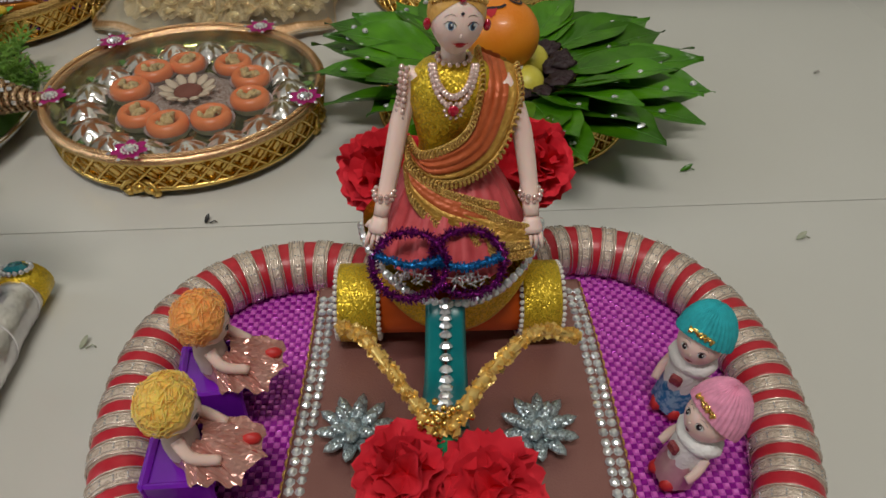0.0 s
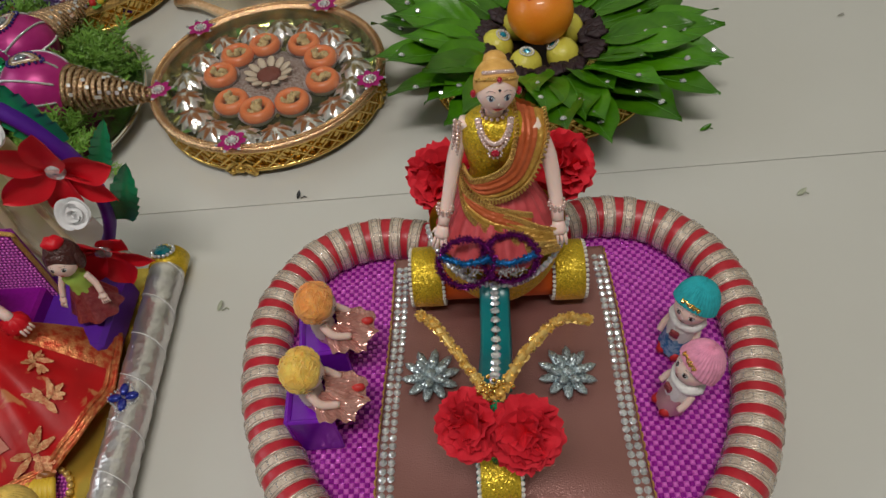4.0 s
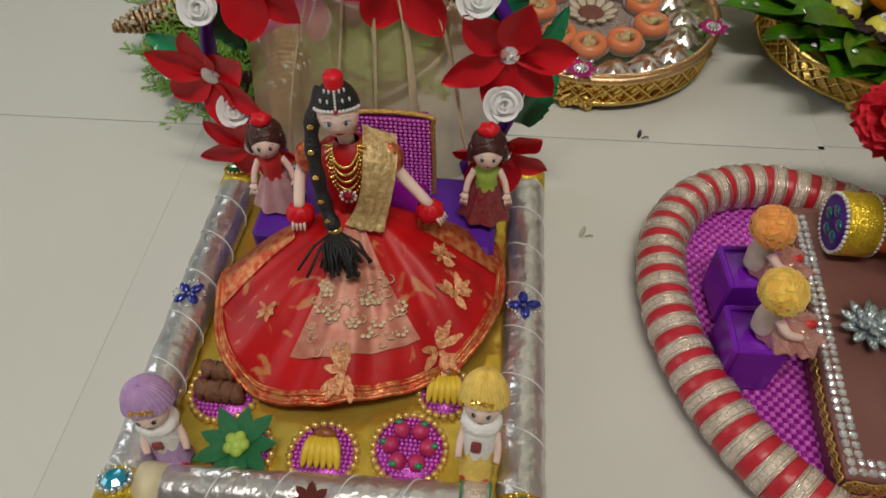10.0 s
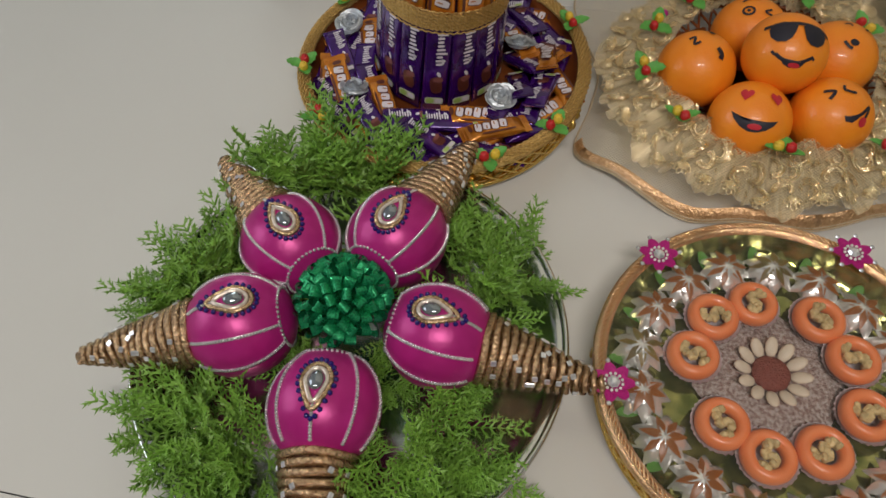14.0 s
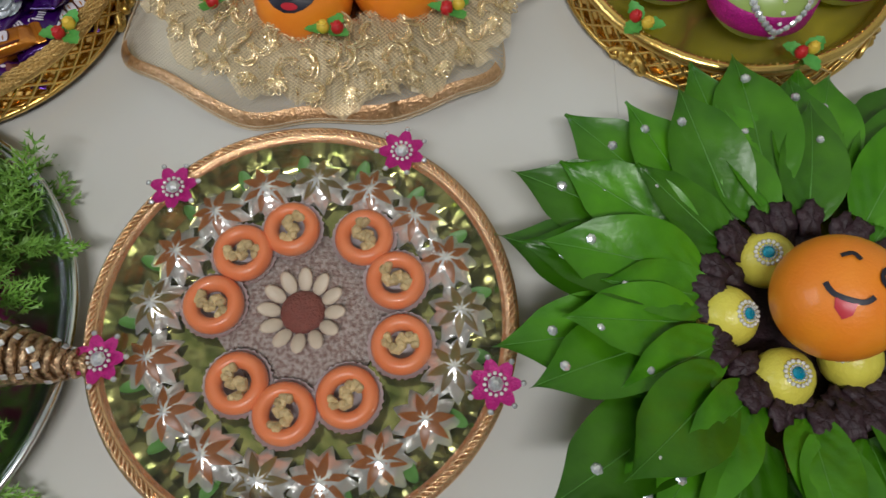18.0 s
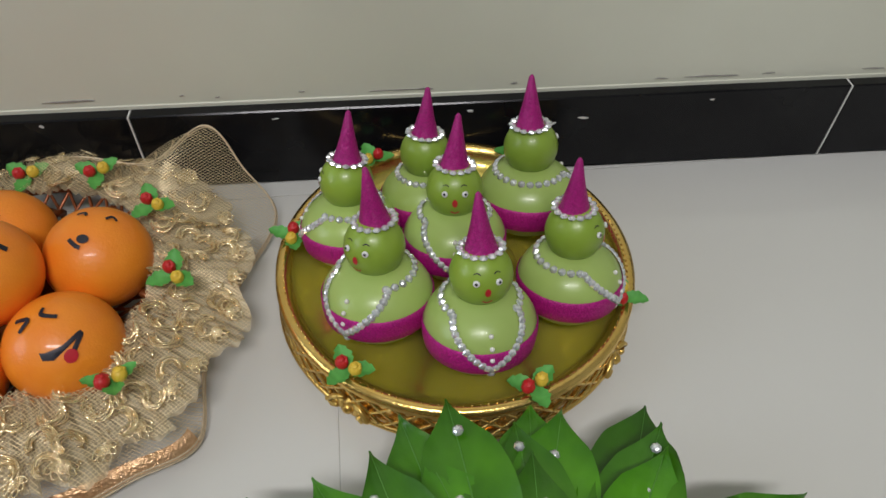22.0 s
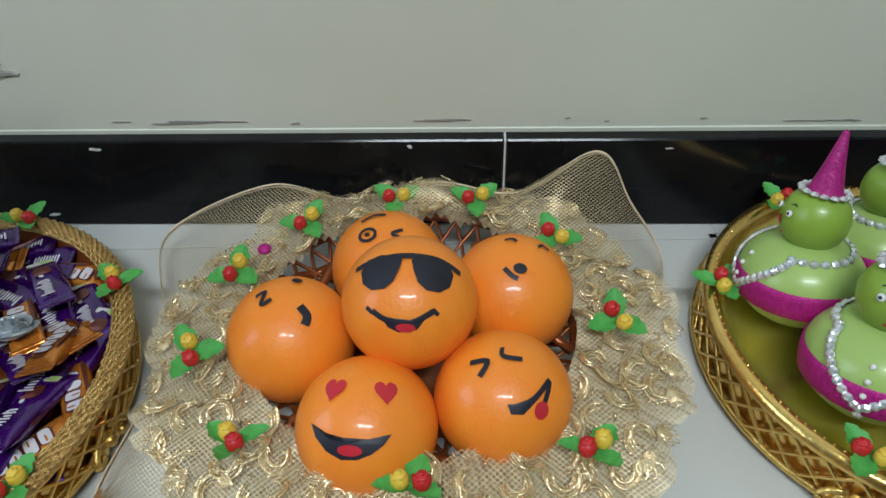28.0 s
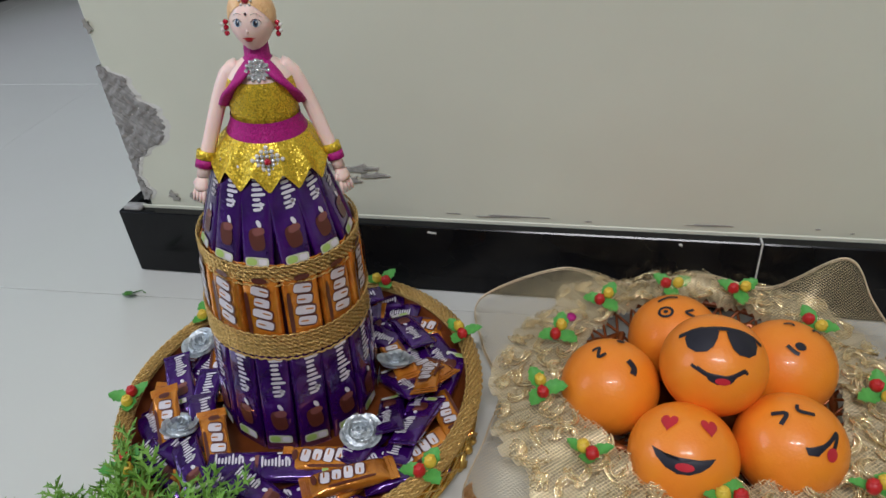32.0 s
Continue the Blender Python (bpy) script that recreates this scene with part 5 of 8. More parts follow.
        stones(p, [(*plan(-w / 2 + 0.0045 + k * st + rnd.uniform(-0.0003, 0.0003), -d / 2 + 0.0048 + c * st), h) for k in range(nx + 1)], size=0.94)
    return p


def silver_flower(at):
    t = thing("silver_flower", "silver glitter flower with pointed petals on brown satin", "decoration", at, "silver flowers")
    for ring, (n, ln, tilt) in enumerate(((10, 0.021, 14), (6, 0.015, 34))):
        for k in range(n):
            g = Shape()
            g.ball((ln / 2, 0, 0), (ln / 2, 0.0036, 0.0024), 8, 6)
            part("petal", g, M_GLITTERSILVER, t, at=pose(0, 0, 0.003 + ring * 0.002, 0, -tilt, k * 360 / n + ring * 12))
    part("centre", Shape().ball((0, 0, 0.008), (0.0046, 0.0046, 0.004), 10, 6), M_GLITTERSILVER, t)
    return t


def wheel(parent, x0, x1, c, r, face):
    """A glitter drum with its axis along x and a jewelled outer face."""
    g = Shape()
    at = Matrix.Translation((x0, c[0], c[1])) @ pose(0, 0, 0, 0, 90, 0)
    L = x1 - x0
    g.lathe([(0.0003, 0), (r * 0.97, 0), (r, 0.001), (r, L - 0.001), (r * 0.97, L), (0.0003, L)], 40, 0, at)
    w = part("wheel", g, M_GLITTERGOLD, parent)
    for s, x in ((-1, x0), (1, x1)):
        g = Shape()
        g.lathe([(0.0003, 0.0016), (r * 0.86, 0.0016), (r * 0.88, 0)], 32, 0, aim((x, c[0], c[1]), (s, 0, 0)))
        part("wheel_face", g, face, w)
        g = Shape()
        n = int(r * 6.28 / 0.0045)
        beads(g, [(x + s * 0.0012, c[0] + r * 0.93 * math.cos(k / n * math.tau), c[1] + r * 0.93 * math.sin(k / n * math.tau)) for k in range(n)], 0.0019, 0)
        part("pearl_border", g, M_PEARL, w)
        for k in range(5):
            a = k / 5 * math.tau
            q = aim((x + s * 0.0018, c[0] + r * 0.42 * math.cos(a), c[1] + r * 0.42 * math.sin(a)), (s, 0, 0))
            part("gem", Shape().ball((0, 0, 0), (r * 0.26, r * 0.2, 0.0018), 8, 5), M_TEALGEM, w, at=q)
    return w


def tricycle():
    t = thing("toy_tricycle", "handmade toy tricycle of gold glitter with teal ribbon and tinsel", "toy tricycle")
    yc, zc = 0.438, 0.061
    part("axle", Shape().tube([(0.075, yc, zc), (0.21, yc, zc)], 0.021, 24), M_ORANGEPAPER, t, "orange paper axle")
    wheel(t, 0.066, 0.091, (yc, zc), 0.0262, M_VIOLETPAPER)
    wheel(t, 0.186, 0.211, (yc, zc), 0.0262, M_VIOLETPAPER)
    wheel(t, 0.116, 0.143, (0.262, 0.0615), 0.0265, M_MINT)
    # seat: a glitter bowl whose front edge dips, with a rhinestone line along it
    def rim(a):
        c, q = math.cos(a), math.sin(a)
        return Vector((0.139 + 0.0535 * c, 0.440 + (0.043 if q < 0 else 0.040) * q, 0.133 - 0.030 * max(0.0, -q) ** 1.6))

    def bowl(u, v):
        p = rim(u * math.tau)
        c = Vector((0.139, 0.440, p.z))
        if v < 0.72:
            return c + (p - c) * (1 - 0.05 * (v / 0.72) ** 2) + Vector((0, 0, -0.031 * v / 0.72))
        return c + (p - c) * 0.95 * (1 - v) / 0.28 + Vector((0, 0, -0.031))
    seat = part("seat", Shape().grid(bowl, 64, 11, wu=True), M_GLITTERGOLD, t, "yellow glitter seat bowl")
    for k in range(36):
        a = radians(186 + k * 168 / 35)
        stones(seat, [rim(a) + Vector((0.0012 * math.cos(a), 0.0012 * math.sin(a), -0.002))], (math.cos(a), math.sin(a) * 1.2, 0.45), 0.98)
    # tinsel loops before the lap, with blue wires and silver
    for s in (-1, 1):
        rr = random.Random(5 + s)
        cx, cz = 0.130 + s * 0.0165, 0.135 - s * 0.001
        g = Shape()
        loop = [Vector((cx + 0.0205 * math.cos(a * math.tau / 44), 0.396 + 0.010 * math.sin(a * math.tau / 44) + s * 0.002, cz - 0.001 + 0.0160 * math.sin(a * math.tau / 44))) for a in range(44)]
        g.tube(loop, 0.0014, 6, True)
        for p in loop:
            for _ in range(22):
                d = Vector((rr.gauss(0, 1), rr.gauss(0, 1), rr.gauss(0, 1))).normalized()
                g.tube([p, p + d * rr.uniform(0.0028, 0.0046)], 0.00036, 3, caps=False)
        part("tinsel_loop", g, M_TINSEL, t, "purple tinsel loop")
        g = Shape()
        wire = smooth_path([(cx - 0.018, 0.396, cz + 0.003 - s * 0.002), (cx, 0.392, cz + 0.001), (cx + 0.018, 0.396, cz + 0.003 + s * 0.002)], 16)
        g.tube(wire, 0.0018, 8)
        for p in wire:
            for _ in range(14):
                d = Vector((rr.gauss(0, 0.4), rr.gauss(0, 1), rr.gauss(0, 1))).normalized()
                g.tube([p, p + d * 0.0034], 0.0004, 3, caps=False)
        part("blue_wire", g, M_TINSELBLUE, t, "blue glitter wire")
        g = Shape()
        for _ in range(46):
            p = Vector((cx + rr.uniform(-0.009, 0.009), 0.391 + rr.uniform(-0.003, 0.003), cz - 0.0075 + rr.uniform(-0.003, 0.003)))
            d = Vector((rr.gauss(0, 1), rr.gauss(0, 1), rr.gauss(0, 1))).normalized()
            g.tube([p, p + d * 0.0045], 0.0005, 4)
        part("silver_tuft", g, M_SILVERFOIL, t, "silver tinsel tuft")
    # ribbon stem
    path = smooth_path([(0.134, 0.3975, 0.103), (0.1335, 0.382, 0.096), (0.132, 0.34, 0.100), (0.129, 0.300, 0.126), (0.128, 0.286, 0.138)], 20)
    for s in (-1, 1):
        g = Shape()
        g.tube([p + Vector((s * 0.0062, 0, 0)) for p in path], 0.0055, 6, flat=0.24)
        part("ribbon", g, M_TEAL, t, "teal satin ribbon")
    stones(t, [path[k] + Vector((0, -0.0006, 0.0018)) for k in range(1, 20)], (0, 0.45, 0.9), 1.15)
    # handlebars of twisted gold
    for s, end in ((-1, (0.078, 0.352, 0.132)), (1, (0.197, 0.338, 0.137))):
        g = Shape()
        ctrl = smooth_path([(0.128 + s * 0.003, 0.277, 0.150), (0.128 + s * 0.020, 0.306, 0.147), ((0.128 + end[0]) / 2 + s * 0.012, 0.333, 0.146), end], 44)
        hr = random.Random(40 + s)
        g.tube(ctrl, 0.0026, 8)
        for p in ctrl:
            for _ in range(9):
                d = Vector((hr.gauss(0, 1), hr.gauss(0, 1), hr.gauss(0, 1))).normalized()
                e = d.cross(Vector((hr.gauss(0, 1), hr.gauss(0, 1), hr.gauss(0, 1)))).normalized()
                c = p + d * 0.0030
                g.add([c - e * 0.0022, c + d * 0.0018, c + e * 0.0022, c - d * 0.0012 + e * 0.0004], [(0, 1, 2, 3)], 0, False)
        part("handlebar", g, M_GARLAND, t, "crinkled gold garland handlebar")
    g = Shape()
    rr = random.Random(9)
    for _ in range(40):
        g.ball((0.127 + rr.gauss(0, 0.004), 0.281 + rr.gauss(0, 0.003), 0.151 + rr.gauss(0, 0.003)), 0.0018, 5, 4)
    part("gold_knot", g, M_GOLD, t, kind="stuff")
    part("fork", Shape().tube([(0.1295, 0.262, 0.085), (0.128, 0.272, 0.120), (0.128, 0.282, 0.148)], 0.006, 10), M_GREENPAPER, t)
    return t


heart_tray()
platform()
tricycle()
seated_doll(pose(0.139, 0.452, 0.095, 0, 0, -2) @ Matrix.Scale(1.08, 4))
for x, y, s in ((0.079, 0.351, 1), (0.189, 0.348, 2)):
    if s == 1:
        sf = silver_flower(pose(x, y, 0.0355, 0, 0, 8) @ Matrix.Scale(1.2, 4))
    else:
        copy_thing(sf, pose(x, y, 0.0355, 0, 0, 50))
carnation(look((0.113, 0.270, 0.127), (0.15, 0.40, -0.10)), 0.0255, 1)
carnation(look((0.146, 0.264, 0.124), (0.14, 0.40, -0.10)), 0.0255, 2)
carnation(look((0.098, 0.492, 0.128), (0.13, 0.64, 0.03)), 0.031, 3)
carnation(look((0.194, 0.496, 0.130), (0.165, 0.64, 0.03)), 0.031, 4)
# little chairs with the fuzzy-haired dolls
for k, (x, y, z, fuzz, lab) in enumerate(((-0.015, 0.386, 8, M_FUZZORANGE, "small doll with fluffy orange hair and pink foil dress"), (-0.019, 0.327, 4, M_FUZZYELLOW, "small doll with fluffy yellow hair and pink foil dress"))):
    ch = thing("doll_chair", "small purple plastic chair for a doll on the heart tray", "toy chair", pose(x, y, 0.0085, 0, 0, 88 + z), "purple doll chairs")
    part("seat", Shape().box((0, -0.006, 0.044), (0.040, 0.036, 0.008), 0.002), M_PURPLECHAIR, ch)
    part("backrest", Shape().box((0, 0.0125, 0.027), (0.042, 0.005, 0.050), 0.002), M_PURPLECHAIR, ch)
    for sx in (-1, 1):
        part("side_panel", Shape().box((sx * 0.019, -0.006, 0.026), (0.004, 0.036, 0.052), 0.0015), M_PURPLECHAIR, ch)
    fuzzy_doll(pose(x + 0.008, y, 0.0570, 0, 0, 88 + z) @ Matrix.Scale(1.13, 4), fuzz, lab)
knit_doll(pose(0.286, 0.386, 0.0085, 0, 4, -42) @ Matrix.Scale(1.26, 4), M_KNIT["teal"], M_BLUECLOTH, "small doll in a teal knitted hat and white fleece collar", "small dolls on the heart tray", tall=1.72, up=-8)
knit_doll(pose(0, 0, 0, 0, 9, 0) @ pose(0, 0, 0, 0, 0, -72) @ Matrix.Scale(1.24, 4), M_KNIT["pink"], M_PALEPINK, "small doll in a pink knitted hat and white fleece collar", "small dolls on the heart tray", tall=1.5, up=-8, stand=(0.272, 0.333, 0.0085))


# ---- silver-framed tray with the bride doll and flower arch ----
def roll(parent, a, b, r, name="roll"):
    """A foil-wrapped roll with spiral creases."""
    g = Shape()
    a, b = Vector(a), Vector(b)
    L = (b - a).length
    n = int(L / 0.004)
    g.tube([a.lerp(b, i / n) for i in range(n + 1)], [r * (1 + 0.022 * math.sin(i * 0.55) + 0.016 * math.sin(i * 1.7) + 0.014 * math.sin(i * 2.9)) for i in range(n + 1)], 22)
    o = part(name, g, M_SILVERFOIL, parent)
    g = Shape()
    d = (b - a).normalized()
    s = d.cross(Vector((0, 0, 1))).normalized()
    turns = L / 0.042
    m = int(turns * 26)
    g.tube([a.lerp(b, i / m) + (r * 1.025) * (math.cos(i / 26 * math.tau) * s + math.sin(i / 26 * math.tau) * Vector((0, 0, 1))) for i in range(m + 1)], 0.0005, 5)
    part("ribbon_edge", g, M_WHITE, o)
    return o


def paper_leaf(parent, at, length, width):
    """A folded leaf cut into teeth that point to its tip."""
    def fn(u, v):
        s = (v - 0.5) * 2
        w = width / 2 * math.sin(math.pi * min(1, 0.10 + 0.90 * u) ** 0.9) ** 0.7 * (1 - 0.20 * (1 - (u * 7.0 + 0.2) % 1.0) * min(1, 2.5 * u))
        return (length * u, s * max(0.0006, w), 0.22 * width * abs(s) ** 1.3 * math.sin(math.pi * (0.1 + 0.8 * u)) + 0.10 * length * u * (1 - u))
    part("paper_leaf", Shape().grid(fn, 60, 6), M_GREENPAPER, parent, at=at)


def poinsettia(at, r, turn, centre, n=6):
    t = thing("poinsettia", "red craft paper flower with pointed petals and a shiny centre", "paper flower", at @ pose(0, 0, 0, 0, 0, turn), "red paper flowers on the arch")
    for k in range(n):
        g = Shape().blade(r * rnd.uniform(0.92, 1.08), r * rnd.uniform(0.57, 0.65), rnd.uniform(0.02, 0.20), rnd.uniform(0.10, 0.20), n=12, k=6, wave=0.0012,
                          shape=lambda q: max(0.10 * (1 - q), math.sin(math.pi * (0.04 + 0.96 * q) ** 1.12) ** 0.85))
        part("petal", g, M_REDPAPER, t, at=pose(0, 0, 0.0016 * (k % 2), rnd.uniform(-14, 14), rnd.uniform(-12, 0), k * 360 / n + rnd.uniform(-6, 6)))
    g = Shape().lathe([(0.0080, 0), (0.0084, 0.002), (0.0070, 0.0044), (0.0030, 0.0052), (0.0002, 0.0050)], 14, smooth=False)
    part("flower_centre", g, centre, t)
    return t


def foam_rose(at, r, m, label, cat="artificial rose", group="white foam roses"):
    """A rolled rose: shells that wrap round one another, their rims turned outwards."""
    t = thing("rose", label, cat, at, group)
    n = 8
    for k in range(n):
        q = 0.12 + 0.88 * k / (n - 1)
        a0, span, h = k * 2.25, 2.5 + 1.5 * (1 - q), r * (0.92 - 0.50 * q)

        def shell(u, v):
            e = abs(2 * u - 1)
            w = q * (1 - 0.16 * e ** 4) * (0.72 + 0.36 * v + 0.10 * v ** 4)
            a = a0 + (u - 0.5) * span
            z = h * (v - 0.22 * v ** 4) * (1 - 0.25 * e ** 4) + 0.03 * r * math.sin(a * 3 + k)
            return (r * w * math.cos(a), r * w * math.sin(a), z)
        part("petal", Shape().grid(shell, 22, 8), m, t)
    part("rose_base", Shape().ball((0, 0, 0.10 * r), (0.86 * r, 0.86 * r, 0.22 * r), 18, 8), m, t)
    return t


def bride_doll(at):
    g = Shape()
    SK, BK, WH, EY, LP, RS, BR, OR, GD, TU, RG, CT, RP, BP = range(14)
    # torso
    g.lathe([(0.027, -0.006), (0.0240, 0.004), (0.0225, 0.018), (0.0255, 0.034), (0.0275, 0.046), (0.0220, 0.056), (0.009, 0.0635)], 22, RS, at @ Matrix.Diagonal((1, 0.75, 1, 1)))
    g.tube([(0, 0, 0.058), (-0.002, -0.001, 0.080)], 0.0062, 10, slot=SK, at=at)
    # sleeves and arms
    for s, hnd in ((-1, (-0.040, -0.022, 0.012)), (1, (0.060, -0.014, 0.010))):
        g.ball((s * 0.0295, 0, 0.046), (0.0115, 0.0112, 0.0145), 16, 10, BR, at, lambda a, b: 1 + 0.03 * math.sin(13 * a))
        arm(g, [(s * 0.0305, 0, 0.044), (s * 0.039, -0.003, 0.030), hnd], 0.0056, 0.0042, SK, at)
        g.ball((hnd[0], hnd[1], hnd[2] - 0.007), (0.011, 0.010, 0.010), 26, 18, RP, at, lambda a, b: 1 + 0.07 * math.sin(9 * a + 3 * b) * math.cos(8 * b) + 0.05 * math.sin(17 * a))
    # veil over one shoulder, crossing to the lap
    strip(g, [(0.010, 0.012, 0.068), (0.013, -0.015, 0.060), (0.011, -0.0265, 0.040), (0.004, -0.0285, 0.018), (-0.004, -0.033, 0.006)],
          [(0.035, 0.010, 0.060), (0.037, -0.010, 0.052), (0.033, -0.0235, 0.030), (0.028, -0.029, 0.010), (0.026, -0.036, 0.002)], (TU, TU), at, 24, 0.0010, waves=4)
    strip(g, [(0.006, 0.012, 0.068), (0.012, 0.016, 0.05), (0.014, 0.014, 0.02)], [(0.029, 0.010, 0.060), (0.034, 0.008, 0.04), (0.032, 0.004, 0.012)], (TU,), at, 12, 0.0010, (1, 0, 0.2))
    # necklaces
    for w, dz in ((0.0095, 0.010), (0.0110, 0.017), (0.0122, 0.024), (0.0134, 0.031), (0.0146, 0.038)):
        beads(g, [(w * math.cos(math.pi * k / 24), -0.0105 - (0.0120 + 0.04 * (dz - 0.010)) * math.sin(math.pi * k / 24), 0.0655 - dz * math.sin(math.pi * k / 24)) for k in range(25)], 0.0012, GD, at)
    g.ball((0, -0.0245, 0.028), (0.0045, 0.002, 0.0045), 10, 6, RG, at)
    beads(g, [(0.0058 * math.cos(k * 0.63), -0.0240, 0.028 + 0.0058 * math.sin(k * 0.63)) for k in range(10)], 0.0013, WH, at)
    # head with a beaded black hair cap
    h = at @ pose(-0.003, -0.003, 0.0900, -2, 0, 8)
    head(g, h, 0.0172, SK, None, (WH, EY, BK), LP, big=1.0)

    def cap(u, v):
        az = u * 360 - 180
        c = math.cos(radians(az))
        line = 16 + 16 * max(0, c) - 42 * max(0, -c)
        p = skull(0.0172, 1.0, 1.09 + 0.06 * math.sin(math.pi * v), 0.0)(az, line + (90 - line) * v)
        return Vector((p.x, p.y + 0.001, p.z * (1 + 0.22 * v)))
    g.grid(cap, 44, 12, wu=True, slot=BK, at=h)
    beads(g, [cap(0.30 + 0.4 * k / 14, 0.0) * 1.03 for k in range(15)], 0.0014, WH, h)
    beads(g, [cap(0.5, 0.06 + 0.085 * k) * 1.02 for k in range(11)], 0.0010, WH, h)
    for u in (0.36, 0.43, 0.57, 0.64):
        for v in (0.28, 0.55):
            q = cap(u, v) * 1.03
            g.ball(q, (0.0009, 0.0009, 0.0020), 6, 5, WH, h)
    g.ball(cap(0.5, 0.0) * 1.05, 0.0018, 8, 5, RG, h)
    g.lathe([(0.0064, 0.020), (0.0070, 0.0295), (0.0060, 0.0320), (0.0002, 0.0325)], 14, RP, h)
    # long braid with tassel
    br = smooth_path([(-0.013, 0.006, 0.104), (-0.0215, -0.010, 0.083), (-0.0205, -0.022, 0.055), (-0.0165, -0.032, 0.026), (-0.009, -0.044, 0.012)], 26)
    g.tube(br, [0.0055 * (1 + 0.13 * math.sin(i * 1.4)) for i in range(27)], 9, slot=BK, at=at)
    for i in range(2, 24, 4):
        g.ball(br[i] + Vector((0, -0.006, 0.001)), (0.0026, 0.0013, 0.0026), 8, 5, GD, at)
    g.ball(br[-1], (0.0056, 0.0056, 0.004), 10, 6, GD, at)
    rr = random.Random(2)
    for k in range(54):
        e = br[-1] + Vector((rr.gauss(0.008, 0.009), -0.020 - rr.random() * 0.016, -0.010 - rr.random() * 0.004))
        g.tube([br[-1], (br[-1] + e) / 2 + Vector((rr.gauss(0, 0.004), 0, 0.005)), e], 0.0013, 4, slot=BK, at=at)
    # wide spread skirt of red brocade
    def skirt(u, v, lift=0.0):
        a = radians(188 + 178 * u)
        rad = 0.016 + (0.112 + 0.012 * math.sin(u * 9) + 0.010 * math.sin(math.pi * u)) * v ** 0.9
        z = 0.004 - 0.064 * v ** 0.75 + 0.0045 * math.sin(u * 17) * v + 0.002 * math.sin(u * 41) * v
        return (rad * math.cos(a) * 0.86, -0.006 + rad * math.sin(a) * 1.12, z + lift + 0.010 * math.sin(math.pi * v) + (0.0032 * math.sin(a * 11 + 2 * v) + 0.0022 * math.sin(a * 23 + 5 * v)) * v * (1.1 - 0.5 * v))
    g.grid(skirt, 70, 14, slot=RS, at=at)
    edge = [skirt(i / 70, 1.0, 0.001) for i in range(71)]
    g.tube(edge, 0.0022, 6, slot=BR, at=at)
    g.tube([skirt(i / 70, 0.955, 0.0012) for i in range(71)], 0.0016, 5, slot=BR, at=at)
    g.grid(lambda u, v: skirt(u, 0.935 + 0.065 * v, 0.0016), 90, 3, slot=BR, at=at)
    for u0, u1 in ((0.0, 0.10), (0.91, 1.0)):
        g.grid(lambda u, v: skirt(u0 + (u1 - u0) * u, 0.3 + 0.68 * v, 0.0018), 8, 8, slot=BR, at=at)
    # organza panel with embroidered flowers down the front
    g.grid(lambda u, v: skirt(0.33 + 0.34 * u + (u - 0.5) * 0.10 * (v - 1), 0.05 + 0.72 * v, 0.0026), 24, 12, slot=OR, at=at)
    for k in range(54):
        u, v = rr.uniform(0.35, 0.66), rr.uniform(0.22, 0.75)
        c = Vector(skirt(u, v, 0.0036))
        if k % 4 == 0:
            for e in range(6):
                g.ball(c + Vector((0.0040 * math.cos(e * 1.047), 0.0040 * math.sin(e * 1.047), 0)), (0.0022, 0.0022, 0.0004), 6, 4, CT, at)
        else:
            f = rr.choice((-1, 1))
            g.tube([c + Vector((0.0050 * math.cos(q * 0.8 * f + k) * (1 - q / 11), 0.0050 * math.sin(q * 0.8 * f + k) * (1 - q / 11), 0)) for q in range(8)], 0.0005, 4, slot=CT, at=at)
    # gold brocade leaves and flower clusters woven into the red cloth
    def leaf(u, v, way, ln, w, sl):
        c = Vector(skirt(u, v, 0.0014))
        d = Vector(skirt(min(1, u + 0.02 * math.cos(way)), max(0.05, min(0.99, v + 0.08 * math.sin(way))), 0.0028)) - c
        d = d.normalized() if d.length > 1e-6 else Vector((1, 0, 0))
        g.blade(ln, w, 0.0, 0.0, slot=sl, at=at @ along(c, d, Vector((0, -0.35, 1))), n=7, k=2, shape=lambda q: (0.25 + 0.75 * math.sin(math.pi * q) ** 0.6) * (1 - 0.25 * math.sin(q * 16) ** 2))
    for u, v, s, sl in ((0.22, 0.62, 0.9, BP), (0.47, 0.86, 1.9, BP), (0.70, 0.85, 1.8, BP), (0.80, 0.72, 1.6, BP), (0.86, 0.50, 1.2, BP)):
        a0 = rr.uniform(0, 6.28)
        for k in range(9):
            leaf(u + rr.uniform(-0.010, 0.010), v + rr.uniform(-0.03, 0.03), a0 + (k - 4) * 0.5, 0.0115 * s * rr.uniform(0.6, 1.1), 0.0040 * s, sl)
    return single("bride_doll", g, [M_SKIN, M_BLACK, M_WHITE, M_EYE, M_LIPS, M_REDSAREE, M_BROCADE, M_ORGANZAFLOWER, M_GOLD, M_VEIL, M_REDGEM, M_CREAMTHREAD, M_REDPAPER, M_BROCADEPALE],
                  "bride doll with black braid in a wide red brocade skirt", "doll")


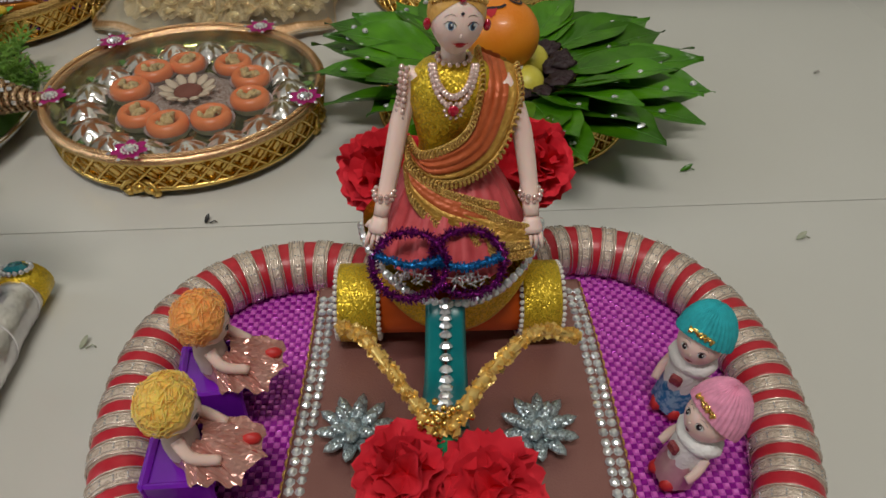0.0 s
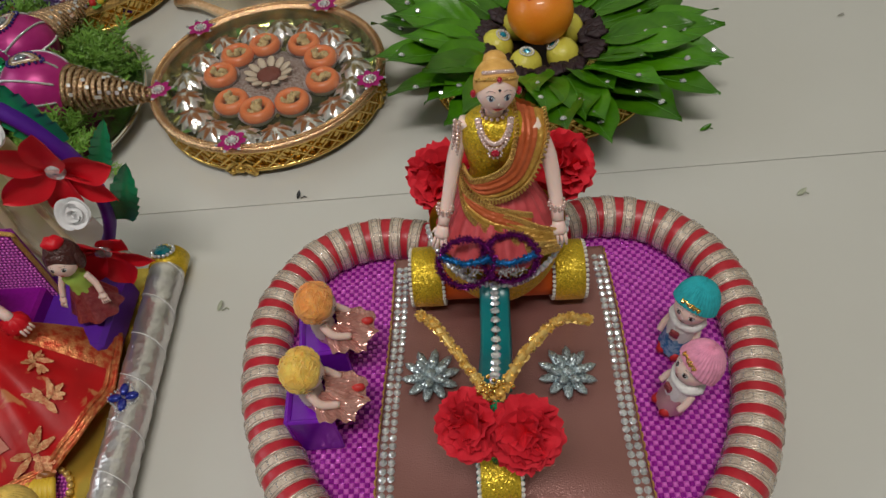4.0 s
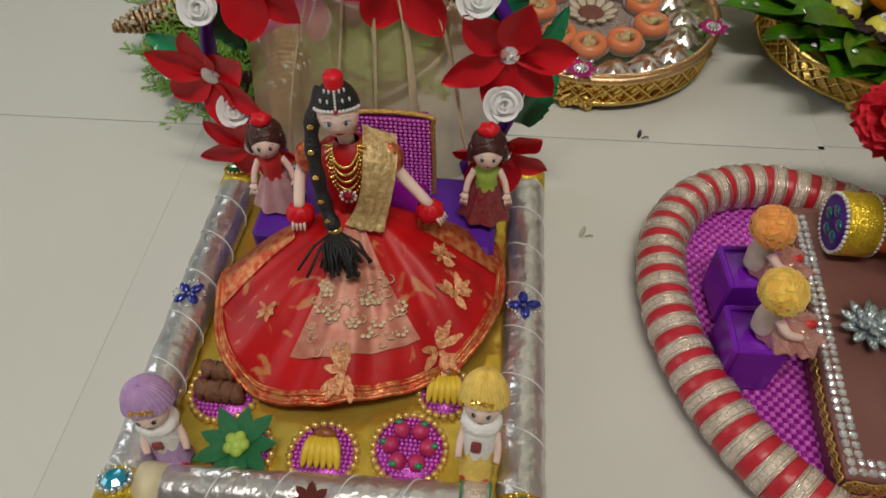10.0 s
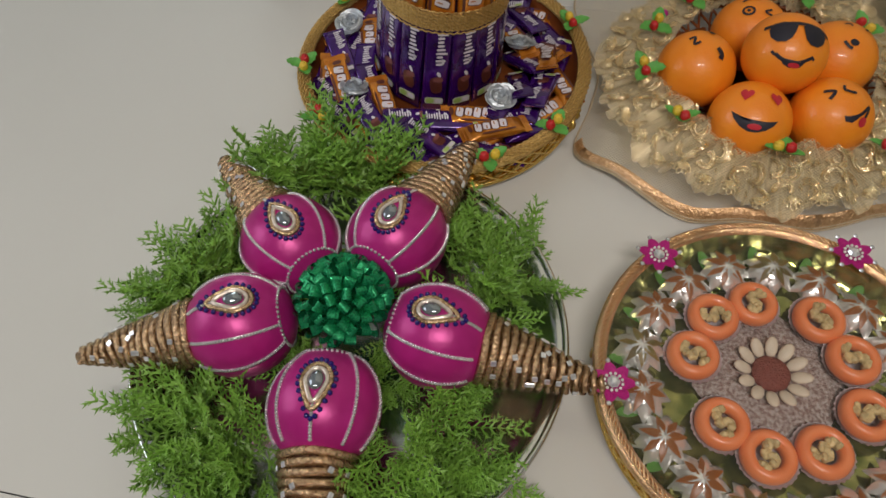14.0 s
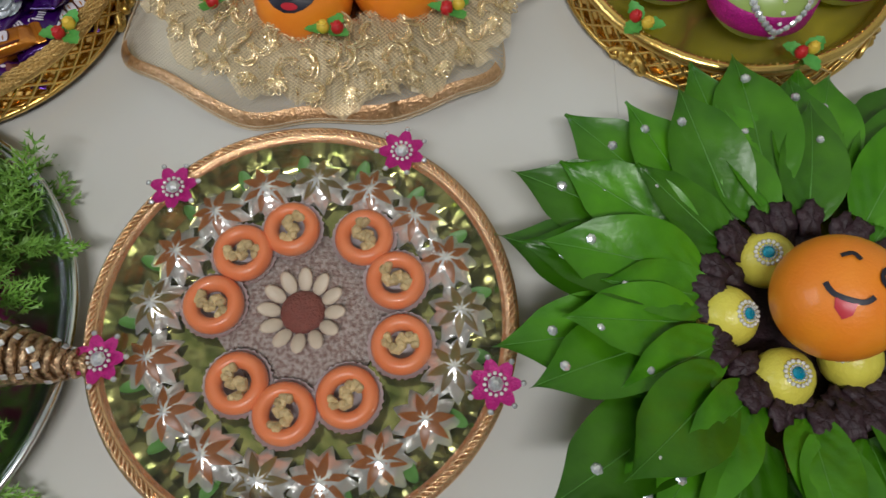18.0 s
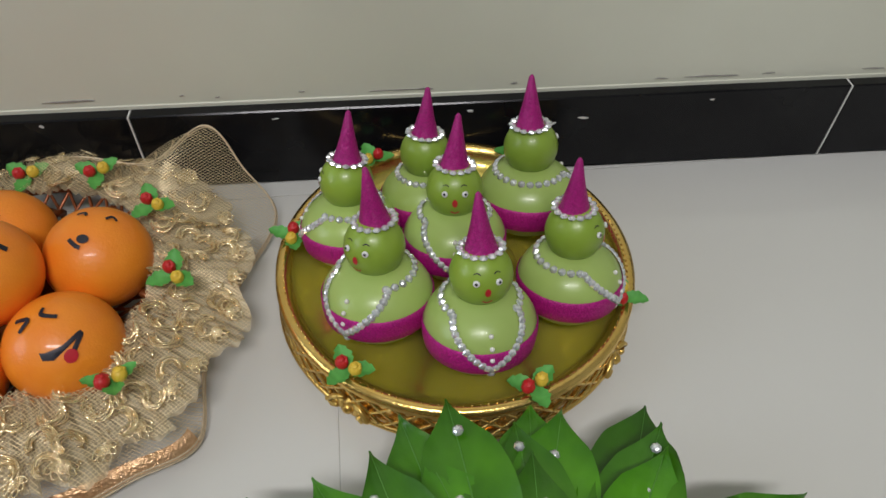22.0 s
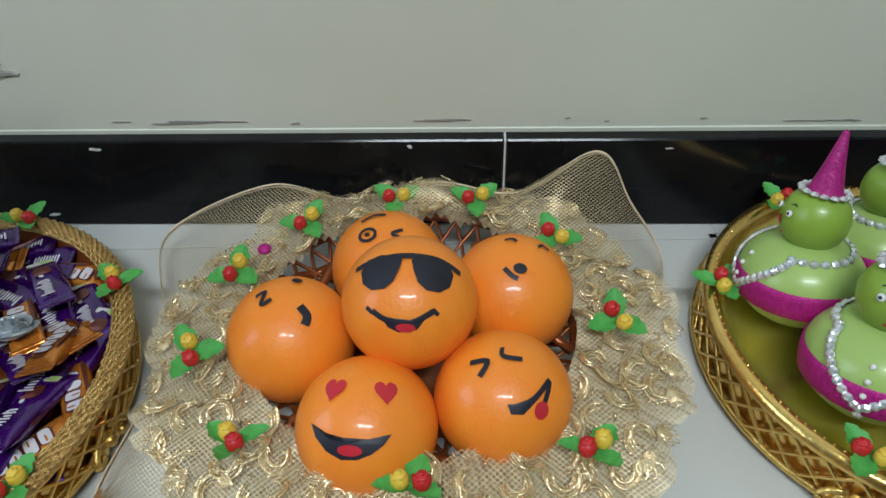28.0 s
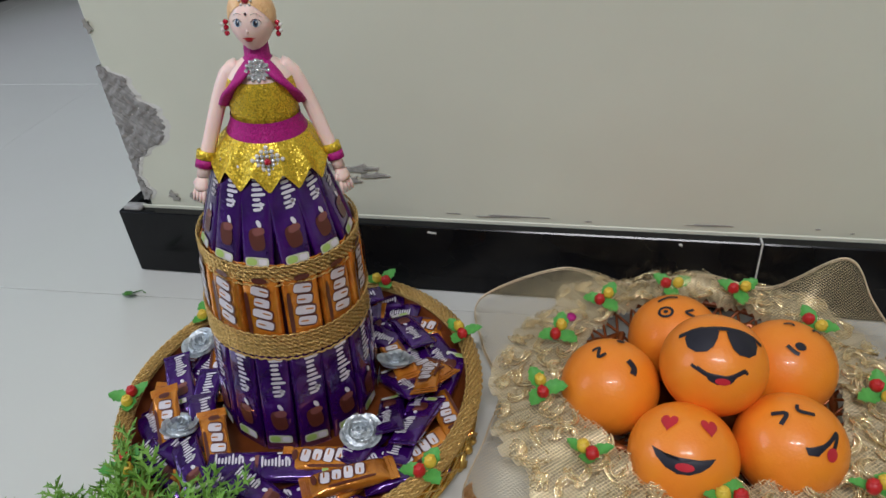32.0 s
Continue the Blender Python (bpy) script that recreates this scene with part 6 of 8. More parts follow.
def maid_doll(at, dress, bodice, label):
    g = Shape()
    h = at @ pose(0, -0.001, 0.0755, -8, 0, 0)
    head(g, h, 0.0138, 0, 1, (2, 3, 4), 5, 1.1, 1.2, 33, True)
    g.ball((0, 0.0050, 0.0070), (0.0158, 0.0135, 0.0150), 30, 18, 1, h, lambda a, b: 1 + 0.05 * math.sin(3 * a + 1) * math.cos(2 * b) + 0.02 * math.sin(19 * a))
    for s in (-1, 1):
        g.ball((s * 0.0138, 0.0040, -0.0010), (0.0044, 0.0070, 0.0105), 16, 10, 1, h, lambda a, b: 1 + 0.05 * math.sin(9 * a))
    g.ball((0, 0.002, 0.0225), (0.0092, 0.0080, 0.0062), 18, 10, 6, h, lambda a, b: 1 + 0.15 * math.sin(4 * a) * math.cos(3 * b))
    g.lathe([(0.0105, 0.036), (0.0092, 0.046), (0.0108, 0.056), (0.005, 0.063)], 14, 8, at)
    g.tube([(0, 0, 0.058), (0, 0, 0.068)], 0.004, 8, slot=0, at=at)
    g.grid(lambda u, v: ((0.010 + 0.014 * v) * math.cos(u * math.tau) * (1 + 0.09 * math.sin(u * 50)), (0.009 + 0.013 * v) * math.sin(u * math.tau) * (1 + 0.09 * math.sin(u * 50)), 0.040 - 0.036 * v), 50, 5, wu=True, slot=7, at=at)
    for s in (-1, 1):
        arm(g, [(s * 0.0105, 0, 0.055), (s * 0.016, -0.003, 0.044), (s * 0.0185, -0.008, 0.034)], 0.0034, 0.0028, 0, at)
    return single("maid_doll", g, [M_SKIN, M_BROWNHAIR, M_WHITE, M_BROWNEYE, M_INK, M_LIPS, M_REDPAPER, dress, bodice], label, "doll", group="small dolls beside the bride")


def bride_tray():
    t = thing("framed_tray", "square tray with silver foil roll frame and gold foil floor", "decorated tray")
    xl, xr, yf, yb, r = -0.447, -0.184, 0.182, 0.508, 0.0165
    part("floor_panel", Shape().box(((xl + xr) / 2, (yf + yb) / 2, 0.005), (xr - xl, yb - yf, 0.006), 0.002), M_YELLOWFOIL, t, "crinkled yellow gold foil floor")
    roll(t, (xl, yf - 0.006, 0.0175), (xl - 0.006, yb - 0.03, 0.0175), r)
    roll(t, (xr + 0.008, yf + 0.008, 0.0175), (xr, yb, 0.0175), r)
    roll(t, (xl + 0.014, yf, 0.0172), (xr - 0.012, yf + 0.010, 0.0172), r * 0.95)
    for x, y, ang, m in ((xl + 0.001, yf, 0, M_AQUAGEM), (xr + 0.008, yf + 0.010, 0, M_GREENGEM), (xr, yb, 0, M_TEALGEM), (xl - 0.006, yb - 0.03, 0, M_GREENGEM)):
        part("gold_end_cap", Shape().tube([(x, y - 0.015, 0.0175), (x, y + 0.006, 0.0175)], r * 1.07, 20), M_GLITTERGOLD, t)
        gem(t, pose(x, y - 0.004, 0.0355, -18, 0, 0), 0.0085, m, rim=M_GOLD if m is M_GREENGEM else M_STONE)
    part("lace_cuff", Shape().tube([(xr - 0.032, yf + 0.0095, 0.0172), (xr - 0.014, yf + 0.010, 0.0172)], r * 1.04, 20), M_LACE, t)
    for s in (0, 1):
        part("green_edge", Shape().tube([(xr - 0.0335 + s * 0.0195, yf + 0.0095, 0.0172), (xr - 0.0322 + s * 0.0195, yf + 0.0095, 0.0172)], r * 1.08, 20), M_GREENPAPER, t)
    part("lace_cuff", Shape().tube([(xl + 0.012, yf, 0.0172), (xl + 0.03, yf, 0.0172)], r * 1.03, 20), M_TULLEFOLD, t)
    # brooches of blue stones on the side rolls
    for x, y in ((xl - 0.0025, 0.332), (xr + 0.003, 0.349)):
        for k in range(4):
            a = radians(45 + 90 * k) if x < -0.3 else radians(90 * k + 8)
            part("gem", Shape().ball((0, 0, 0), (0.0062, 0.004, 0.0026), 10, 6), M_BLUEGEM, t, at=pose(x + 0.0072 * math.cos(a), y + 0.0072 * math.sin(a), 0.0348, 0, 0, math.degrees(a)))
        g = Shape()
        beads(g, [(x + (0.0115 + 0.002 * math.cos(4 * q * 0.26)) * math.cos(q * 0.26), y + (0.0115 + 0.002 * math.cos(4 * q * 0.26)) * math.sin(q * 0.26), 0.0340) for q in range(24)], 0.0012, 0)
        part("bead_border", g, M_STONE, t)
    # star of dark petals on the front roll
    g = Shape()
    for k in range(8):
        g.blade(0.015, 0.007, 0.2, 0.2, at=pose(-0.3125, yf - 0.004, 0.0345, 38, 0, 0) @ pose(0, 0, 0, 0, -4, k * 45), n=5, k=2)
    part("brown_star", g, M_MAROONSTAR, t, "dark maroon star shape")
    return t


def sweet_ring(x, y, r, m, filling, label):
    """A round bead-edged sequin mat with a small clay offering on it."""
    t = thing("offering_mat", label, "decoration", pose(x, y, 0.009), "bead-edged mats on the tray floor")
    g = Shape().lathe([(0.0002, 0.002), (r * 0.95, 0.002), (r, 0.0)], 28)
    for i in range(-9, 10):
        for j in range(-9, 10):
            px, py = i * 0.0033 + 0.0008 * (j % 2), j * 0.0033
            if px * px + py * py < (r * 0.90) ** 2:
                g.ball((px, py, 0.0022), (0.0014, 0.0014, 0.0009), 6, 4, 1)
    part("mat", g, [M_MAGENTAWEAVE, M_PINKWEAVE], t)
    n = int(r * 6.28 / 0.0058)
    me = Shape().ball((0, 0, 0), 0.0030, 8, 6).mesh("gold_bead", M_GARLAND)
    for k in range(n):
        part("gold_bead", me, None, t, at=pose(r * math.cos(k / n * math.tau), r * math.sin(k / n * math.tau), 0.0022))
    if filling == "bananas":
        for k in range(6):
            g = Shape().tube(smooth_path([(-0.008 + k * 0.003, 0.010, 0.010), (-0.010 + k * 0.0042, 0.0, 0.013), (-0.012 + k * 0.005, -0.012, 0.006)], 8), [0.0012, 0.0026, 0.003, 0.0032, 0.0032, 0.003, 0.0027, 0.002, 0.0008], 8)
            part("clay_banana", g, M_YELLOWCLAY, t)
        part("stalk", Shape().ball((0, 0.012, 0.010), (0.009, 0.005, 0.006), 10, 6), M_STARBROWN, t)
    elif filling == "berries":
        for k in range(6):
            a = k * 1.047
            q = (0.0135 * math.cos(a), 0.0135 * math.sin(a), 0.007)
            part("clay_berry", Shape().ball(q, (0.0064, 0.0064, 0.0060), 12, 8), M_BERRY, t)
            part("clay_leaf", Shape().ball((q[0] * 1.35, q[1] * 1.35, q[2] + 0.0045), (0.0032, 0.0024, 0.0016), 7, 5), M_GREENPAPER, t)
    elif filling == "logs":
        for y0, z0, rad, m0 in ((-0.006, 0.009, 0.0082, M_BARK), (0.010, 0.011, 0.0076, M_BARK)):
            part("clay_log", Shape().tube([(-0.017 + 0.034 * i / 16, y0 + 0.0006 * math.sin(i * 2.1), z0 + 0.0006 * math.sin(i * 1.3)) for i in range(17)], [rad * (1 + 0.06 * math.sin(i * 1.9)) for i in range(17)], 12), m0, t)
        part("clay_leaf", Shape().blade(0.014, 0.010, 0.6, 0.2), M_GREENPAPER, t, at=pose(-0.014, 0.010, 0.008, 0, -30, 20))
    return t


def arch():
    t = thing("flower_arch", "tall hoop arch of green leaves with a gathered cream tulle curtain", "arch")
    cx, cy, cz, R = -0.327, 0.494, 0.140, 0.128
    hoop = [(cx + R * math.cos(radians(a)), cy, cz + R * 1.0 * math.sin(radians(a))) for a in range(-48, 229, 6)]
    hoop = [(cx + 0.098, cy, 0.008)] + hoop + [(cx - 0.098, cy, 0.008)]
    part("hoop", Shape().tube(hoop, 0.0055, 10, flat=1.5, up=(0, 1, 0)), M_VIOLETPAPER, t, "violet foam hoop")
    for x0, z0, x1, z1, w, back in ((-0.452, 0.185, -0.461, 0.286, 0.034, 0.014), (-0.372, 0.264, -0.422, 0.306, 0.034, 0.004), (-0.384, 0.262, -0.390, 0.296, 0.020, 0.012), (-0.326, 0.262, -0.302, 0.334, 0.044, -0.006),
                                    (-0.240, 0.238, -0.253, 0.309, 0.036, 0.016), (-0.205, 0.188, -0.236, 0.252, 0.036, 0.004), (-0.446, 0.135, -0.515, 0.152, 0.030, 0.010), (-0.445, 0.085, -0.482, 0.068, 0.022, 0.010),
                                    (-0.190, 0.150, -0.167, 0.202, 0.020, 0.006), (-0.194, 0.094, -0.170, 0.154, 0.028, 0.006), (-0.446, 0.208, -0.428, 0.146, 0.032, 0.006)):
        a, b = Vector((x0, cy + 0.002, z0)), Vector((x1, cy + 0.006 + back, z1))
        paper_leaf(t, along(a, b - a, (rnd.uniform(-0.2, 0.2), -1, 0.35)), (b - a).length, w)
    # tulle: gathered at the top and falling in folds
    def cloth(u, v):
        s = (u - 0.5) * 2
        top = Vector((cx + s * 0.085, cy - 0.004, cz + 0.108 - 0.045 * s * s))
        bot = Vector((cx + s * 0.112, cy - 0.012 + 0.02 * abs(s), 0.012 + 0.02 * abs(s)))
        p = top.lerp(bot, v)
        return p + Vector((0.004 * math.sin(u * 40), -0.006 * abs(math.sin(u * 22)) * (1.2 - v), 0))
    part("tulle_curtain", Shape().grid(cloth, 60, 14), M_TULLE, t, "sheer cream tulle")
    for s, w in ((-0.62, 0.8), (-0.22, 1.0), (0.10, 0.8), (0.42, 1.2), (0.8, 1.0)):
        pts = smooth_path([(cx + 0.01 + s * 0.055, cy - 0.010, cz + 0.100), (cx + 0.006 + s * 0.085, cy - 0.014, cz + 0.03), (cx + s * 0.105, cy - 0.016, cz - 0.045), (cx + s * 0.118, cy - 0.012, 0.04)], 12)
        part("tulle_fold", Shape().tube(pts, [0.0045 * w * (0.5 + 0.5 * i / 12) for i in range(13)], 8, flat=0.4), M_TULLEFOLD, t)
    return t


bride_tray()
# gold cloth under the skirt and low violet podium
single("podium", Shape().box((-0.312, 0.435, 0.026), (0.206, 0.085, 0.036), 0.004), M_VIOLETPAPER, "violet foam podium at the back of the framed tray", "podium")
ch = thing("throne", "purple woven throne with rounded top and gold braid edge", "toy chair", pose(-0.297, 0.458, 0.037))
g = Shape().box((0, 0, 0.048), (0.064, 0.012, 0.092), 0.005)
for i in range(16):
    for j in range(23):
        g.ball((-0.0285 + i * 0.0038 + 0.0006 * (j % 2), -0.0062, 0.006 + j * 0.0038), (0.0017, 0.0009, 0.0014), 6, 4, 1)
part("backrest", g, [M_MAGENTAWEAVE, M_PINKWEAVE], ch)
part("seat", Shape().box((-0.004, -0.026, 0.012), (0.060, 0.042, 0.022), 0.003), M_MAGENTAWEAVE, ch)
part("gold_edge", Shape().tube(smooth_path([(-0.032, -0.004, 0.004), (-0.032, -0.004, 0.077), (-0.027, -0.004, 0.0935), (0.027, -0.004, 0.0935), (0.032, -0.004, 0.077), (0.032, -0.004, 0.004)], 40), 0.0022, 6), M_BRAID, ch)
bride_doll(pose(-0.321, 0.402, 0.085, 0, 0, 4))
maid_doll(pose(-0.219, 0.432, 0.0490, 0, 0, 4) @ Matrix.Scale(0.90, 4), M_WINE, M_LIME, "small brown-haired doll in a lime and wine red dress")
maid_doll(pose(-0.398, 0.432, 0.0440, 0, 0, 14) @ Matrix.Scale(0.90, 4), M_PALEPINK, M_REDCLOTH, "small brown-haired doll in a red and pale pink dress")
arch()
FACE = pose(0, 0, 0, 100, 0, 0)
for x, z, r, a, m, y in ((-0.404, 0.234, 0.056, 20, M_PEARL, 0.478), (-0.291, 0.241, 0.057, 5, M_GOLD, 0.480), (-0.447, 0.145, 0.050, 35, M_PEARL, 0.472), (-0.208, 0.178, 0.051, 15, M_STONE, 0.476),
                         (-0.424, 0.078, 0.044, 10, M_PEARL, 0.462), (-0.208, 0.088, 0.045, 40, M_STONE, 0.466)):
    poinsettia(Matrix.Translation((x, y, z)) @ FACE @ pose(0, 0, 0, 0, (x + 0.325) * 60, 0), r * 1.04, a, m)
foam_rose(Matrix.Translation((-0.343, 0.478, 0.278)) @ pose(0, 0, 0, 66, 0, 0), 0.0265, M_PINKROSE, "large pink chiffon rose at the top of the arch", group="pink rose")
for x, z in ((-0.437, 0.207), (-0.231, 0.226), (-0.432, 0.112), (-0.209, 0.136)):
    foam_rose(Matrix.Translation((x, 0.468, z)) @ pose(0, 0, 0, 58, 0, 0), 0.0145, M_WHITEROSE, "small white foam rose on the flower arch", "artificial flower", "white roses on the arch")
knit_doll(pose(-0.420, 0.205, 0.009, -8, 0, 14) @ Matrix.Scale(1.16, 4), M_KNIT["lilac"], M_KNIT["lilac"], "small doll in a lilac knitted hat and white collar", "small dolls on the framed tray", tall=1.75, up=3)
knit_doll(pose(-0.208, 0.214, 0.009, -18, 0, -4) @ Matrix.Scale(1.14, 4), M_KNIT["yellow"], M_KNIT["yellow"], "small doll in a yellow knitted hat and white collar", "small dolls on the framed tray", tall=2.1, up=4)
sweet_ring(-0.3176, 0.2195, 0.024, M_MAGENTAWEAVE, "bananas", "magenta bead-edged mat with tiny yellow clay bananas")
sweet_ring(-0.2569, 0.2305, 0.0262, M_MAGENTAWEAVE, "berries", "magenta bead-edged mat with pink clay berries")
sweet_ring(-0.403, 0.263, 0.0262, M_MAGENTAWEAVE, "logs", "magenta bead-edged mat with brown clay logs")
sweet_ring(-0.377, 0.216, 0.0225, M_MAGENTAWEAVE, "plain", "magenta bead-edged mat under a felt flower")
sweet_ring(-0.2363, 0.278, 0.020, M_MAGENTAWEAVE, "bananas", "magenta bead-edged mat with golden clay fruit")
gf = thing("green_felt_flower", "dark green felt flower with pointed petals and lime yellow centre", "decoration", pose(-0.377, 0.216, 0.019, 6, 0, 0))
for k in range(9):
    part("petal", Shape().blade(0.029 + 0.003 * (k % 2), 0.013, 0.12, 0.12, n=8, k=2, shape=lambda q: math.sin(math.pi * (0.10 + 0.90 * q) ** 1.1) ** 0.9), M_FELTGREEN, gf, at=pose(0, 0, 0.0015 * (k % 2), 0, -3, k * 40 + 8))
for k in range(5):
    part("seed", Shape().ball((0.0052 * math.cos(k * 1.257), 0.0052 * math.sin(k * 1.257), 0.0055), (0.0046, 0.0046, 0.0042), 10, 6), M_LIME, gf)
part("flower_centre", Shape().ball((0, 0, 0.004), (0.008, 0.008, 0.006), 10, 6, bump=lambda a, b: 1 + 0.2 * math.sin(5 * a) * math.cos(3 * b)), M_LIME, gf)


# ---- steel tray with five wrapped coconuts ----
def fern_mesh(seed, n=1):
    """One feathery sprig."""
    rr = random.Random(seed)
    g = Shape()

    def needle(a, b, w):
        d = (b - a)
        s = d.cross(Vector((rr.gauss(0, 1), rr.gauss(0, 1), rr.gauss(0, 1)))).normalized() * w
        q = d.cross(s).normalized() * w
        g.add([a + s, a - 0.5 * s + 0.8 * q, a - 0.5 * s - 0.8 * q, b], [(0, 1, 3), (1, 2, 3), (2, 0, 3)], 0, False)
    for _ in range(n):
        a = rr.uniform(0, 6.283)
        up = rr.uniform(0.35, 1.35)
        d = Vector((math.cos(a) * math.cos(up), math.sin(a) * math.cos(up), math.sin(up)))
        side = d.cross(Vector((0, 0, 1))).normalized()
        L = rr.uniform(0.040, 0.066)
        o = Vector((rr.gauss(0, 0.009), rr.gauss(0, 0.009), 0))
        last = o
        for k in range(1, 9):
            t = k / 8
            p = o + d * L * t + Vector((0, 0, -0.012 * t * t))
            needle(last, p + (p - last) * 0.1, 0.0012)
            if k > 1:
                for s in (-1, 1):
                    w = (side * s * rr.uniform(0.6, 1.0) + d * 0.75 + Vector((0, 0, rr.uniform(-0.3, 0.45)))).normalized()
                    ln = 0.0155 * (1.05 - 0.55 * t) * rr.uniform(0.8, 1.2)
                    e = p + w * ln
                    needle(p, e, 0.0012)
                    for f in (0.4, 0.72):
                        b = p + w * ln * f
                        for s2 in (-1, 1):
                            v = (w + 0.8 * s2 * w.cross(Vector((rr.gauss(0, 0.4), rr.gauss(0, 0.4), 1))).normalized()).normalized()
                            needle(b, b + v * ln * 0.46, 0.0010)
            last = p
    return g.mesh("frond", M_FERN)


def coconut(at, seed):
    """A magenta wrapped nut along +x with a cord-wound cone; its jewel faces up."""
    t = thing("wrapped_coconut", "magenta silk wrapped coconut with rhinestone lines and bronze cord cone", "decorated coconut", at, "wrapped coconuts")
    rr = random.Random(seed)
    R = 0.0415
    part("nut", Shape().ball((0, 0, 0), (R * 1.06, R, R), 28, 18), M_COCONUT, t)
    g = Shape()
    m_ = 22 * 15
    g.tube([(0.034 + 0.098 * i / m_ + 0.0008 * math.sin(i * 0.9), (0.0225 * (1 - i / m_) ** 0.9 + 0.0045) * math.cos(i / 22 * math.tau), (0.0225 * (1 - i / m_) ** 0.9 + 0.0045) * math.sin(i / 22 * math.tau)) for i in range(m_ + 1)],
           [0.0036 - 0.0012 * i / m_ for i in range(m_ + 1)], 6)
    part("cord_cone", g, M_BRONZE, t, "bronze cord wound cone")
    part("cone_core", Shape().tube([(0.030, 0, 0), (0.134, 0, 0)], [0.0240, 0.004], 16), M_BRONZE, t)
    for k in range(26):
        a = rr.uniform(0.2, 2.9)
        x = rr.uniform(0.045, 0.12)
        r = 0.0225 * (1 - (x - 0.034) / 0.098) ** 0.9 + 0.0082
        part("sequin", Shape().box((0, 0, 0), (0.0042, 0.0042, 0.001), 0.0004), M_STONE, t, at=aim((x, r * math.cos(a), r * math.sin(a)), (0.2, math.cos(a), math.sin(a))))
    # lines of tiny stones from the pole to the cone
    for a in (0.2, 0.85, 1.57, 2.29, 2.95):
        g = Shape()
        for q in range(33):
            b = -0.95 + q * 0.052
            if abs(a - 1.57) < 0.1 and b < 0.16:
                continue
            g.ball((R * 1.06 * math.sin(b) * 1.012, R * 1.012 * math.cos(b) * math.cos(a), R * 1.012 * math.cos(b) * math.sin(a)), 0.0018, 5, 3)
        part("stone_line", g, M_STONE, t, kind="stuff")
    g = Shape()
    for q in range(40):
        an = q / 40 * math.tau
        b = -0.98
        g.ball((R * 1.06 * math.sin(b), R * 1.01 * math.cos(b) * math.cos(an), R * 1.01 * math.cos(b) * math.sin(an)), 0.0016, 5, 3)
    part("stone_line", g, M_STONE, t, kind="stuff")
    # drop-shaped jewel on top
    tilt = -0.20
    base = Matrix.Translation((R * 1.06 * math.sin(tilt), 0, R * math.cos(tilt))) @ Matrix.Rotation(tilt, 4, "Y") @ Matrix.Scale(1.22, 4)

    def drop(s, q):
        an = q * math.tau
        x = s * (0.95 * math.cos(an) + 0.42 * (math.cos(an) > 0) * math.cos(an) ** 3)
        y = s * 0.72 * math.sin(an) * (1 - 0.25 * max(0, math.cos(an)))
        return (x, y, -0.5 * (x * x + y * y) / R)
    part("jewel", Shape().ball((0, 0, 0.0012), (0.0062, 0.0044, 0.0026), 12, 8), M_GREYGEM, t, at=base)
    for s, m, w in ((0.0086, M_LACECORD, 0.0016), (0.0118, M_BRONZE, 0.0016)):
        part("jewel_setting", Shape().tube([Vector(drop(s, q / 32)) + Vector((0, 0, 0.0006)) for q in range(32)], w, 6, True), m, t, at=base)
    g = Shape()
    beads(g, [Vector(drop(0.0152, q / 22)) + Vector((0, 0, 0.0008)) for q in range(22)], 0.0017, 0)
    part("bead_edge", g, M_NAVYBEAD, t, at=base, kind="stuff")
    return t


TC = (-0.455, 0.748)
st = thing("steel_tray", "round steel tray with a rolled rim", "tray", pose(*TC, 0))
part("dish", Shape().lathe([(0.0003, 0.004), (0.150, 0.004), (0.168, 0.012), (0.177, 0.023), (0.178, 0.021), (0.172, 0.012), (0.160, 0.002), (0.0003, 0.001)], 72), M_SILVER, st)
part("rim", Shape().tube([(0.1795 * math.cos(k * math.tau / 96), 0.1795 * math.sin(k * math.tau / 96), 0.0232) for k in range(96)], 0.0028, 8, True), M_SILVER, st)
FRONDS = [fern_mesh(11 + k) for k in range(10)]
fr = random.Random(4)
for k, (a, r, s) in enumerate(((104, 0.160, 1.7), (92, 0.138, 1.4), (118, 0.165, 1.9), (165, 0.140, 1.5), (178, 0.160, 1.3), (156, 0.118, 1.2), (226, 0.150, 1.45), (240, 0.128, 1.3), (252, 0.150, 1.3),
                               (300, 0.135, 1.4), (315, 0.150, 1.3), (328, 0.118, 1.2), (22, 0.120, 1.2), (36, 0.145, 1.4), (50, 0.128, 1.25), (270, 0.05, 0.8), (30, 0.045, 0.8), (105, 0.05, 0.8), (175, 0.05, 0.8), (235, 0.05, 0.8), (320, 0.05, 0.8), (185, 0.178, 0.9), (128, 0.172, 1.6))):
    r, s = r * 0.93, s * 0.86
    x, y = TC[0] + r * math.cos(radians(a)), TC[1] + r * math.sin(radians(a))
    out = (math.cos(radians(a)) * 0.45, math.sin(radians(a)) * 0.45, 1)
    f = thing("fern_clump", "feathery green plastic fern clump on the steel tray", "artificial fern", aim((x, y, 0.012), out, fr.uniform(0, 6.28)) @ Matrix.Scale(s, 4), "fern clumps")
    for q in range(22):
        part("frond", FRONDS[(q + k) % 10], None, f, at=pose(0, 0, 0, fr.uniform(-14, 14), fr.uniform(-14, 14), fr.uniform(0, 360)))
coco = None
for k, a in enumerate((-4, 72, 140, 201, 278)):
    m = Matrix.Translation((TC[0] + 0.080 * math.cos(radians(a)), TC[1] + 0.080 * math.sin(radians(a)), 0.060)) @ pose(0, 0, 0, 0, 6, a)
    coco = coconut(m, 1) if coco is None else copy_thing(coco, m) and coco
bow = thing("foil_bow", "shiny green foil gift bow among the coconuts", "gift bow", pose(TC[0] + 0.002, TC[1] + 0.002, 0.070) @ Matrix.Scale(1.3, 4))
br_ = random.Random(8)
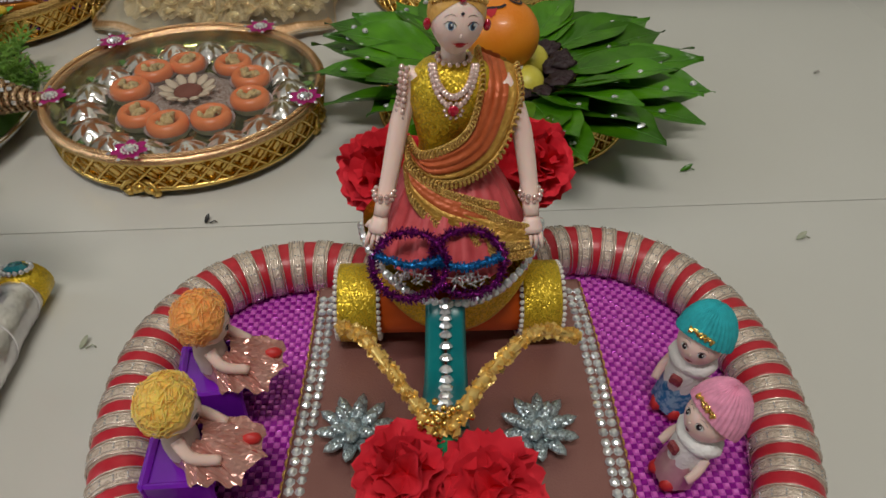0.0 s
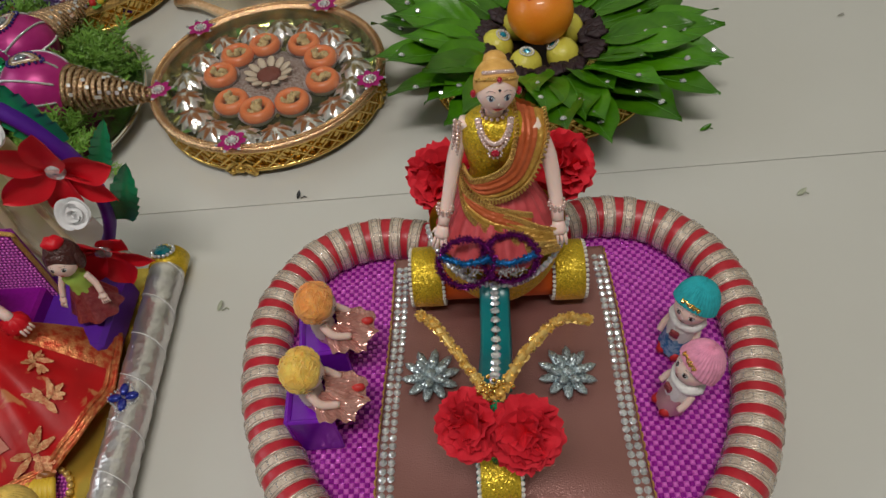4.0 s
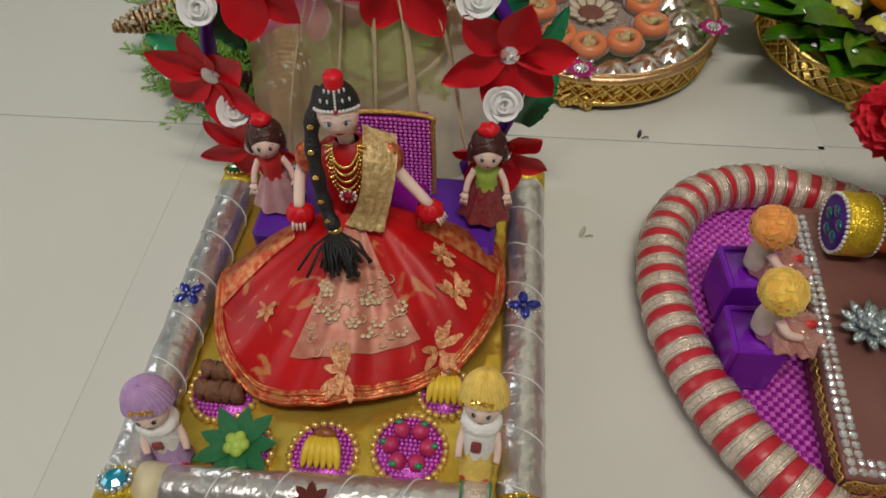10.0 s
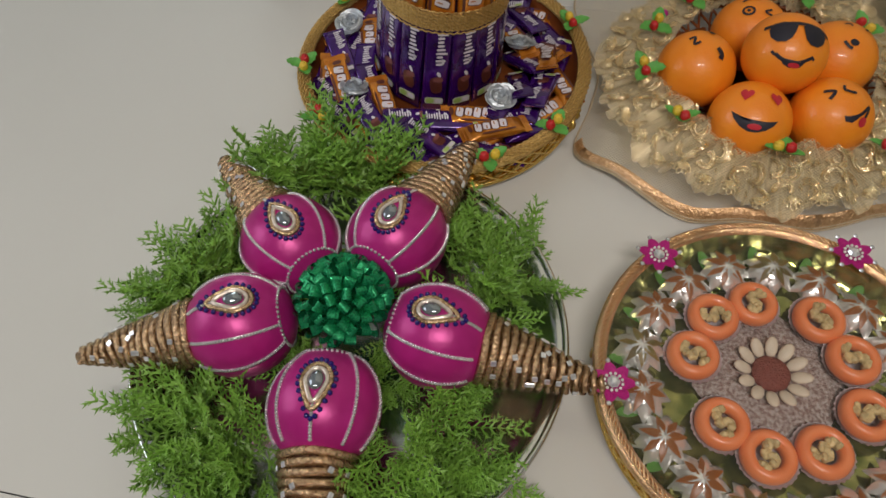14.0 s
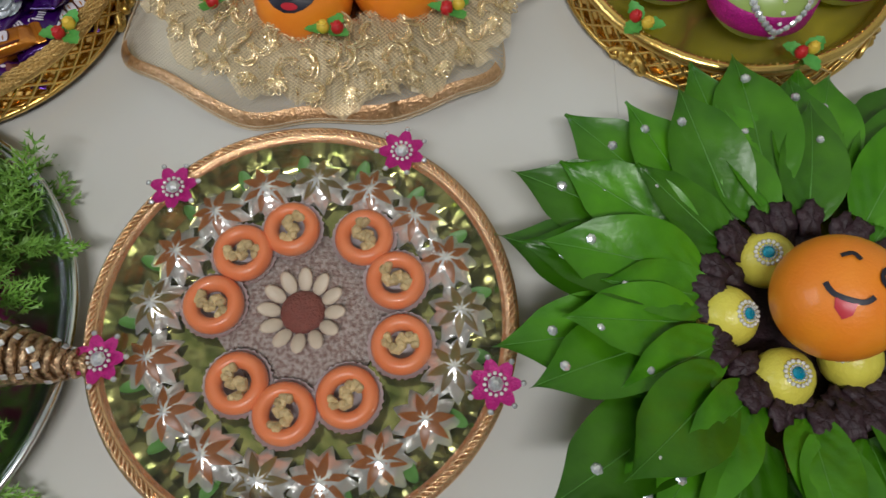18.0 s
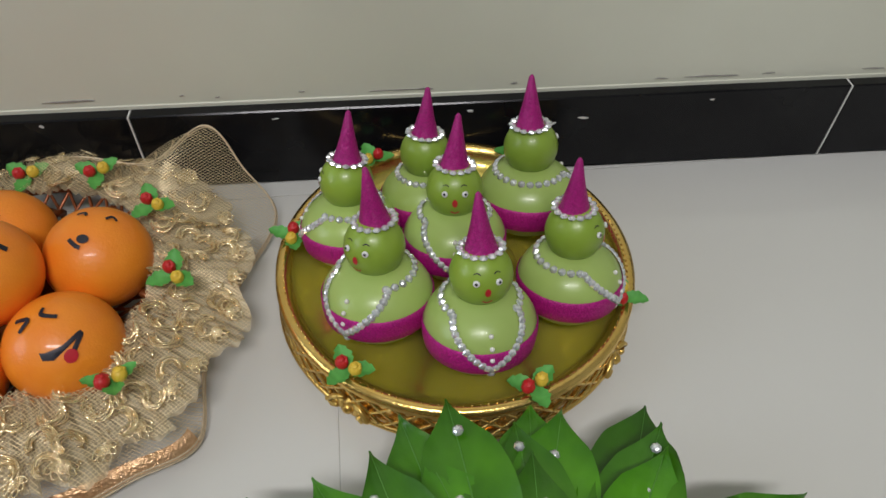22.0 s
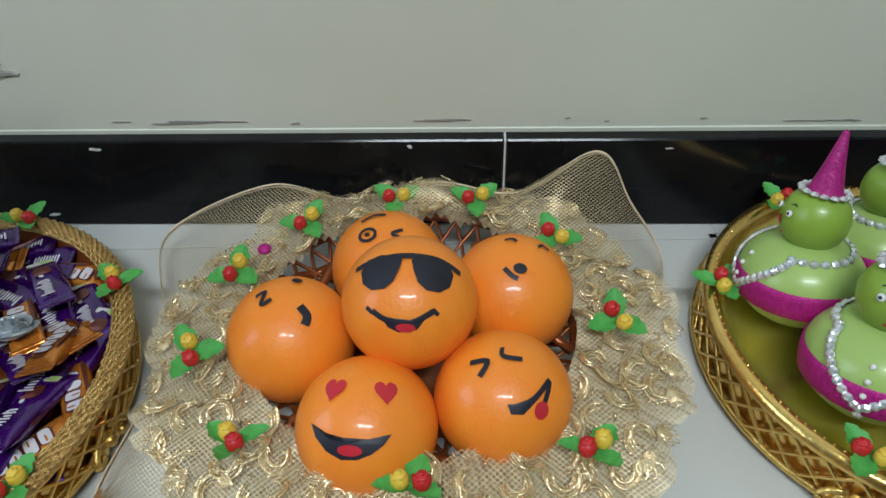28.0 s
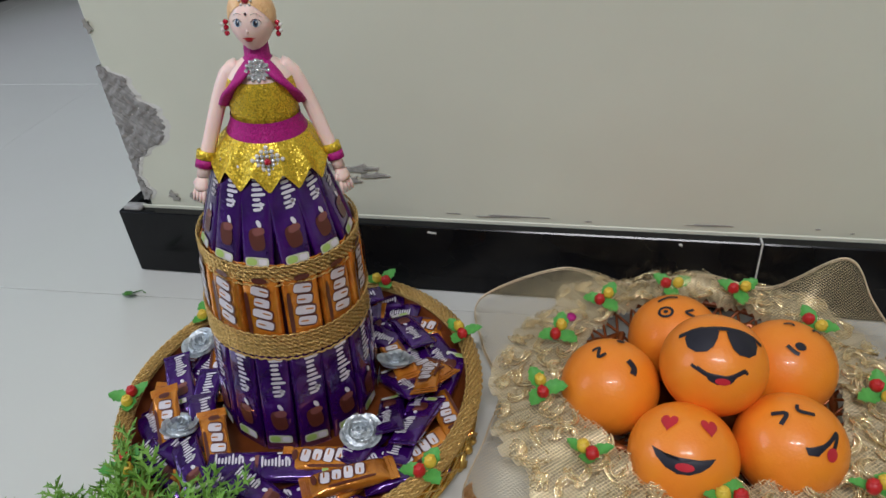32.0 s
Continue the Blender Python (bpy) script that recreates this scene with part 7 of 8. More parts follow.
for k in range(80):
    b = math.asin(min(1, 0.05 + 0.95 * k / 79))
    a = k * 2.4
    d = Vector((math.cos(a) * math.cos(b), math.sin(a) * math.cos(b), math.sin(b)))
    m = aim(d * 0.010, d, br_.uniform(0, 6))
    part("loop", Shape().grid(lambda u, v: ((v - 0.5) * 0.0066 * (0.75 + 0.25 * math.sin(u * 3.14)), 0.0040 * math.sin(u * math.tau) * (0.6 + 0.4 * math.sin(u * 3.14)), 0.011 * (1 - math.cos(u * math.tau)) * 0.95), 14, 2, wu=True), M_BOW, bow, at=m)
part("bow_core", Shape().ball((0, 0, 0), 0.014, 12, 8), M_BOW, bow)

# ---- plate of orange sweets under clear film ----
PC = (-0.116, 0.771)
plate = gold_plate("sweets_plate", PC, 0.141, "footed gold plate with lattice side and copper braid rim", M_COPPER, M_SILVERLEAF, 0.044, 262)
part("clear_film", Shape().lathe([(0.134, 0.0455), (0.128, 0.0462), (0.09, 0.047), (0.0003, 0.0475)], 64), M_CLEARFILM, plate, "clear shiny film cover")
# silver foil domes in a ring, each under a drooping paper star
dome = Shape()
for w in range(9):
    dome.blade(0.0235, 0.0112, -0.60, -0.22, at=pose(0, 0, 0.012, 0, 6, w * 40), n=7, k=2, shape=lambda q: math.sin(math.pi * (0.16 + 0.82 * q) ** 0.9))
dome.ball((0, 0, 0), (0.0150, 0.0150, 0.0112), 18, 8)
dome = dome.mesh("silver_dome", M_DOME)
sr = random.Random(6)
for k in range(17):
    a = k * 360 / 17 + 6
    q = (PC[0] + 0.1035 * math.cos(radians(a)), PC[1] + 0.1035 * math.sin(radians(a)))
    dm = part("silver_dome", dome, None, at=pose(q[0], q[1], 0.0265) @ Matrix.Scale(1.12, 4))
    tagged(dm, "shiny silver foil dome sweet under a paper star", "sweet", "silver foil domes")
    s = thing("paper_star", "brown-green paper star with narrow pointed petals", "decoration", pose(q[0], q[1], 0.0395, 0, 0, a), "paper stars round the sweets")
    me = Shape().blade(0.0190, 0.0066, -0.40, -0.08, n=7, k=2, shape=lambda q: math.sin(math.pi * (0.10 + 0.88 * q) ** 0.8)).mesh("petal", M_STARBROWN if k % 4 else M_STARLEAF)
    for w in range(7):
        part("petal", me, None, s, at=pose(0, 0, 0, 0, sr.uniform(0, 6), w * 51.4 + sr.uniform(-8, 8)))
for k in range(34):
    a = k * 360 / 34 + 2
    part("green_petal", Shape().blade(0.022, 0.010, 0.2, 0.2, n=5, k=2), M_LEAFVEIN if k % 2 else M_SILVERLEAF, plate, at=pose(0.107 * math.cos(radians(a)), 0.107 * math.sin(radians(a)), 0.024, 8, -6, a))
ringm = None
for k in range(9):
    a, out = radians((105, 57, 22, -17, -59, -95, -128, 178, 140)[k]), (0.061, 0.065, 0.064, 0.069, 0.065, 0.068, 0.063, 0.062, 0.062)[k]
    m = pose(PC[0] - 0.001 + out * math.cos(a), PC[1] + 0.007 + out * math.sin(a), 0.0225, 0, 0, k * 37) @ Matrix.Scale(1.04, 4)
    if ringm is None:
        ringm = thing("ring_sweet", "glossy orange ring-shaped sweet with chopped nuts in a paper cup", "sweet", m, "orange ring sweets")
        part("sweet_ring", Shape().grid(lambda u, v: ((0.0138 + 0.0052 * math.cos(v * math.tau)) * math.cos(u * math.tau), (0.0138 + 0.0052 * math.cos(v * math.tau)) * math.sin(u * math.tau), 0.0100 + 0.0068 * math.sin(v * math.tau)), 32, 12, wu=True, wv=True), M_CANDY, ringm)
        part("paper_cup", Shape().lathe([(0.0003, 0.0005), (0.016, 0.0005), (0.0212, 0.0085)], 64, 0, None, True, lambda u: 1 + 0.035 * math.sin(u * math.tau * 28)), M_PAPERCUP, ringm)
        for q in range(17):
            b = q * 2.4
            part("nut_piece", Shape().box((0, 0, 0), (0.0076, 0.0054, 0.0042), 0.0012), M_NUT, ringm, at=pose(0.0086 * math.cos(b) * (q % 4) / 3, 0.0086 * math.sin(b) * (q % 4) / 3, 0.0125 + 0.0006 * (q % 4), b * 40, b * 70, b * 50))
    else:
        copy_thing(ringm, m)
cen = thing("almond_flower", "flower of split almonds round a dark red crumb centre", "sweet", pose(PC[0] - 0.003, PC[1] + 0.007, 0.021) @ Matrix.Scale(1.22, 4))
part("seed_bed", Shape().lathe([(0.0003, 0.006), (0.035, 0.005), (0.047, 0.001)], 40, 0, None, True, lambda u: 1 + 0.05 * math.sin(u * 60)), M_SEEDS, cen, "grey-brown seed mix")
part("crumb_centre", Shape().ball((0, 0, 0.008), (0.0125, 0.0125, 0.005), 18, 8), M_SAFFRON, cen)
am = Shape().ball((0.006, 0, 0), (0.0072, 0.0042, 0.0018), 10, 6).mesh("almond", M_ALMOND)
for k in range(12):
    part("almond", am, None, cen, at=pose(0.0125 * math.cos(k * 0.5236), 0.0125 * math.sin(k * 0.5236), 0.008, 0, -24, k * 30))
for x, y in ((-0.214, 0.858), (-0.058, 0.892), (0.010, 0.731), (-0.135, 0.641), (-0.240, 0.737)):
    f = thing("glitter_flower", "magenta glitter foam flower with a rhinestone centre on the plate rim", "decoration", pose(x, y, 0.0475, 0, 0, x * 400) @ Matrix.Scale(1.18, 4), "magenta flowers on the rim")
    for k in range(7):
        part("petal", Shape().blade(0.0150, 0.0085, 0.12, 0.1, n=6, k=2), M_FLOWERMAGENTA, f, at=pose(0, 0, 0.0012, 0, 0, k * 51.4))
        part("tip_stone", STONE, None, f, at=pose(0.0148 * math.cos(k * 0.8976), 0.0148 * math.sin(k * 0.8976), 0.003) @ Matrix.Scale(0.5, 4))
    part("centre_stone", STONE, None, f, at=pose(0, 0, 0.003) @ Matrix.Scale(1.3, 4))
    g = Shape()
    beads(g, [(0.0058 * math.cos(k * 0.524), 0.0058 * math.sin(k * 0.524), 0.003) for k in range(12)], 0.0012, 0)
    part("bead_ring", g, M_PEARL, f)

# ---- plate of betel leaves with an orange and lemons ----
LC = (0.213, 0.782)
gold_plate("leaf_plate", LC, 0.132, "footed gold plate under a rosette of leaves", M_GOLD, M_TRAYGOLD, 0.034, 250, flare=True)
ros = thing("leaf_rosette", "rosette of glossy green betel leaves dotted with rhinestones", "leaf arrangement", pose(*LC, 0))
lr = random.Random(12)


def betel(seed):
    rr = random.Random(seed)
    L, W = 0.116, 0.060
    tw, sg = rr.uniform(-0.16, 0.16), rr.uniform(0.002, 0.014)
    prof = lambda t: (math.sin(math.pi * min(1.0, (t * 0.92 + 0.08)) ** 0.85) ** 0.75 if t < 0.72 else max(0.0, (1 - t) / 0.28) ** 1.3 * math.sin(math.pi * 0.7424 ** 0.85) ** 0.75)

    def fn(u, v):
        t, s = u, (v - 0.5) * 2
        w = W / 2 * max(0.02, prof(t))
        rib = 0.0030 * abs(math.sin(math.pi * (4.6 * t - 1.9 * abs(s)))) ** 0.7 * (1.05 - t) * (1.15 - abs(s)) * (0.35 + 0.65 * min(1, 3 * abs(s)))
        return (L * t, s * w + tw * L * t * t * 0.4, 0.006 * s * s * prof(t) - sg * t * t + rib + 0.0028 * math.sin(7 * t + seed) * s)
    g = Shape().grid(fn, 34, 18)
    g.tube([(L * t / 10, tw * L * (t / 10) ** 2 * 0.4, -sg * (t / 10) ** 2 + 0.0006) for t in range(11)], [0.0008 * (1 - 0.08 * t) for t in range(11)], 5, slot=1)
    return g.mesh("leaf", [M_LEAF, M_LEAFVEIN])


BETEL = [betel(s) for s in range(6)]
for n, r0, z0, tilt, sc, ph in ((17, 0.102, 0.046, -1, 0.94, 4), (16, 0.090, 0.052, -4, 0.92, 15), (14, 0.078, 0.055, -7, 0.86, 2), (12, 0.067, 0.053, -9, 0.72, 20)):
    for k in range(n):
        a = ph + k * 360 / n + lr.uniform(-7, 7)
        m = pose(r0 * math.cos(radians(a)), r0 * math.sin(radians(a)), z0 + lr.uniform(-0.003, 0.003), 0, 0, a + lr.uniform(-10, 10)) @ pose(0, 0, 0, lr.uniform(-16, 16), tilt - 17 * max(0.0, -math.sin(radians(a))) - 8 * abs(math.cos(radians(a))) + lr.uniform(-6, 6), 0) @ Matrix.Scale(sc * lr.uniform(0.9, 1.08), 4)
        lf = part("leaf", BETEL[(k + n) % 6], None, ros, at=m)
        part("rhinestone", STONE, None, lf, at=pose(0.082 + lr.uniform(-0.012, 0.014), lr.uniform(-0.006, 0.006), -0.004, 0, 0, 0) @ Matrix.Scale(1.15, 4))
ruf = thing("paper_ruffle", "dark crinkled purple-black paper ruffle under the fruit", "decoration", pose(LC[0] - 0.004, LC[1] - 0.001, 0.045))
for ring, n, rr_, z in ((0, 26, 0.066, 0.012), (1, 22, 0.056, 0.005)):
    for k in range(n):
        a, ph = k * 360 / n + lr.uniform(-5, 5), lr.uniform(0, 6)
        part("frill", Shape().ball((0, 0, 0), (0.0125, 0.0088, 0.0034), 20, 8, 0, None, lambda u, v: 1 + 0.14 * math.sin(5 * u + ph) + 0.10 * math.sin(11 * u + 4 * v)), M_STEMBROWN, ruf,
             at=pose(rr_ * math.cos(radians(a)), rr_ * math.sin(radians(a)), z + lr.uniform(-0.002, 0.002), lr.uniform(-22, 22), lr.uniform(-25, 5), a))
part("ruffle_base", Shape().lathe([(0.0003, -0.018), (0.045, -0.016), (0.062, 0.004), (0.064, 0.000)], 28), M_STEMBROWN, ruf)
for x, y in ((0.1875, 0.8213), (0.1585, 0.7814), (0.1888, 0.742), (0.2335, 0.7572), (0.245, 0.806)):
    l = thing("lemon", "small yellow lemon with a jewelled sticker", "lemon", pose(x, y, 0.047, lr.uniform(-15, 15), lr.uniform(-15, 15), lr.uniform(0, 360)), "lemons round the orange")
    part("fruit", Shape().ball((0, 0, 0), (0.0205, 0.019, 0.0195), 18, 12), M_LEMON, l)
    d = (lr.uniform(-0.35, 0.35), lr.uniform(-0.55, -0.05), 1)
    q = aim(Vector(d).normalized() * 0.0192, d)
    gem(l, q, 0.0040, M_AQUAGEM)
    g = Shape()
    beads(g, [q @ Vector((0.0076 * math.cos(k * 0.39), 0.0076 * math.sin(k * 0.39), -0.0004)) for k in range(16)], 0.0015, 0)
    part("bead_ring", g, M_PEARL, l, kind="stuff")


# ---- fruit with drawn faces ----
class Marks:
    """Ink drawn on a ball: strokes and filled shapes in degrees right and up from the face's middle."""

    def __init__(self, r, way, up=(0, 0, 1), roll=0.0, big=1.0):
        self.r, self.big = r, big
        f = Vector(way).normalized()
        x = Vector(up).cross(f).normalized()
        y = f.cross(x)
        c, s = math.cos(radians(roll)), math.sin(radians(roll))
        self.f, self.x, self.y = f, c * x + s * y, c * y - s * x

    def on(self, u, v, lift=0.0005):
        a, b = radians(u * self.big), radians(v * self.big)
        d = self.f * math.cos(a) * math.cos(b) + self.x * math.sin(a) * math.cos(b) + self.y * math.sin(b)
        return d * (self.r + lift)

    def stroke(self, pts, w, g=None):
        g = g or Shape()
        p = [Vector((*q, 0)) for q in pts]
        if len(p) > 2:
            p = smooth_path(p, 5 * (len(p) - 1))
        vs = []
        for i, q in enumerate(p):
            d = (p[min(i + 1, len(p) - 1)] - p[max(i - 1, 0)]).normalized()
            s = Vector((-d.y, d.x, 0)) * w / 2
            for e in (-1, 0, 1):
                vs.append(self.on(q.x + e * s.x, q.y + e * s.y, 0.0004 if e == 0 else 0.0002))
        fs = [(3 * i + e, 3 * i + e + 1, 3 * i + e + 4, 3 * i + e + 3) for i in range(len(p) - 1) for e in (0, 1)]
        return g.add(vs, fs)

    def fill(self, pts, g=None, lift=0.0003):
        g = g or Shape()
        cx, cy = sum(p[0] for p in pts) / len(pts), sum(p[1] for p in pts) / len(pts)
        n, vs = len(pts), [self.on(cx, cy, lift)]
        for f in (0.5, 1.0):
            vs += [self.on(cx + (x - cx) * f, cy + (y - cy) * f, lift) for x, y in pts]
        fs = [(0, 1 + k, 1 + (k + 1) % n) for k in range(n)] + [(1 + k, 1 + n + k, 1 + n + (k + 1) % n, 1 + (k + 1) % n) for k in range(n)]
        return g.add(vs, fs)


def oval(cx, cy, rx, ry, n=16):
    return [(cx + rx * math.cos(k / n * math.tau), cy + ry * math.sin(k / n * math.tau)) for k in range(n)]


def heart2(cx, cy, s):
    return [(cx + s * 0.95 * math.sin(t) ** 3, cy + s * 0.06 * (13 * math.cos(t) - 5 * math.cos(2 * t) - 2 * math.cos(3 * t) - math.cos(4 * t))) for t in [k / 20 * math.tau for k in range(20)]]


def orange_fruit(c, r, face, way, roll, label, group="oranges in the basket"):
    t = thing("orange", label, "orange", pose(*c), group)
    part("peel", Shape().ball((0, 0, 0), (r, r, r * 0.97), 40, 26), M_ORANGE, t)
    k = Marks(r * 0.998, way, roll=roll, big=1.38)
    ink = lambda g, n="ink_mark", m=M_INK: part(n, g, m, t)
    if face == "hearts":
        for x in (-19, 15):
            ink(k.fill(heart2(x, 22, 8.2)), "heart_eye", M_LIPS)
        ink(k.fill([(-29, 2), (-20, -2), (-8, -4), (6, -4), (18, -1), (14, -7), (8, -12), (0, -15.5), (-9, -16), (-18, -12), (-25, -5)]), "mouth")
        ink(k.fill(oval(-4, -10.5, 7, 3), lift=0.0007), "tongue", M_LIPS)
    elif face == "glasses":
        ink(k.stroke([(-38, 17), (-20, 24), (0, 27), (22, 25), (38, 17)], 4), "ink_mark")
        for s in (-1, 1):
            ink(k.fill([(s * 3, 24), (s * 10, 27), (s * 20, 27), (s * 30, 23), (s * 31, 15), (s * 27, 8), (s * 20, 4.5), (s * 12, 5.5), (s * 7, 10), (s * 4.5, 17)]), "sunglass_lens")
        ink(k.stroke([(-19, -7), (-10, -12), (4, -13), (17, -6)], 3.4))
        ink(k.fill([(-13, -10), (4, -11.5), (14, -8), (8, -17), (-3, -19), (-10, -16)]), "mouth")
        ink(k.fill(oval(1, -16, 6, 2.6), lift=0.0007), "tongue", M_LIPS)
        for x in (-20, 19):
            ink(k.stroke([(x - 3, -5), (x + 1, -8)], 2.5))
    elif face == "laugh":
        ink(k.stroke([(-25, 16), (-14, 19), (-16, 9)], 3.4))
        ink(k.stroke([(-7, 30), (-5, 24), (8, 24)], 3.2))
        ink(k.stroke([(6, -4), (16, 2), (26, 14), (24, 4), (22, -3)], 3.2))
        ink(k.fill([(2, -3), (14, -1), (20, 4), (12, -7), (5, -8)]), "mouth")
        ink(k.fill(oval(22, -3, 4.5, 5), lift=0.0007), "tongue", M_LIPS)
    elif face == "whistle":
        ink(k.stroke([(-22, 22), (-16, 26), (-14, 16), (-8, 20)], 3.2))
        ink(k.stroke([(12, 16), (17, 10), (16, 4)], 5.5))
        ink(k.fill(oval(8, 40, 6, 3)), "ink_mark")
    elif face == "dot":
        ink(k.fill(oval(4, 8, 4.5, 3.6)), "ink_mark")
        ink(k.stroke([(-6, 6), (0, 2), (4, 1)], 3.2))
        ink(k.stroke([(-14, 30), (-8, 33), (-3, 30)], 2.8))
        ink(k.stroke([(16, 30), (22, 34), (27, 30)], 2.8))
    elif face == "ring":
        ink(k.stroke([(-14 + 6 * math.cos(q * 0.524), 12 + 5 * math.sin(q * 0.524)) for q in range(13)], 2.4))
        ink(k.fill(oval(-14, 12, 2, 1.8)), "ink_mark")
        ink(k.stroke([(12, 16), (4, 12), (13, 8)], 2.6))
        ink(k.stroke([(-24, 26), (-14, 33), (-2, 33)], 3.4))
    else:
        ink(k.stroke([(-20, 22), (-13, 26), (-7, 22)], 3.4))
        ink(k.stroke([(14 + 7 * math.cos(q * 0.524), 14 + 6.5 * math.sin(q * 0.524)) for q in range(13)], 3.2))
        ink(k.fill(oval(14, 14, 3, 2.8)), "ink_mark")
        ink(k.stroke([(-24, 2), (-17, -4), (-2, -5), (4, 0)], 3.4))
        ink(k.fill([(-17, -4), (-4, -6), (-5, -14), (-10, -18), (-16, -12)]), "tongue", M_LIPS)
    part("stem_scar", Shape().lathe([(0.0002, r * 0.975), (0.003, r * 0.975), (0.0045, r * 0.962)], 8), M_LEAFVEIN, t, at=pose(0, 0, 0, 150, 20, 0))
    return t


orange_fruit((0.2085, 0.783, 0.089), 0.0376, "wink", (-0.10, -0.26, 0.95), 6, "orange with an inked winking face on a leaf rosette", "orange on the leaves")


# ---- plate of green fruit figures ----
GC = (0.2005, 1.1125)
gp = gold_plate("figure_plate", GC, 0.1380, "footed gold plate with lattice side holding green fruit figures", M_GOLD, M_TRAYGOLD, 0.038, 232, base=1.0, low=0.007)
part("embossed_centre", Shape().lathe([(0.052, 0.0206), (0.05, 0.022), (0.0003, 0.0225)], 40), M_TRAYGOLD, gp)


def fruit_figure(c, look_at, seed, face=True, lean=(0, 0), rise=0.0, size=1.0):
    """Two stacked green fruits with a cone hat, belt and stone necklace."""
    yaw = math.degrees(math.atan2(look_at[1] - c[1], look_at[0] - c[0])) + 90
    t = thing("fruit_figure", "green fruit figure with magenta cone hat, belt and rhinestone necklace", "fruit figure", pose(c[0], c[1], 0.0240 + rise) @ pose(0, 0, 0, *lean, 0) @ pose(0, 0, 0, 0, 0, yaw) @ Matrix.Scale(size, 4), "green fruit figures")
    rr = random.Random(seed)
    R, h = 0.0400 * rr.uniform(0.97, 1.02), 0.0218
    zb, zh = 0.0325, 0.0745
    body = part("body", Shape().ball((0, 0, zb), (R, R, 0.0330), 30, 20, 0, None, lambda a, b: 1 - 0.10 * max(0, math.sin(b)) ** 2), M_PALEGREEN, t, "pale green round fruit")
    hd = part("head", Shape().ball((0, 0, zh), (h * 0.97, h * 0.97, h), 24, 16), M_APPLEGREEN, t, "darker green small fruit")
    part("belt", Shape().lathe([(R * 0.955, zb - 0.0125), (R * 0.985, zb - 0.0115), (R * 1.008, zb - 0.0050), (R * 1.014, zb + 0.0010), (R * 1.008, zb + 0.0052), (R * 0.985, zb + 0.0060)], 36), M_GLITTERMAGENTA, t, "magenta glitter belt")
    hat = part("hat", Shape().lathe([(0.0112, 0), (0.0100, 0.003), (0.0060, 0.019), (0.0020, 0.039), (0.0010, 0.0405), (0.0002, 0.0405)], 22), M_CONE, t, "magenta felt cone hat", at=pose(0, 0.002, zh + h * 0.83, rr.uniform(-6, 4), rr.uniform(-5, 5), 0))
    stones(hat, [(0.0138 * math.cos(k / 15 * math.tau), 0.0138 * math.sin(k / 15 * math.tau), 0.0008) for k in range(15)], size=0.85)
    mt = Marks(h * 0.985, (0, -1, 0.06))
    up = Vector((0, 0, zh))
    at = Matrix.Translation(up)
    if face:
        for s in (-1, 1):
            e = mt.on(s * 20, 14)
            eye = part("eye", Shape().ball((0, 0, 0), (0.0024, 0.0024, 0.0012), 10, 6), M_WHITE, hd, at=aim(up + e, e))
            part("pupil", Shape().ball((0, 0, 0.0009), (0.0011, 0.0011, 0.0008), 8, 5), M_INK, hd, at=aim(up + e, e))
            part("eyebrow", mt.stroke([(s * 13, 29), (s * 20, 32), (s * 27, 29)], 2.0), M_INK, hd, at=at)
        part("nose", mt.fill(oval(0, -4, 5.2, 8.5)), M_LIPS, hd, at=at)
        part("mouth", mt.stroke([(-9, -24), (0, -29), (9, -24)], 4), M_LIPS, hd, at=at)
    # necklace: a ring at the neck at the back, a V down the front

    def on_body(u, v):
        b, a = radians(v), radians(u - 90)
        f = (1 - 0.10 * max(0, math.sin(b)) ** 2) * 1.012
        return Vector((f * R * math.cos(b) * math.cos(a), f * R * math.cos(b) * math.sin(a), zb + f * 0.0330 * math.sin(b)))
    pts = []
    if face:
        for s in (-1, 1):
            for k in range(11):
                f = k / 10
                pts.append(on_body(s * (52 - 48 * f ** 1.1), 44 - 54 * f))
        pts += [on_body(0, -13), on_body(0, -22)]
        for k in range(3):
            p = on_body(0, 30 - 14 * k)
            part("pearl_button", Shape().ball((0, 0, 0), 0.0018, 8, 5), M_PEARL, body, at=Matrix.Translation(p))
        back = [on_body(a, 46) for a in range(50, 311, 14)]
        pts += back
    else:
        pts += [on_body(a, 50) for a in range(0, 360, 14)]
    for p in pts:
        part("rhinestone", STONE, None, body, at=aim(p, (p.x, p.y, (p.z - zb) * 1.4)) @ Matrix.Scale(0.90, 4))
    return t


for k, (x, y, tgt, f, rise, size) in enumerate(((0.140, 1.060, (0.02, 0.90), True, 0.0, 1.0), (0.2085, 1.028, (0.225, 0.80), True, 0.002, 1.0), (0.121, 1.130, (-0.4, 1.15), True, 0.0, 0.95), (0.279, 1.064, (0.50, 0.92), True, 0.0, 0.98),
                                    (0.200, 1.112, (0.17, 0.80), True, 0.0, 0.99), (0.182, 1.160, (0.15, 2.0), False, 0.0, 0.93), (0.264, 1.154, (0.9, 1.5), True, 0.0, 1.0))):
    fruit_figure((x, y), tgt, 40 + k, f, (-13, 0), rise, size)
for a in (-72, -24, 60, 118, 168, 230):
    bud(pose(GC[0] + 0.129 * math.cos(radians(a)), GC[1] + 0.129 * math.sin(radians(a)), 0.0415), a + 90)

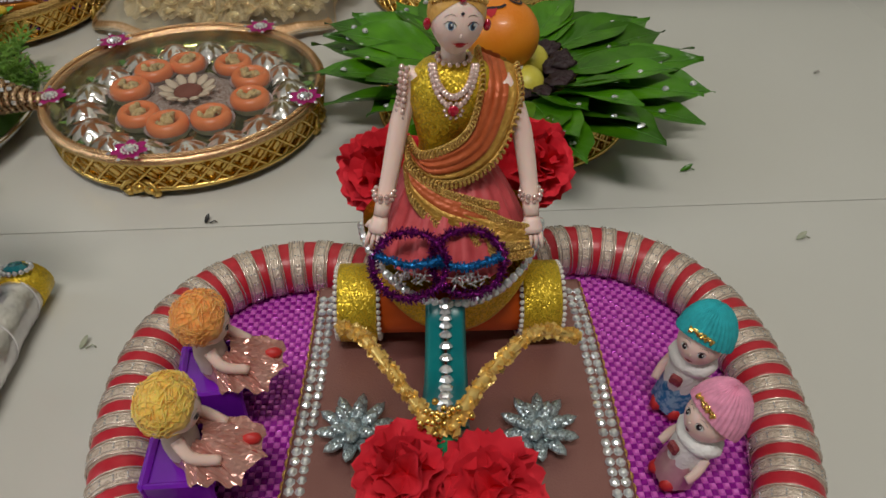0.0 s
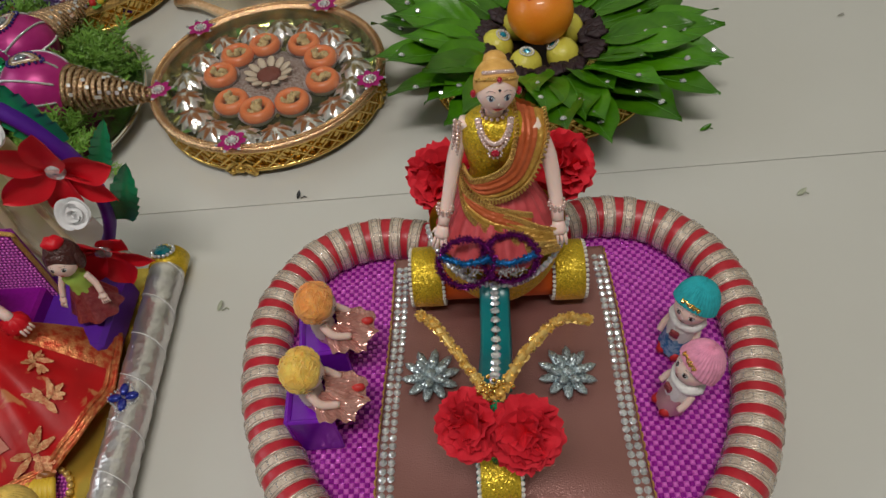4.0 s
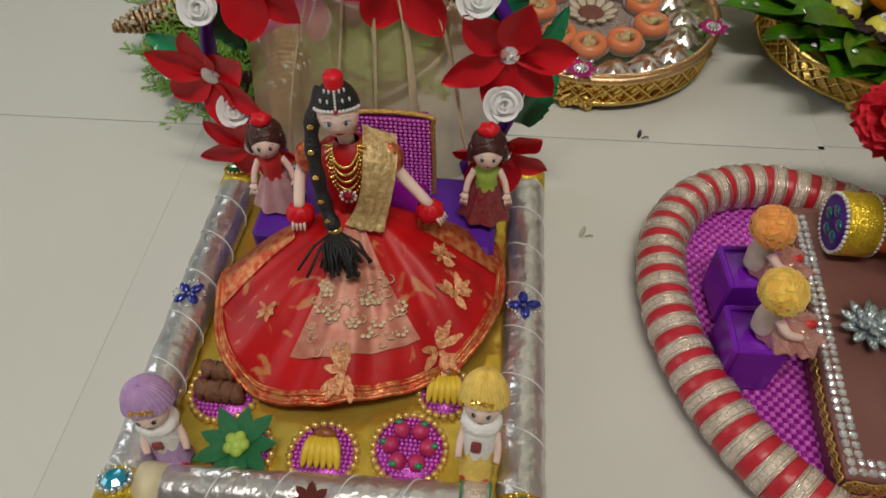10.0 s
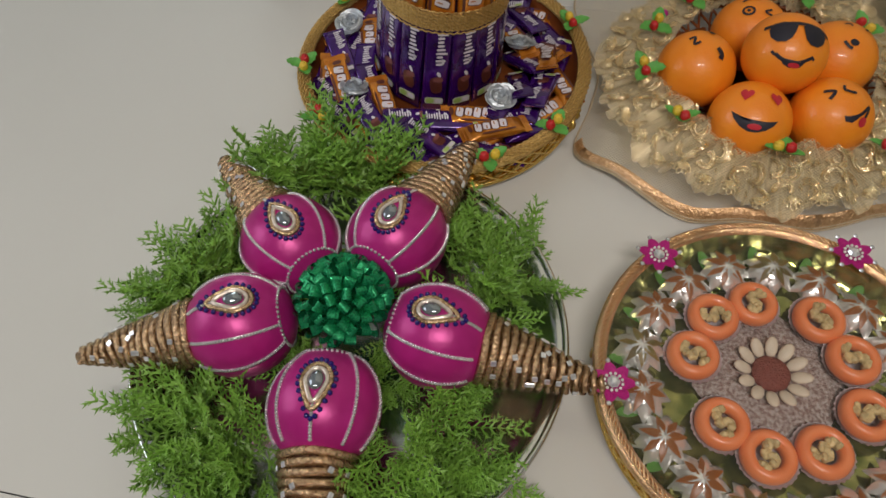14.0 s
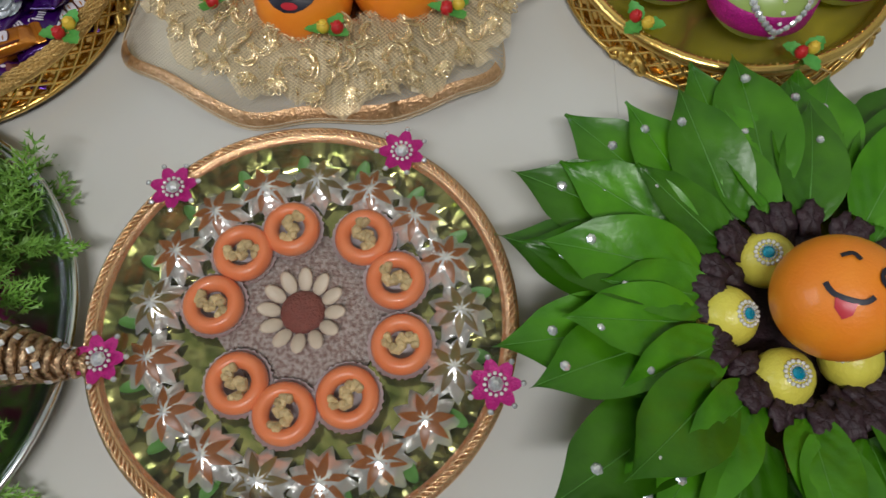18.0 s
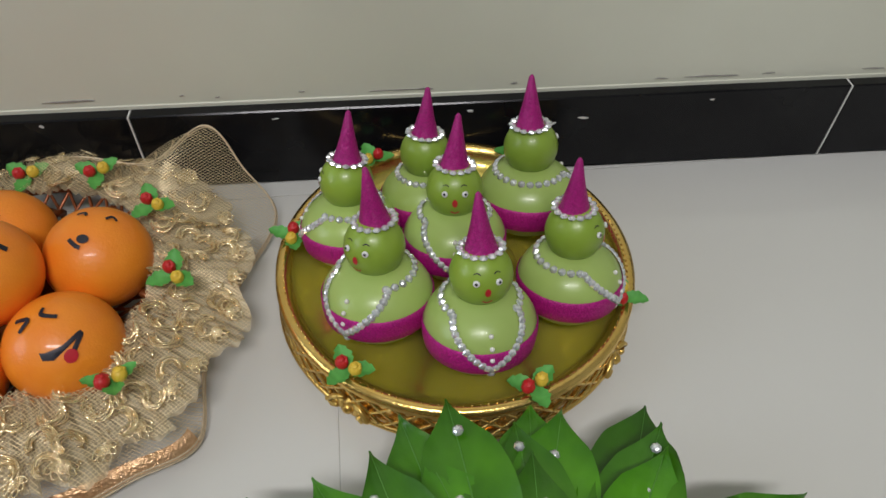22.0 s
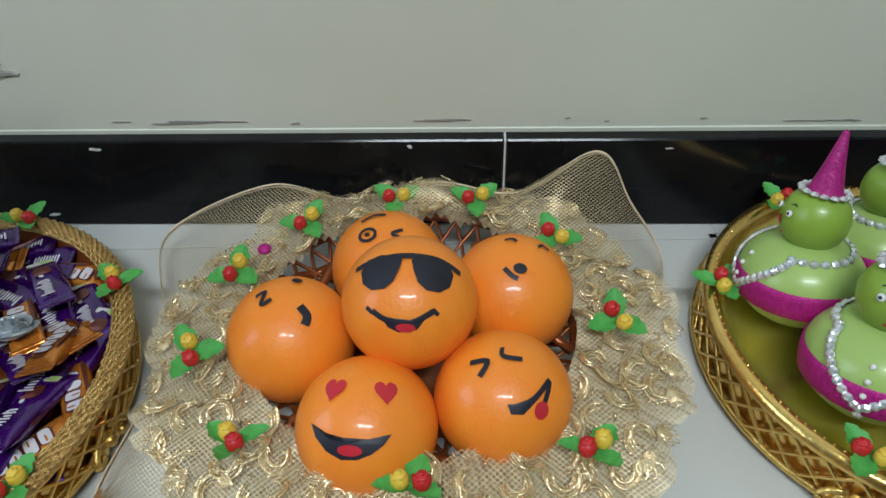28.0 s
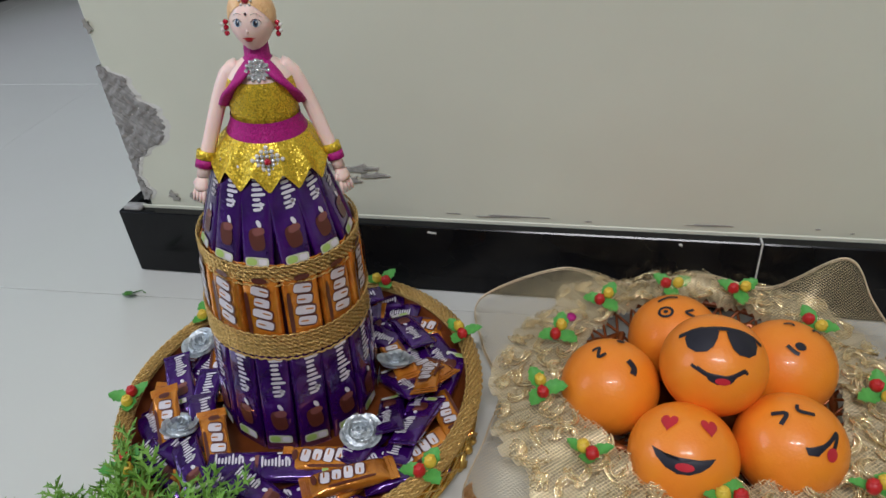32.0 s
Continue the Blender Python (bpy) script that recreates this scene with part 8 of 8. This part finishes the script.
# ---- basket of oranges in gold net ----
BC = (-0.122, 1.098)
bk = thing("fruit_basket", "shallow brown-gold openwork basket ringed with gold lace scrolls", "basket", pose(*BC, 0))
g = Shape()
for k in range(44):
    for s in (-1, 1):
        a0 = k / 44 * math.tau
        pts = []
        for q in range(6):
            f = q / 5
            a, rr_ = a0 + s * f * 0.36, 0.048 + (0.112 - 0.048) * f
            pts.append((rr_ * math.cos(a), rr_ * math.sin(a), 0.010 + 0.030 * f ** 1.6))
        g.tube(pts, 0.0014, 5, caps=False)
part("basket_weave", g, M_BASKET, bk, "brown-gold plastic openwork")
g = Shape()
for r, z, w in ((0.048, 0.010, 0.003), (0.082, 0.020, 0.002), (0.113, 0.041, 0.003)):
    g.tube([(r * math.cos(q * math.tau / 60), r * math.sin(q * math.tau / 60), z) for q in range(60)], w, 8, True)
part("basket_ring", g, M_BASKET, bk)
part("basket_base", Shape().lathe([(0.0003, 0.006), (0.05, 0.007), (0.052, 0.002), (0.0003, 0.002)], 36), M_BASKET, bk)
for k in range(8):
    a = k * 45 + 10
    g = Shape().tube([(0.092 + 0.010 * math.cos(q * 0.7), 0.020 * math.sin(q * 0.7), 0.032 + 0.006 * math.sin(q * 1.4)) for q in range(9)], 0.0034, 7, True)
    part("basket_scroll", g, M_BASKET, bk, at=pose(0, 0, 0, 0, 0, a))
lr2 = random.Random(31)


def lace_height(r, a):
    return 0.050 - 0.26 * (r - 0.125) + 0.005 * math.sin(a * 9) * (r - 0.09) * 14 + 0.003 * math.sin(a * 21 + r * 90)


def on_lace(x, y, up=0.0):
    return Vector((x, y, lace_height(math.hypot(x, y), math.atan2(y, x)) + up))


for k in range(13):
    a0 = k * math.tau / 13

    def sheet(u, v):
        a, r = a0 + (u - 0.5) * 0.50, 0.098 + (0.066 + 0.006 * math.sin(u * 9.4 + k)) * v
        return on_lace(r * math.cos(a), r * math.sin(a), -0.0012)
    part("gauze_ruffle", Shape().grid(lambda u, v: Vector(sheet(u, v)) + Vector((0, 0, -0.0035 + 0.0022 * math.sin(u * 44 + k))), 60, 8), M_GAUZE, bk, "gathered gold gauze")
    lace = part("lace_sheet", Shape().grid(sheet, 20, 10), M_NETCLOTH, bk, "gold gauze with fine open holes")
    g = Shape()
    # swirls: bundles of parallel threads bent into a C, with a curl at the end
    for ring, off, size in ((0.107, 0.02, 0.0105), (0.112, 0.24, 0.0095), (0.119, 0.13, 0.0110), (0.124, 0.36, 0.0100), (0.131, 0.04, 0.0110), (0.137, 0.25, 0.0115), (0.144, 0.42, 0.0100), (0.147, 0.14, 0.0110), (0.151, 0.31, 0.0090)):
        a, r, turn, hand = a0 + off + lr2.uniform(-0.05, 0.05), ring + lr2.uniform(-0.004, 0.004), lr2.uniform(0, 6.28), lr2.choice((-1, 1))
        cx, cy = r * math.cos(a), r * math.sin(a)
        for w in range(7):
            q = size * (1.0 - 0.082 * w)
            pts = []
            for i in range(17):
                b = turn + hand * i / 16 * (4.1 - 0.12 * w)
                f = q * (1 - 0.32 * (i / 16) ** 2)
                pts.append(on_lace(cx + f * math.cos(b), cy + f * math.sin(b), 0.0008 + 0.0012 * math.sin(w * 1.3 + i * 0.4)))
            g.tube(pts, 0.00052, 4, caps=False)
    # fan of long loops on the outer edge
    for w in range(3):
        a = a0 + (w - 1) * 0.16 + lr2.uniform(-0.02, 0.02)
        cx, cy = 0.152 * math.cos(a), 0.152 * math.sin(a)
        for n in range(5):
            b, ln = a + (n - 2) * 0.48, 0.0125 - 0.0012 * abs(n - 2)
            for k2 in (1.0, 0.62):
                loop = []
                for i in range(10):
                    p, q = ln * 0.5 * k2 * (1 - math.cos(i * 0.698)), ln * 0.21 * k2 * math.sin(i * 0.698)
                    loop.append(on_lace(cx + p * math.cos(b) - q * math.sin(b), cy + p * math.sin(b) + q * math.cos(b), 0.0008))
                g.tube(loop, 0.0005, 4, True)
    # short bright flecks
    for q in range(44):
        a, r, b = a0 + lr2.uniform(-0.25, 0.25), lr2.uniform(0.102, 0.158), lr2.uniform(0, 6.28)
        x, y, ln = r * math.cos(a), r * math.sin(a), lr2.uniform(0.0015, 0.004)
        g.tube([on_lace(x, y, 0.001), on_lace(x + ln * math.cos(b), y + ln * math.sin(b), 0.0022)], 0.0007, 4, flat=0.4)
    part("scrollwork", g, M_LACEGOLD, lace, "gold thread swirls")


NET_EDGE = smooth_path([(0.137, -0.110, 0.006), (0.100, -0.136, 0.012), (0.050, -0.156, 0.005), (-0.010, -0.161, 0.010), (-0.066, -0.165, 0.004), (-0.130, -0.134, 0.014), (-0.174, -0.105, 0.006), (-0.166, -0.050, 0.016),
                        (-0.164, 0.012, 0.006), (-0.188, 0.062, 0.014), (-0.198, 0.120, 0.020), (-0.120, 0.140, 0.048), (-0.060, 0.138, 0.036), (0.010, 0.140, 0.050), (0.070, 0.138, 0.042), (0.126, 0.137, 0.080), (0.152, 0.122, 0.046), (0.176, 0.096, 0.010), (0.150, 0.015, 0.012), (0.135, -0.050, 0.010)], 240, True)


def net_rim(u):
    """The wavy outer edge of the net, by turn."""
    return NET_EDGE[round(u * 240) % 240]


def net(u, v):
    p1 = net_rim(u)
    a = math.atan2(p1.y, p1.x)
    p0 = Vector((0.108 * math.cos(a), 0.108 * math.sin(a), 0.046))
    return p0.lerp(p1, v) + Vector((0, 0, 0.010 * math.sin(math.pi * v) * (1 + 0.4 * math.sin(a * 9))))


nt_ = thing("net_cloth", "sheer square cream net with a gold zari border under the basket", "net cloth", pose(*BC, 0))
part("net_sheet", Shape().grid(lambda u, v: net(u, v) + Vector((0, 0, 0.0065 * (1 - v * v))), 240, 10, wu=True), M_NETCLOTH, nt_, "fine gold net")
part("sheer_sheet", Shape().grid(lambda u, v: net(u, v) - Vector((0, 0, 0.0025)), 240, 10, wu=True), M_SHEER, nt_)
g = Shape()
g.grid(lambda u, v: net(u, 1.0 - 0.0018 * v / max(0.03, net_rim(u).xy.length - 0.108)) + Vector((0, 0, 0.0016 + 0.0015 * math.sin(v * 3.14))), 240, 6, wu=True)
g.tube([net_rim(k / 240) for k in range(240)], 0.0006, 5, True)
part("net_hem", g, M_HEM, nt_, "thin pale hem")
g = Shape()
g.grid(lambda u, v: net(0.31 * u, 1.0 - 0.0084 * v / max(0.03, net_rim(0.31 * u).xy.length - 0.108)) + Vector((0, 0, 0.0024 + 0.0016 * math.sin(v * 3.14))), 76, 6)
part("gold_border", g, M_NETBORDER, nt_, "bronze gold zari edging")
for x, y, z, f, way, roll_, lab in ((-0.1416, 1.0226, 0.052, "hearts", (0.03, -0.60, 0.80), -5, "orange inked with red heart eyes and a wide smile"), (-0.0694, 1.0416, 0.052, "laugh", (-0.02, -0.58, 0.8), -8, "orange inked with a laughing face and red tongue"),
                                    (-0.1209, 1.0801, 0.087, "glasses", (0.02, -0.66, 0.75), -3, "orange inked with dark sunglasses and a smile"), (-0.1928, 1.0812, 0.054, "whistle", (0.03, -0.55, 0.84), -5, "orange inked with a whistling face"),
                                    (-0.062, 1.1154, 0.058, "dot", (-0.05, -0.52, 0.85), -8, "orange inked with dots and strokes"), (-0.1411, 1.1478, 0.050, "ring", (0.05, -0.50, 0.86), -4, "orange inked with a ring eye and a wink")):
    orange_fruit((x, y, z), 0.0378, f, way, roll_, lab)
for x, y, z, a in ((-0.141, 1.212, 0.046, 0), (-0.084, 1.209, 0.048, 10), (-0.2, 1.181, 0.050, 40), (-0.236, 1.13, 0.052, 60), (-0.243, 1.061, 0.055, 100), (-0.003, 1.089, 0.054, -60), (-0.026, 1.0, 0.056, 30),
                   (-0.032, 1.166, 0.050, -40), (-0.206, 1.003, 0.054, 120), (-0.115, 0.982, 0.052, 170)):
    bud(pose(x, y, z + 0.009) @ pose(0, 0, 0, -20 if y < 1.05 else 14, 0, 0), a)
part("sequin_flower", Shape().ball((-0.228, 1.163, 0.052), (0.005, 0.005, 0.003), 10, 6), M_GLITTERMAGENTA)
tagged(bpy.data.objects["sequin_flower"], "small magenta glitter bead on the gold lace", "bead")

# ---- chocolate doll on a gold plate ----
CC = (-0.444, 1.058)
gold_plate("chocolate_plate", CC, 0.150, "gold plate with lattice side and braided rim full of chocolates", M_BANDGOLD, M_BASKET, 0.044, 262)
for a in (32, 78, 150, 196, 226, 330, 300):
    bud(pose(CC[0] + 0.144 * math.cos(radians(a)), CC[1] + 0.144 * math.sin(radians(a)), 0.0465), a + 80)
X0 = pose(-0.456, 1.072, 0, 0, 5.6, 0)
tower = thing("chocolate_skirt", "tiered skirt of purple and orange chocolate bars with gold braid bands", "chocolate tower", X0)
# Added inner cone, coloured near black, that fills the gaps between the bars.
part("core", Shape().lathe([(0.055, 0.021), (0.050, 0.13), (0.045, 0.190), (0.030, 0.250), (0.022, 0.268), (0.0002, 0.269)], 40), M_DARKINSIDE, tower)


def bar_mesh(w, h, d, body, kind):
    """A flow-wrapped bar standing on its end, face to -y; slots: foil, print, picture, label."""
    g = Shape()
    hh = h / 2
    g.grid(lambda u, v: (w / 2 * math.copysign(abs(math.cos(u * math.tau)) ** 0.45, math.cos(u * math.tau)), d / 2 * math.copysign(abs(math.sin(u * math.tau)) ** 0.6, math.sin(u * math.tau)) * (1 - abs(2 * v - 1) ** 6 * 0.85), -hh + h * v), 20, 10, wu=True)
    for z in (-hh, hh):
        g.box((0, 0, z), (w * 1.02, d * 0.18, 0.005), 0.0004)
    y = -d / 2 - 0.0002

    def patch(x, z, rx, rz, slot, lift=0.0, power=0.5, turn=0.0):
        """A flat print with rounded corners."""
        def fn(u, v):
            a = u * math.tau
            px, pz = (q * rx * math.copysign(abs(f) ** power, f) for q, f in ((v, math.cos(a)), (v * rz / rx, math.sin(a))))
            return (x + px * math.cos(turn) - pz * math.sin(turn), y - 0.0003 - lift, z + px * math.sin(turn) + pz * math.cos(turn))
        g.grid(fn, 16, 2, wu=True, slot=slot)
    if kind == "milk":
        # a line of lettering down the bar as plain strokes
        for k, q in enumerate((0.42, 0.26, 0.24, 0.28, 0.34, 0.46, 0.24, 0.40, 0.26)):
            patch(w * (0.02 + q * 0.28), (0.42 - k * 0.042) * h, w * q * 0.5, 0.0135 * h, 1, power=0.6, turn=0.12)
        patch(0.22 * w, 0.12 * h, w * 0.05, h * 0.030, 1, turn=0.2)
        patch(0.04 * w, -0.17 * h, w * 0.25, h * 0.100, 2, power=0.7, turn=0.15)
        patch(0.10 * w, -0.10 * h, w * 0.20, h * 0.035, 4, 0.0002, 0.8, 0.3)
        patch(0.12 * w, -0.035 * h, w * 0.07, h * 0.035, 1, 0.0002, 1.0, 0.4)
        patch(0.01 * w, -0.365 * h, w * 0.38, h * 0.040, 3, 0.0, 0.35)
        patch(-0.16 * w, -0.365 * h, w * 0.17, h * 0.033, 5, 0.0002, 0.8)
        patch(0.20 * w, -0.365 * h, w * 0.13, h * 0.026, 1, 0.0002, 0.4)
    else:
        # four heavy white strokes with a dark shadow line
        for k, q in enumerate((0.50, 0.44, 0.56, 0.52)):
            x, z = w * (0.03 + 0.02 * (k % 2)), (0.30 - k * 0.148) * h
            patch(x + 0.02 * w, z, w * q * 0.54, 0.080 * h, 2, 0.0, 0.5, -0.2)
            patch(x, z, w * q * 0.50, 0.058 * h, 1, 0.0002, 0.45, -0.2)
            patch(x + w * (0.12 - 0.2 * (k % 2)), z + 0.004 * h, w * 0.12, 0.010 * h, 0, 0.0004, 0.7, -0.2)
        patch(-0.38 * w, -0.02 * h, w * 0.06, h * 0.30, 2)
        patch(0.06 * w, 0.44 * h, w * 0.22, h * 0.035, 2, 0.0, 0.8)
        g.box((0, 0, -hh - 0.003), (w * 1.12, d * 0.12, 0.007), 0.0003)
        g.box((0, 0, hh + 0.003), (w * 1.12, d * 0.12, 0.007), 0.0003)
    return g.mesh("chocolate_bar", [body, M_WRAPINK, M_WRAPBROWN, M_WRAPCREAM, M_WRAPPINK, M_WRAPGREEN])


B_LOW = bar_mesh(0.0245, 0.104, 0.009, M_WRAPPURPLE, "milk")
B_MID = bar_mesh(0.0250, 0.064, 0.010, M_WRAPORANGE, "star")
B_TOP = bar_mesh(0.0215, 0.080, 0.008, M_WRAPPURPLE, "milk")
B_SMALL = bar_mesh(0.022, 0.060, 0.010, M_WRAPPURPLE, "milk")
B_STAR = bar_mesh(0.020, 0.058, 0.011, M_WRAPORANGE, "star")
for me, n, r, z, tilt in ((B_LOW, 15, 0.0600, 0.076, 3), (B_MID, 13, 0.0545, 0.162, 3), (B_TOP, 13, 0.0400, 0.229, 18.5)):
    for k in range(n):
        a = k * 360 / n + 8
        part("chocolate_bar", me, None, tower, at=pose(0, 0, z, 0, 0, a) @ Matrix.Translation((0, -r, 0)) @ pose(0, 0, 0, -tilt, rnd.uniform(-2, 2), rnd.uniform(-6, 6)))
for z0, r, n in ((0.140, 0.0612, 5), (0.197, 0.0565, 3)):
    g = Shape()
    g.lathe([(r - 0.0008, z0 - (n - 1) * 0.0038 - 0.002), (r - 0.0008, z0 + 0.002)], 80)
    for k in range(n):
        for w in range(2):
            g.tube([((r + 0.0009 * math.sin(i * 1.15 + w * 3.14)) * math.cos(i * math.tau / 220), (r + 0.0009 * math.sin(i * 1.15 + w * 3.14)) * math.sin(i * math.tau / 220), z0 - k * 0.0038 + 0.0013 * math.cos(i * 1.15 + w * 3.14)) for i in range(220)], 0.0010, 4, True)
    for z1, s in ((z0 + 0.003, 1), (z0 - (n - 1) * 0.0038 - 0.003, -1)):
        g.tube([((r + 0.0008) * math.cos(i * math.tau / 320), (r + 0.0008) * math.sin(i * math.tau / 320), z1 + s * 0.0014 * abs(math.sin(i * 0.59))) for i in range(320)], 0.0009, 4, True)
    part("braid_band", g, M_BANDGOLD, tower, "gold braid band", kind="stuff")


def choc_doll(at):
    g = Shape()
    SK, HR, WH, EY, BK, LP, YG, MG, ST, PL, RG = range(11)
    whole = at
    at = at @ Matrix.Translation((0, 0, 0.374)) @ Matrix.Diagonal((0.92, 0.92, 0.885, 1)) @ Matrix.Translation((0, 0, -0.374))
    # zigzag peplum, waist band, bodice
    def pep(u, v):
        a = u * math.tau
        zig = abs(((u * 13 + 0.3) % 1.0) - 0.5) * 2
        r = 0.0290 + 0.0155 * v ** 0.85
        return (r * math.cos(a), r * 0.95 * math.sin(a), 0.257 - (0.0185 + 0.0150 * zig) * v)
    g.grid(pep, 156, 6, wu=True, slot=YG, at=at)
    g.lathe([(0.0302, 0.2515), (0.0285, 0.258), (0.0252, 0.265), (0.0246, 0.270)], 36, MG, at @ Matrix.Diagonal((1, 0.92, 1, 1)))
    g.lathe([(0.0238, 0.264), (0.0238, 0.272), (0.0252, 0.283), (0.0243, 0.292), (0.0226, 0.2985)], 34, YG, at @ Matrix.Diagonal((1, 0.85, 1, 1)))
    g.lathe([(0.0224, 0.2980), (0.0190, 0.3040), (0.0135, 0.3085), (0.010, 0.311)], 30, SK, at @ Matrix.Diagonal((1, 0.80, 1, 1)))
    g.ball((0, 0.002, 0.302), (0.0205, 0.0105, 0.0080), 18, 10, SK, at)
    g.tube([(0, 0.001, 0.303), (0, 0, 0.330)], 0.0068, 12, slot=SK, at=at)
    g.lathe([(0.0120, 0.3075), (0.0088, 0.3125), (0.0082, 0.3215), (0.0078, 0.3220)], 18, MG, at)
    for s in (-1, 1):
        g.tube(smooth_path([(s * 0.005, -0.0110, 0.3105), (s * 0.0140, -0.0165, 0.301), (s * 0.0212, -0.0140, 0.291), (s * 0.0252, -0.006, 0.280)], 12), 0.0054, 8, slot=MG, at=at, flat=0.5)
    # brooches
    for n, q in ((6, 0.0026), (11, 0.0052)):
        for k in range(n):
            g.lathe([(0.0019, 0), (0.0014, 0.0012), (0.0002, 0.0017)], 6, ST, at @ aim((q * math.cos(k * math.tau / n), -0.0165 + 0.1 * q, 0.3075 + q * math.sin(k * math.tau / n)), (math.cos(k * 2.1) * 0.4, -1, 0.3 + 0.4 * math.sin(k * 2.1))), False)
    g.lathe([(0.0070, 0), (0.0070, 0.001), (0.0002, 0.0012)], 14, ST, at @ aim((0, -0.0150, 0.3075), (0, -1, 0.25)), False)
    g.lathe([(0.0019, 0), (0.0014, 0.0012), (0.0002, 0.0017)], 6, ST, at @ aim((0, -0.0166, 0.3075), (0, -1, 0.25)), False)
    beads(g, [(0.0072 * math.cos(k * 0.524), -0.0172, 0.3075 + 0.0072 * math.sin(k * 0.524)) for k in range(12)], 0.0016, ST, at)
    c = Vector((0, -0.0362, 0.2475))
    for i in range(-3, 4):
        for j in range(-3, 4):
            if abs(i) + abs(j) <= 3:
                g.ball(c + Vector((i * 0.0034, 0.0006 * abs(i), j * 0.0036)), 0.0018, 6, 4, PL if abs(i) + abs(j) == 3 else ST, at)
    g.ball(c + Vector((0, -0.0015, 0)), 0.0026, 8, 5, RG, at)
    # arms
    for s in (-1, 1):
        pts = [(s * 0.0140, 0.002, 0.3040), (s * 0.0215, 0.001, 0.2990), (s * 0.0310, -0.001, 0.278), (s * 0.0425, -0.008, 0.246), (s * 0.0490, -0.014, 0.226)]
        arm(g, pts, 0.0066, 0.0047, SK, at)
        g.tube([(s * 0.0440, -0.0086, 0.2445), (s * 0.0458, -0.0102, 0.2385)], 0.0066, 12, slot=YG, at=at)
        g.tube([(s * 0.0458, -0.0102, 0.2385), (s * 0.0474, -0.0118, 0.2325)], 0.0064, 12, slot=MG, at=at)
    h = whole @ pose(0, -0.001, 0.3420, -3, 0, -9)
    head(g, h, 0.0172, SK, HR, (WH, EY, BK), LP, 0.90, 1.15, 40)
    g.ball((0.004, 0.005, 0.0205), (0.0080, 0.0070, 0.0060), 14, 8, HR, h)
    g.ball(skull(0.0172, 0.9, 1.03)(0, 21), 0.0009, 6, 4, BK, h)
    g.ball(skull(0.0168, 1.0, 1.08)(0, 46), 0.0024, 8, 5, RG, h)
    beads(g, [Vector((0.0034 * math.cos(k * 0.785), -0.0008, 0.0034 * math.sin(k * 0.785))) + skull(0.0168, 1.0, 1.07)(0, 46) for k in range(8)], 0.0009, PL, h)
    for s in (-1, 1):
        beads(g, [(s * 0.0156, -0.003, -0.001 - k * 0.0034) for k in range(3)], 0.0018, RG, h)
        beads(g, [(s * 0.0176, -0.004, -0.002 - k * 0.0034) for k in range(2)], 0.0013, PL, h)
    g.lathe([(0.0074, 0.0160), (0.0086, 0.0190), (0.0086, 0.0245), (0.0076, 0.0262), (0.0002, 0.0268)], 18, MG, h)
    return single("chocolate_doll", g, [M_SKIN, M_HAIRBLONDE, M_WHITE, M_EYE, M_INK, M_LIPS, M_GLITTERGOLD, M_GLITTERMAGENTA, M_STONE, M_PEARL, M_REDGEM],
                  "blonde doll in magenta and gold glitter standing in a chocolate skirt", "doll")


choc_doll(X0 @ pose(0.002, 0, 0.006, 0, 0, 22))
cr_ = random.Random(17)
k = 0
for ring, r, n in ((0, 0.122, 22), (0.4, 0.104, 19), (1, 0.084, 16), (1.3, 0.108, 11)):
    for q in range(n):
        a = q * 360 / n + ring * 14 + cr_.uniform(-6, 6)
        star = (q + round(ring * 5)) % 3 == 0
        nm = ("caramel_bar", "small orange and gold wrapped caramel chocolate bar", "orange wrapped bars") if star else ("milk_chocolate_bar", "small purple wrapped milk chocolate bar", "purple wrapped bars")
        m = pose(CC[0] + r * math.cos(radians(a)), CC[1] + r * math.sin(radians(a)), 0.0285 + 0.010 * ring + cr_.uniform(0, 0.003)) @ pose(0, 0, 0, 0, 0, a + 90 + cr_.uniform(-35, 35)) @ pose(0, 0, 0, -78 + cr_.uniform(-14, 14), 0, 90) @ pose(0, 0, 0, 0, 0, cr_.uniform(-12, 12))
        single(nm[0], B_STAR if star else B_SMALL, None, nm[1] + " lying on the plate", "chocolate bar", m, nm[2])
for x, y, s in ((-0.553, 1.0893, 1), (-0.5207, 0.995, 2), (-0.371, 1.0896, 3), (-0.3777, 1.0112, 4)):
    foam_rose(pose(x, y, 0.048, cr_.uniform(-20, 20), cr_.uniform(-20, 20), s * 50), 0.0150, M_SILVERROSE, "rose made of crinkled silver foil among the chocolates", "foil rose", "silver foil roses")
